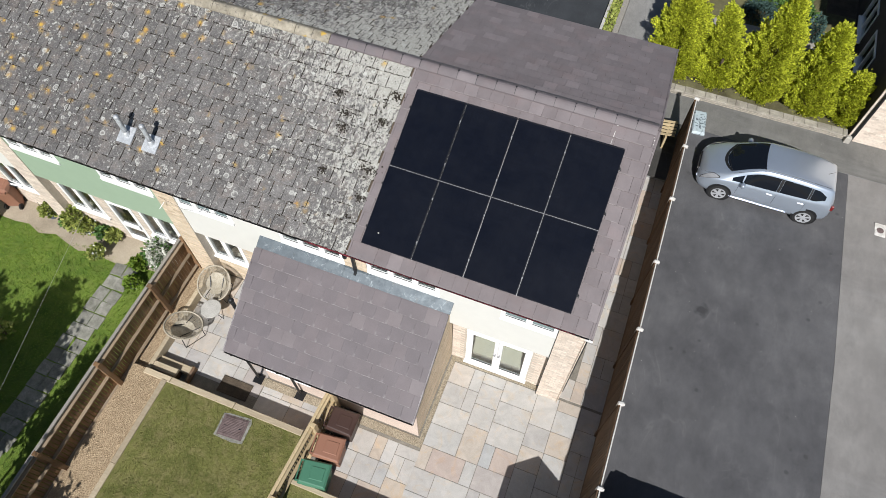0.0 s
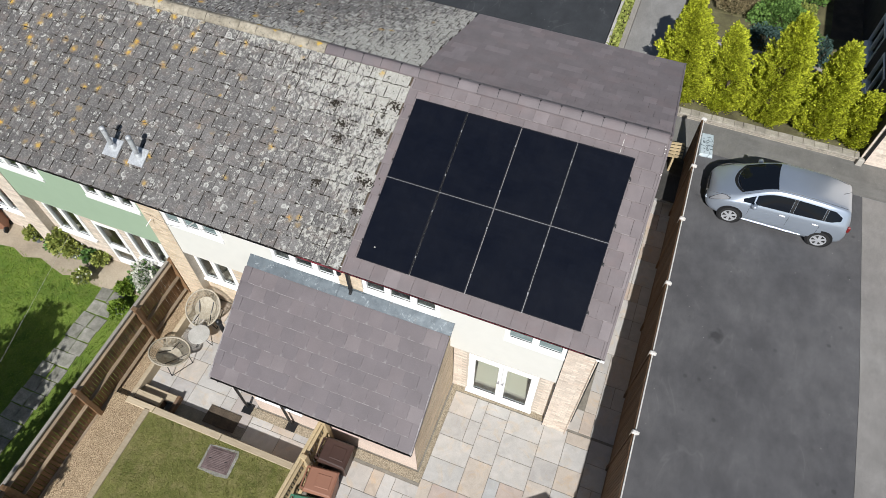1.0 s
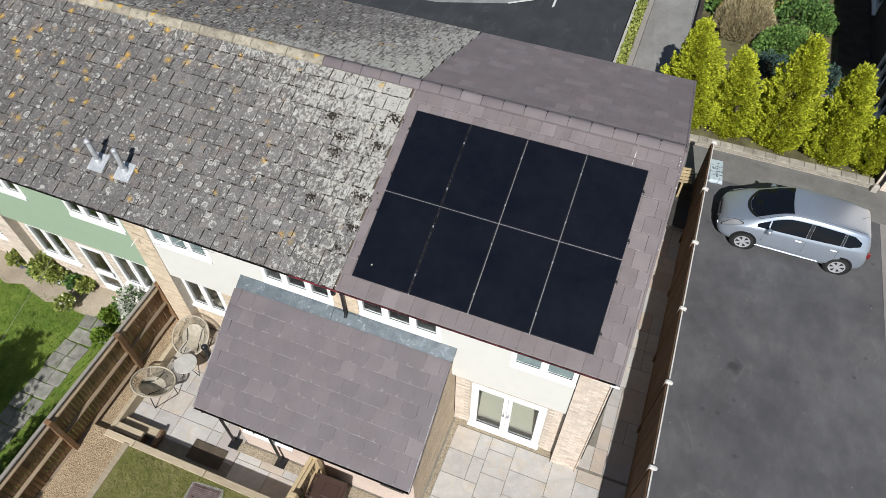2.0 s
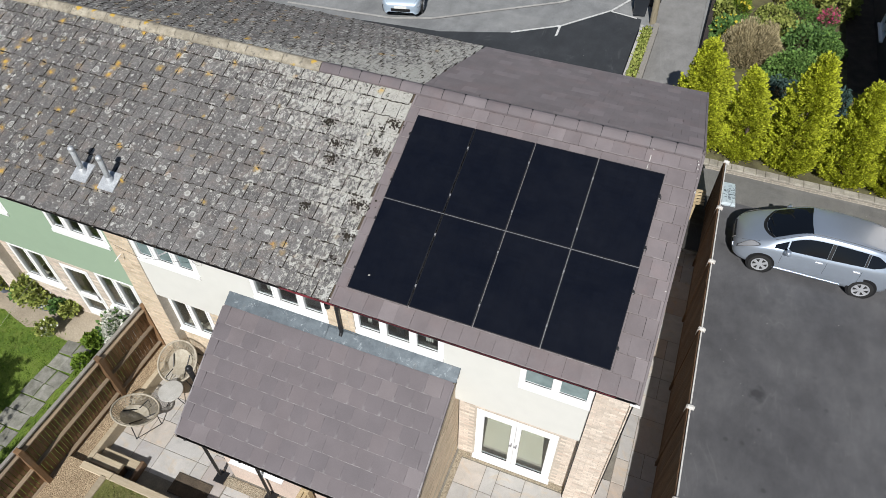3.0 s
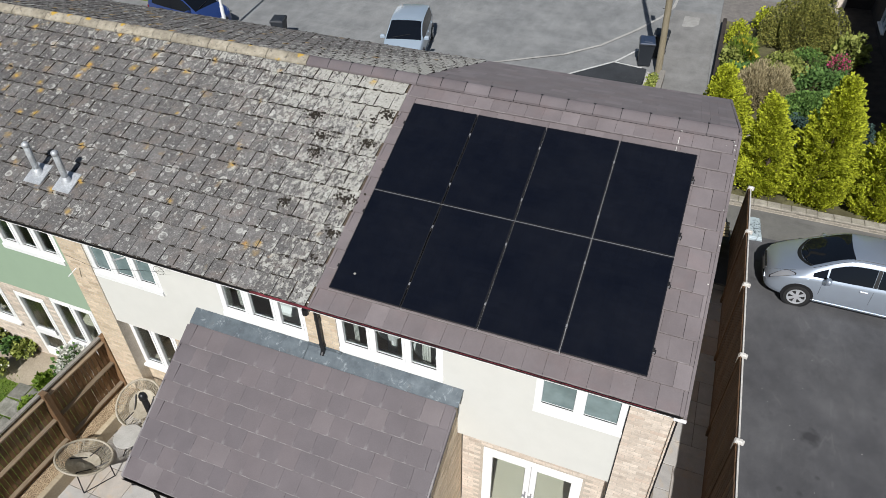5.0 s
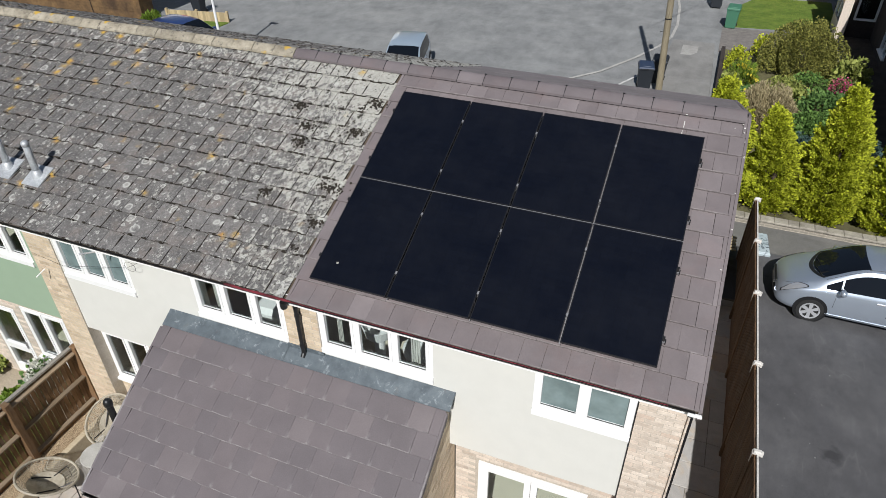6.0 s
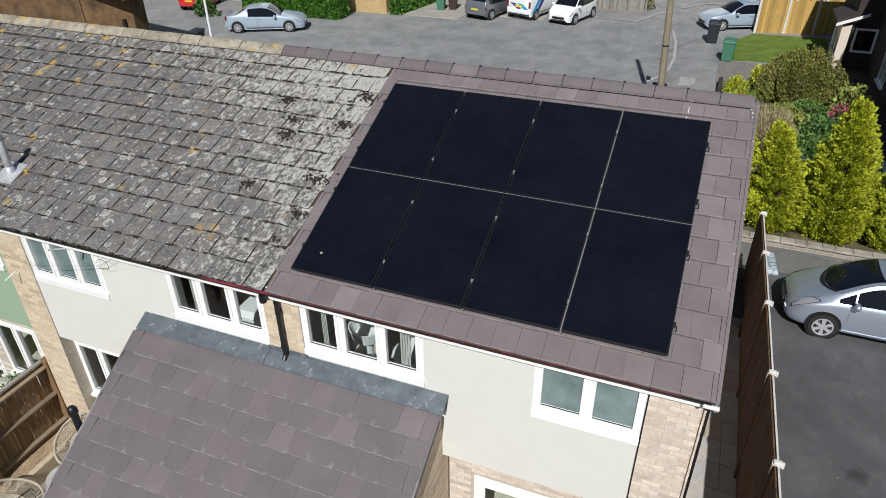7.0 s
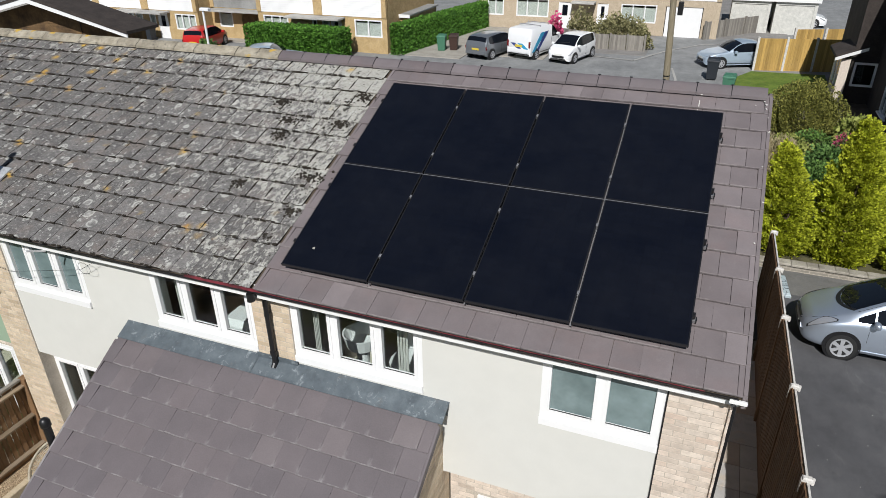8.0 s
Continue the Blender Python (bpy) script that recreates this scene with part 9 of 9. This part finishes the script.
def far_house(x0, x1, y, z, label, mat, clad, wins, doors, garage=None, canopy=None, eave=2.15, group="far terrace", top=5.2):
    """A far terraced house: openings cut through a thick front wall, clad upper storey, pitched roof."""
    h = thing("far_house", ((x0 + x1) / 2, y, z), label, "house", group)
    holes = [(*w[:2], w[2] + z, w[3] + z) for w in wins] + [(*d, z, z + 2.05) for d in doors] + ([(garage[0], garage[1], z, z + 2.05)] if garage else [])
    xs = sorted({x0, x1, *[v for q in holes for v in q[:2]]})
    g = Geo()
    for a, b in zip(xs, xs[1:]):
        cut = [q for q in holes if q[0] < (a + b) / 2 < q[1]]
        if cut:
            if cut[0][2] > z + 0.05:
                g.box(a, b, y, y + 0.28, z - 0.3, cut[0][2])
            g.box(a, b, y, y + 0.28, cut[0][3], z + eave + 0.1)
        else:
            g.box(a, b, y, y + 0.28, z - 0.3, z + eave + 0.1)
    g.box(x0, x0 + 0.25, y + 0.28, y + 8, z - 0.3, z + top).box(x1 - 0.25, x1, y + 0.28, y + 8, z - 0.3, z + top).box(x0 + 0.25, x1 - 0.25, y + 7.75, y + 8, z - 0.3, z + top)
    part("wall", g, mat, h, "buff brick wall")
    part("upper_floor", Geo().box(x0 + 0.25, x1 - 0.25, y + 0.28, y + 7.75, z + 2.2, z + 2.4), ROOM, h)
    b = Geo()
    for k in range(22):
        zz = z + eave + 0.1 + k * 0.135
        if zz + 0.135 > z + top:
            break
        b.prism([(x0 + 0.32, y - 0.03, zz), (x0 + 0.32, y - 0.012, zz + 0.135), (x0 + 0.32, y + 0.2, zz + 0.135), (x0 + 0.32, y + 0.2, zz)], (x1 - x0 - 0.64, 0, 0))
    part("weatherboard", b, clad, h, "horizontal boarding on the upper storey", kind="stuff")
    part("pilaster", Geo().box(x0, x0 + 0.318, y - 0.08, y + 0.2, z + eave + 0.1, z + top), mat, h)
    part("pilaster", Geo().box(x1 - 0.318, x1, y - 0.08, y + 0.2, z + eave + 0.1, z + top), mat, h)
    part("roof", Geo().prism([(x0, y - 0.3, z + top), (x0, y + 4, z + top + 1.8), (x0, y + 8.3, z + top), (x0, y + 8.3, z + top + 0.15), (x0, y + 4, z + top + 1.95), (x0, y - 0.3, z + top + 0.15)], (x1 - x0, 0, 0)), GREY_ROOF, h)
    for w in wins:
        far_window(h, w[0], w[1], z + w[2], z + w[3], y + 0.06, w[4] if len(w) > 4 else 2)
    for a, c in doors:
        d = part("door", Geo().box(a + 0.05, c - 0.05, y + 0.05, y + 0.1, z + 0.05, z + 2.0), UPVC, h, "white front door")
        part("door_frame", Geo().box(a, a + 0.05, y + 0.0, y + 0.1, z, z + 2.05).box(c - 0.05, c, y, y + 0.1, z, z + 2.05), UPVC, h)
        part("door_glass", Geo().box(a + 0.28, c - 0.28, y + 0.035, y + 0.05, z + 1.1, z + 1.85), CAR_GLASS, d)
    if garage:
        part("garage_door", Geo().box(garage[0] + 0.05, garage[1] - 0.05, y + 0.06, y + 0.1, z, z + 2.05), UPVC if len(garage) < 3 else garage[2], h, "garage door")
    if canopy:
        part("canopy", Geo().slab(canopy[0], canopy[1], y - 1.0, y, z + 2.08, z + 2.2, 0.02), KERB, h, "flat canopy over the doors")
    return h


WC = plain("white_weatherboard", (0.8, 0.8, 0.79), 0.5)
ZL = STREET - 0.25
far_house(-44.5, -39.6, 34.0, ZL, "buff brick terraced house with white boarding", BRICK_FAR, WC, [(-43.4, -41.6, 1.0, 2.05)], [(-41.2, -40.3)])
far_house(-39.6, -34.9, 34.0, ZL, "buff brick terraced house with white boarding", BRICK_FAR, WC, [(-38.9, -37.4, 1.0, 2.05), (-36.0, -35.3, 1.1, 2.05, 1)], [(-36.9, -36.1)], None, (-37.2, -34.9))
far_house(-34.9, -30.2, 34.0, ZL, "buff brick terraced house with two white doors", BRICK_FAR, WC, [(-32.3, -30.45, 0.95, 2.05, 3), (-34.7, -34.1, 1.0, 2.05, 1)], [(-33.9, -33.0)], None, (-34.9, -32.7))
far_house(-30.2, -25.2, 35.5, STREET - 0.1, "buff brick house with a recessed open garage", BRICK_FAR, GREY_ROOF, [(-29.6, -28.4, 0.9, 2.0, 1)], [], (-27.6, -25.5, BRICK_BROWN), (-29.9, -25.3))
far_house(-25.2, -20.4, 34.2, STREET, "buff brick terraced house behind the hedge", BRICK_FAR, WC, [(-24.8, -22.8, 1.0, 2.05, 3)], [(-20.95, -20.55)], None, (-22.5, -20.4))
far_house(-20.4, -15.4, 34.2, STREET, "buff brick end house with a wide window", BRICK_FAR, WC, [(-17.75, -15.75, 1.0, 2.1, 2), (-20.2, -19.6, 1.0, 2.05, 1)], [(-19.5, -18.7)], None, (-20.4, -18.4))
def flat_garage(x0, x1, y0, y1, z, h, label, door=True, mat=BRICK_FAR):
    t = thing("garage", ((x0 + x1) / 2, y0, z), label, "garage")
    g = Geo().box(x0, x0 + 0.2, y0, y1, z - 0.2, z + h).box(x1 - 0.2, x1, y0, y1, z - 0.2, z + h).box(x0 + 0.2, x1 - 0.2, y1 - 0.2, y1, z - 0.2, z + h).box(x0 + 0.2, x1 - 0.2, y0, y0 + 0.2, z + h - 0.3, z + h)
    part("wall", g, mat, t)
    part("door", Geo().box(x0 + 0.2, x1 - 0.2, y0 + 0.06, y0 + 0.12, z, z + h - 0.3), UPVC if door else mat, t, "white garage door")
    part("roof", Geo().slab(x0 - 0.12, x1 + 0.12, y0 - 0.15, y1 + 0.1, z + h, z + h + 0.12, 0.02), GREY_ROOF, t, "flat grey felt roof")
    part("edge_trim", Geo().box(x0 - 0.14, x1 + 0.14, y0 - 0.18, y0 - 0.152, z + h - 0.08, z + h + 0.13), UPVC, t)


flat_garage(-15.38, -14.75, 36.2, 41.0, STREET, 2.1, "narrow flat-roofed store with a white door beside the house")
far_house(-13.2, -4.2, 46.0, STREET, "pale brick house with shuttered windows", speckled("pale_far_brick", (0.42, 0.34, 0.24), (0.52, 0.43, 0.32), 3.0, 14.0), WC, [(-12.5, -11.2, 0.9, 2.1, 2), (-10.2, -7.7, 0.9, 2.2, 3)], [(-6.95, -6.0)], None, (-5.9, -4.2), 2.4, "far houses")
far_house(-4.2, 4.3, 46.0, STREET, "pale brick house with a white garage door", speckled("pale_far_brick_b", (0.42, 0.34, 0.24), (0.52, 0.43, 0.32), 3.0, 14.0), WC, [(-2.4, 0.1, 0.85, 2.1, 3)], [(-4.1, -3.3)], (0.7, 3.2), None, 2.4, "far houses")
flat_garage(5.0, 7.6, 49.4, 55.0, STREET, 2.3, "pale rendered flat-roofed garage in the yard", False, CURTAIN)
flat_garage(7.9, 10.6, 49.4, 55.0, STREET, 2.3, "pale rendered flat-roofed garage in the yard", False, CURTAIN)


def gable_building():
    """Brown tile-hung gable with white barge boards across the road."""
    y, xr, xa, zr, za = 20.6, -22.9, -29.3, 3.1, 4.5
    h = thing("brown_gable_house", (-29.0, y, STREET), "brown tile-hung gable with white barge boards", "house")
    xl = 2 * xa - xr
    g = Geo().prism([(xl + 0.4, y + 0.85, STREET), (xr - 0.8, y + 0.85, STREET), (xr - 0.8, y + 0.85, zr - 0.05), (xa, y + 0.85, za - 0.1), (xl + 0.4, y + 0.85, zr - 0.05)], (0, 0.25, 0))
    g.box(xr - 1.05, xr - 0.8, y + 1.1, y + 1.75, STREET, zr - 0.05).box(xl + 0.4, xl + 0.65, y + 1.1, y + 1.75, STREET, zr - 0.05)
    part("wall", g, BRICK_BROWN, h, "brown tile-hung gable wall")
    tiles = Geo()
    r = random.Random(4)
    for row in range(28):
        z = STREET + 0.4 + row * 0.15
        half = (xr - 0.8 - xa) * min(1.0, max(0.0, (za - 0.25 - z) / (za - zr)))
        if half < 0.2:
            break
        x = xa - half + (row % 2) * 0.1
        while x < xa + half - 0.2:
            tiles.prism([(x, y + 0.83, z), (x + 0.19, y + 0.83, z), (x + 0.19, y + 0.848, z + 0.16), (x, y + 0.848, z + 0.16)], (0, 0.0018, 0))
            x += 0.2
    part("hung_tiles", tiles, BRICK_BROWN, h, kind="stuff")
    part("barge_board", Geo().prism([(xr, y - 0.3, zr - 0.12), (xr, y - 0.3, zr + 0.12), (xa, y - 0.3, za + 0.12), (xa, y - 0.3, za - 0.14)], (0, 0.05, 0)), UPVC, h, "white barge board")
    part("barge_board", Geo().prism([(xl, y - 0.3, zr - 0.12), (xa, y - 0.3, za - 0.14), (xa, y - 0.3, za + 0.12), (xl, y - 0.3, zr + 0.12)], (0, 0.05, 0)), UPVC, h, "white barge board")
    part("roof", Geo().prism([(xr + 0.05, y - 0.34, zr + 0.05), (xr + 0.05, y - 0.34, zr + 0.2), (xa, y - 0.34, za + 0.26), (xl - 0.05, y - 0.34, zr + 0.2), (xl - 0.05, y - 0.34, zr + 0.05), (xa, y - 0.34, za + 0.12)], (0, 2.2, 0)), BRICK_DARK, h)
    part("wall_lamp", Geo().slab(xr - 1.5, xr - 1.3, y + 0.68, y + 0.82, 1.2, 1.75, 0.03), BLACK, h, "small dark wall lamp")
    part("cable", Geo().tube((xa + 2.2, y + 0.82, 0.0), (xa + 2.1, y + 0.82, za - 0.7), 0.02, 0.02, 5), BLACK, h)


gable_building()


# ---- placed behind the camera to throw shade into view ----
def garden_shed():
    s = thing("garden_shed", (5.5, -5.2, 0.0), "small apex-roofed timber garden shed", "shed")
    x0, x1, y0, y1, e, a = 4.83, 6.18, -6.2, -4.05, 1.86, 2.3
    xm = (x0 + x1) / 2
    part("wall", Geo().prism([(x0, y0, 0), (x1, y0, 0), (x1, y0, e), (xm, y0, a), (x0, y0, e)], (0, y1 - y0, 0)), WOOD_DARK, s)
    part("roof", Geo().prism([(x0 - 0.08, y0 - 0.1, e - 0.05), (xm, y0 - 0.1, a), (x1 + 0.08, y0 - 0.1, e - 0.05), (x1 + 0.08, y0 - 0.1, e), (xm, y0 - 0.1, a + 0.05), (x0 - 0.08, y0 - 0.1, e)], (0, y1 - y0 + 0.15, 0)), GREY_ROOF, s)


garden_shed()
# added out of view; its outline only shapes the shadow on the drive
vehicle("parked_van", (8.05, -4.95, drive_z(-4.95)), radians(90), WHITE, "unseen van shape added to throw shade on the driveway", 4.9, 2.4, 2.1, "van", category="van", wheel=0.33)


def garden_tree(x, y, seed, h=4.6, r=1.9):
    t = thing("garden_tree", (x, y, 0.0), "loose-crowned young tree at the end of the garden", "tree")
    rr = random.Random(seed)
    g = Geo().tube((x, y, -0.05), (x, y, h * 0.5), 0.11, 0.07, 10)
    tips = []
    for k in range(11):
        a = math.tau * k / 11 + rr.uniform(-0.2, 0.2)
        L = r * rr.uniform(0.5, 1.0)
        b = Vector((x, y, h * rr.uniform(0.3, 0.5)))
        e = Vector((x + L * math.cos(a), y + L * math.sin(a), h * rr.uniform(0.55, 1.0)))
        g.tube(b, e, 0.045, 0.012, 6)
        tips.append((b, e))
    part("trunk", g, BARK, t)
    def place(q):
        b, e = q.choice(tips)
        f = q.uniform(0.55, 1.15)
        return b.lerp(e, f) + Vector((q.gauss(0, 0.2), q.gauss(0, 0.2), q.gauss(0, 0.18))), Vector((0, 0, 1))
    part("crown", leaf_cloud(11000, place, 0.15, seed, SHRUB, "crown", 0.9), SHRUB, t, kind="stuff")


garden_tree(-9.4, -9.4, 5, 4.8, 2.3)
garden_tree(-7.2, -10.2, 6, 4.7, 2.2)
garden_tree(-11.2, -8.6, 8, 4.4, 2.0)
garden_tree(-9.9, -6.7, 7, 2.6, 0.9)
garden_tree(-8.2, -8.7, 12, 5.6, 0.75)
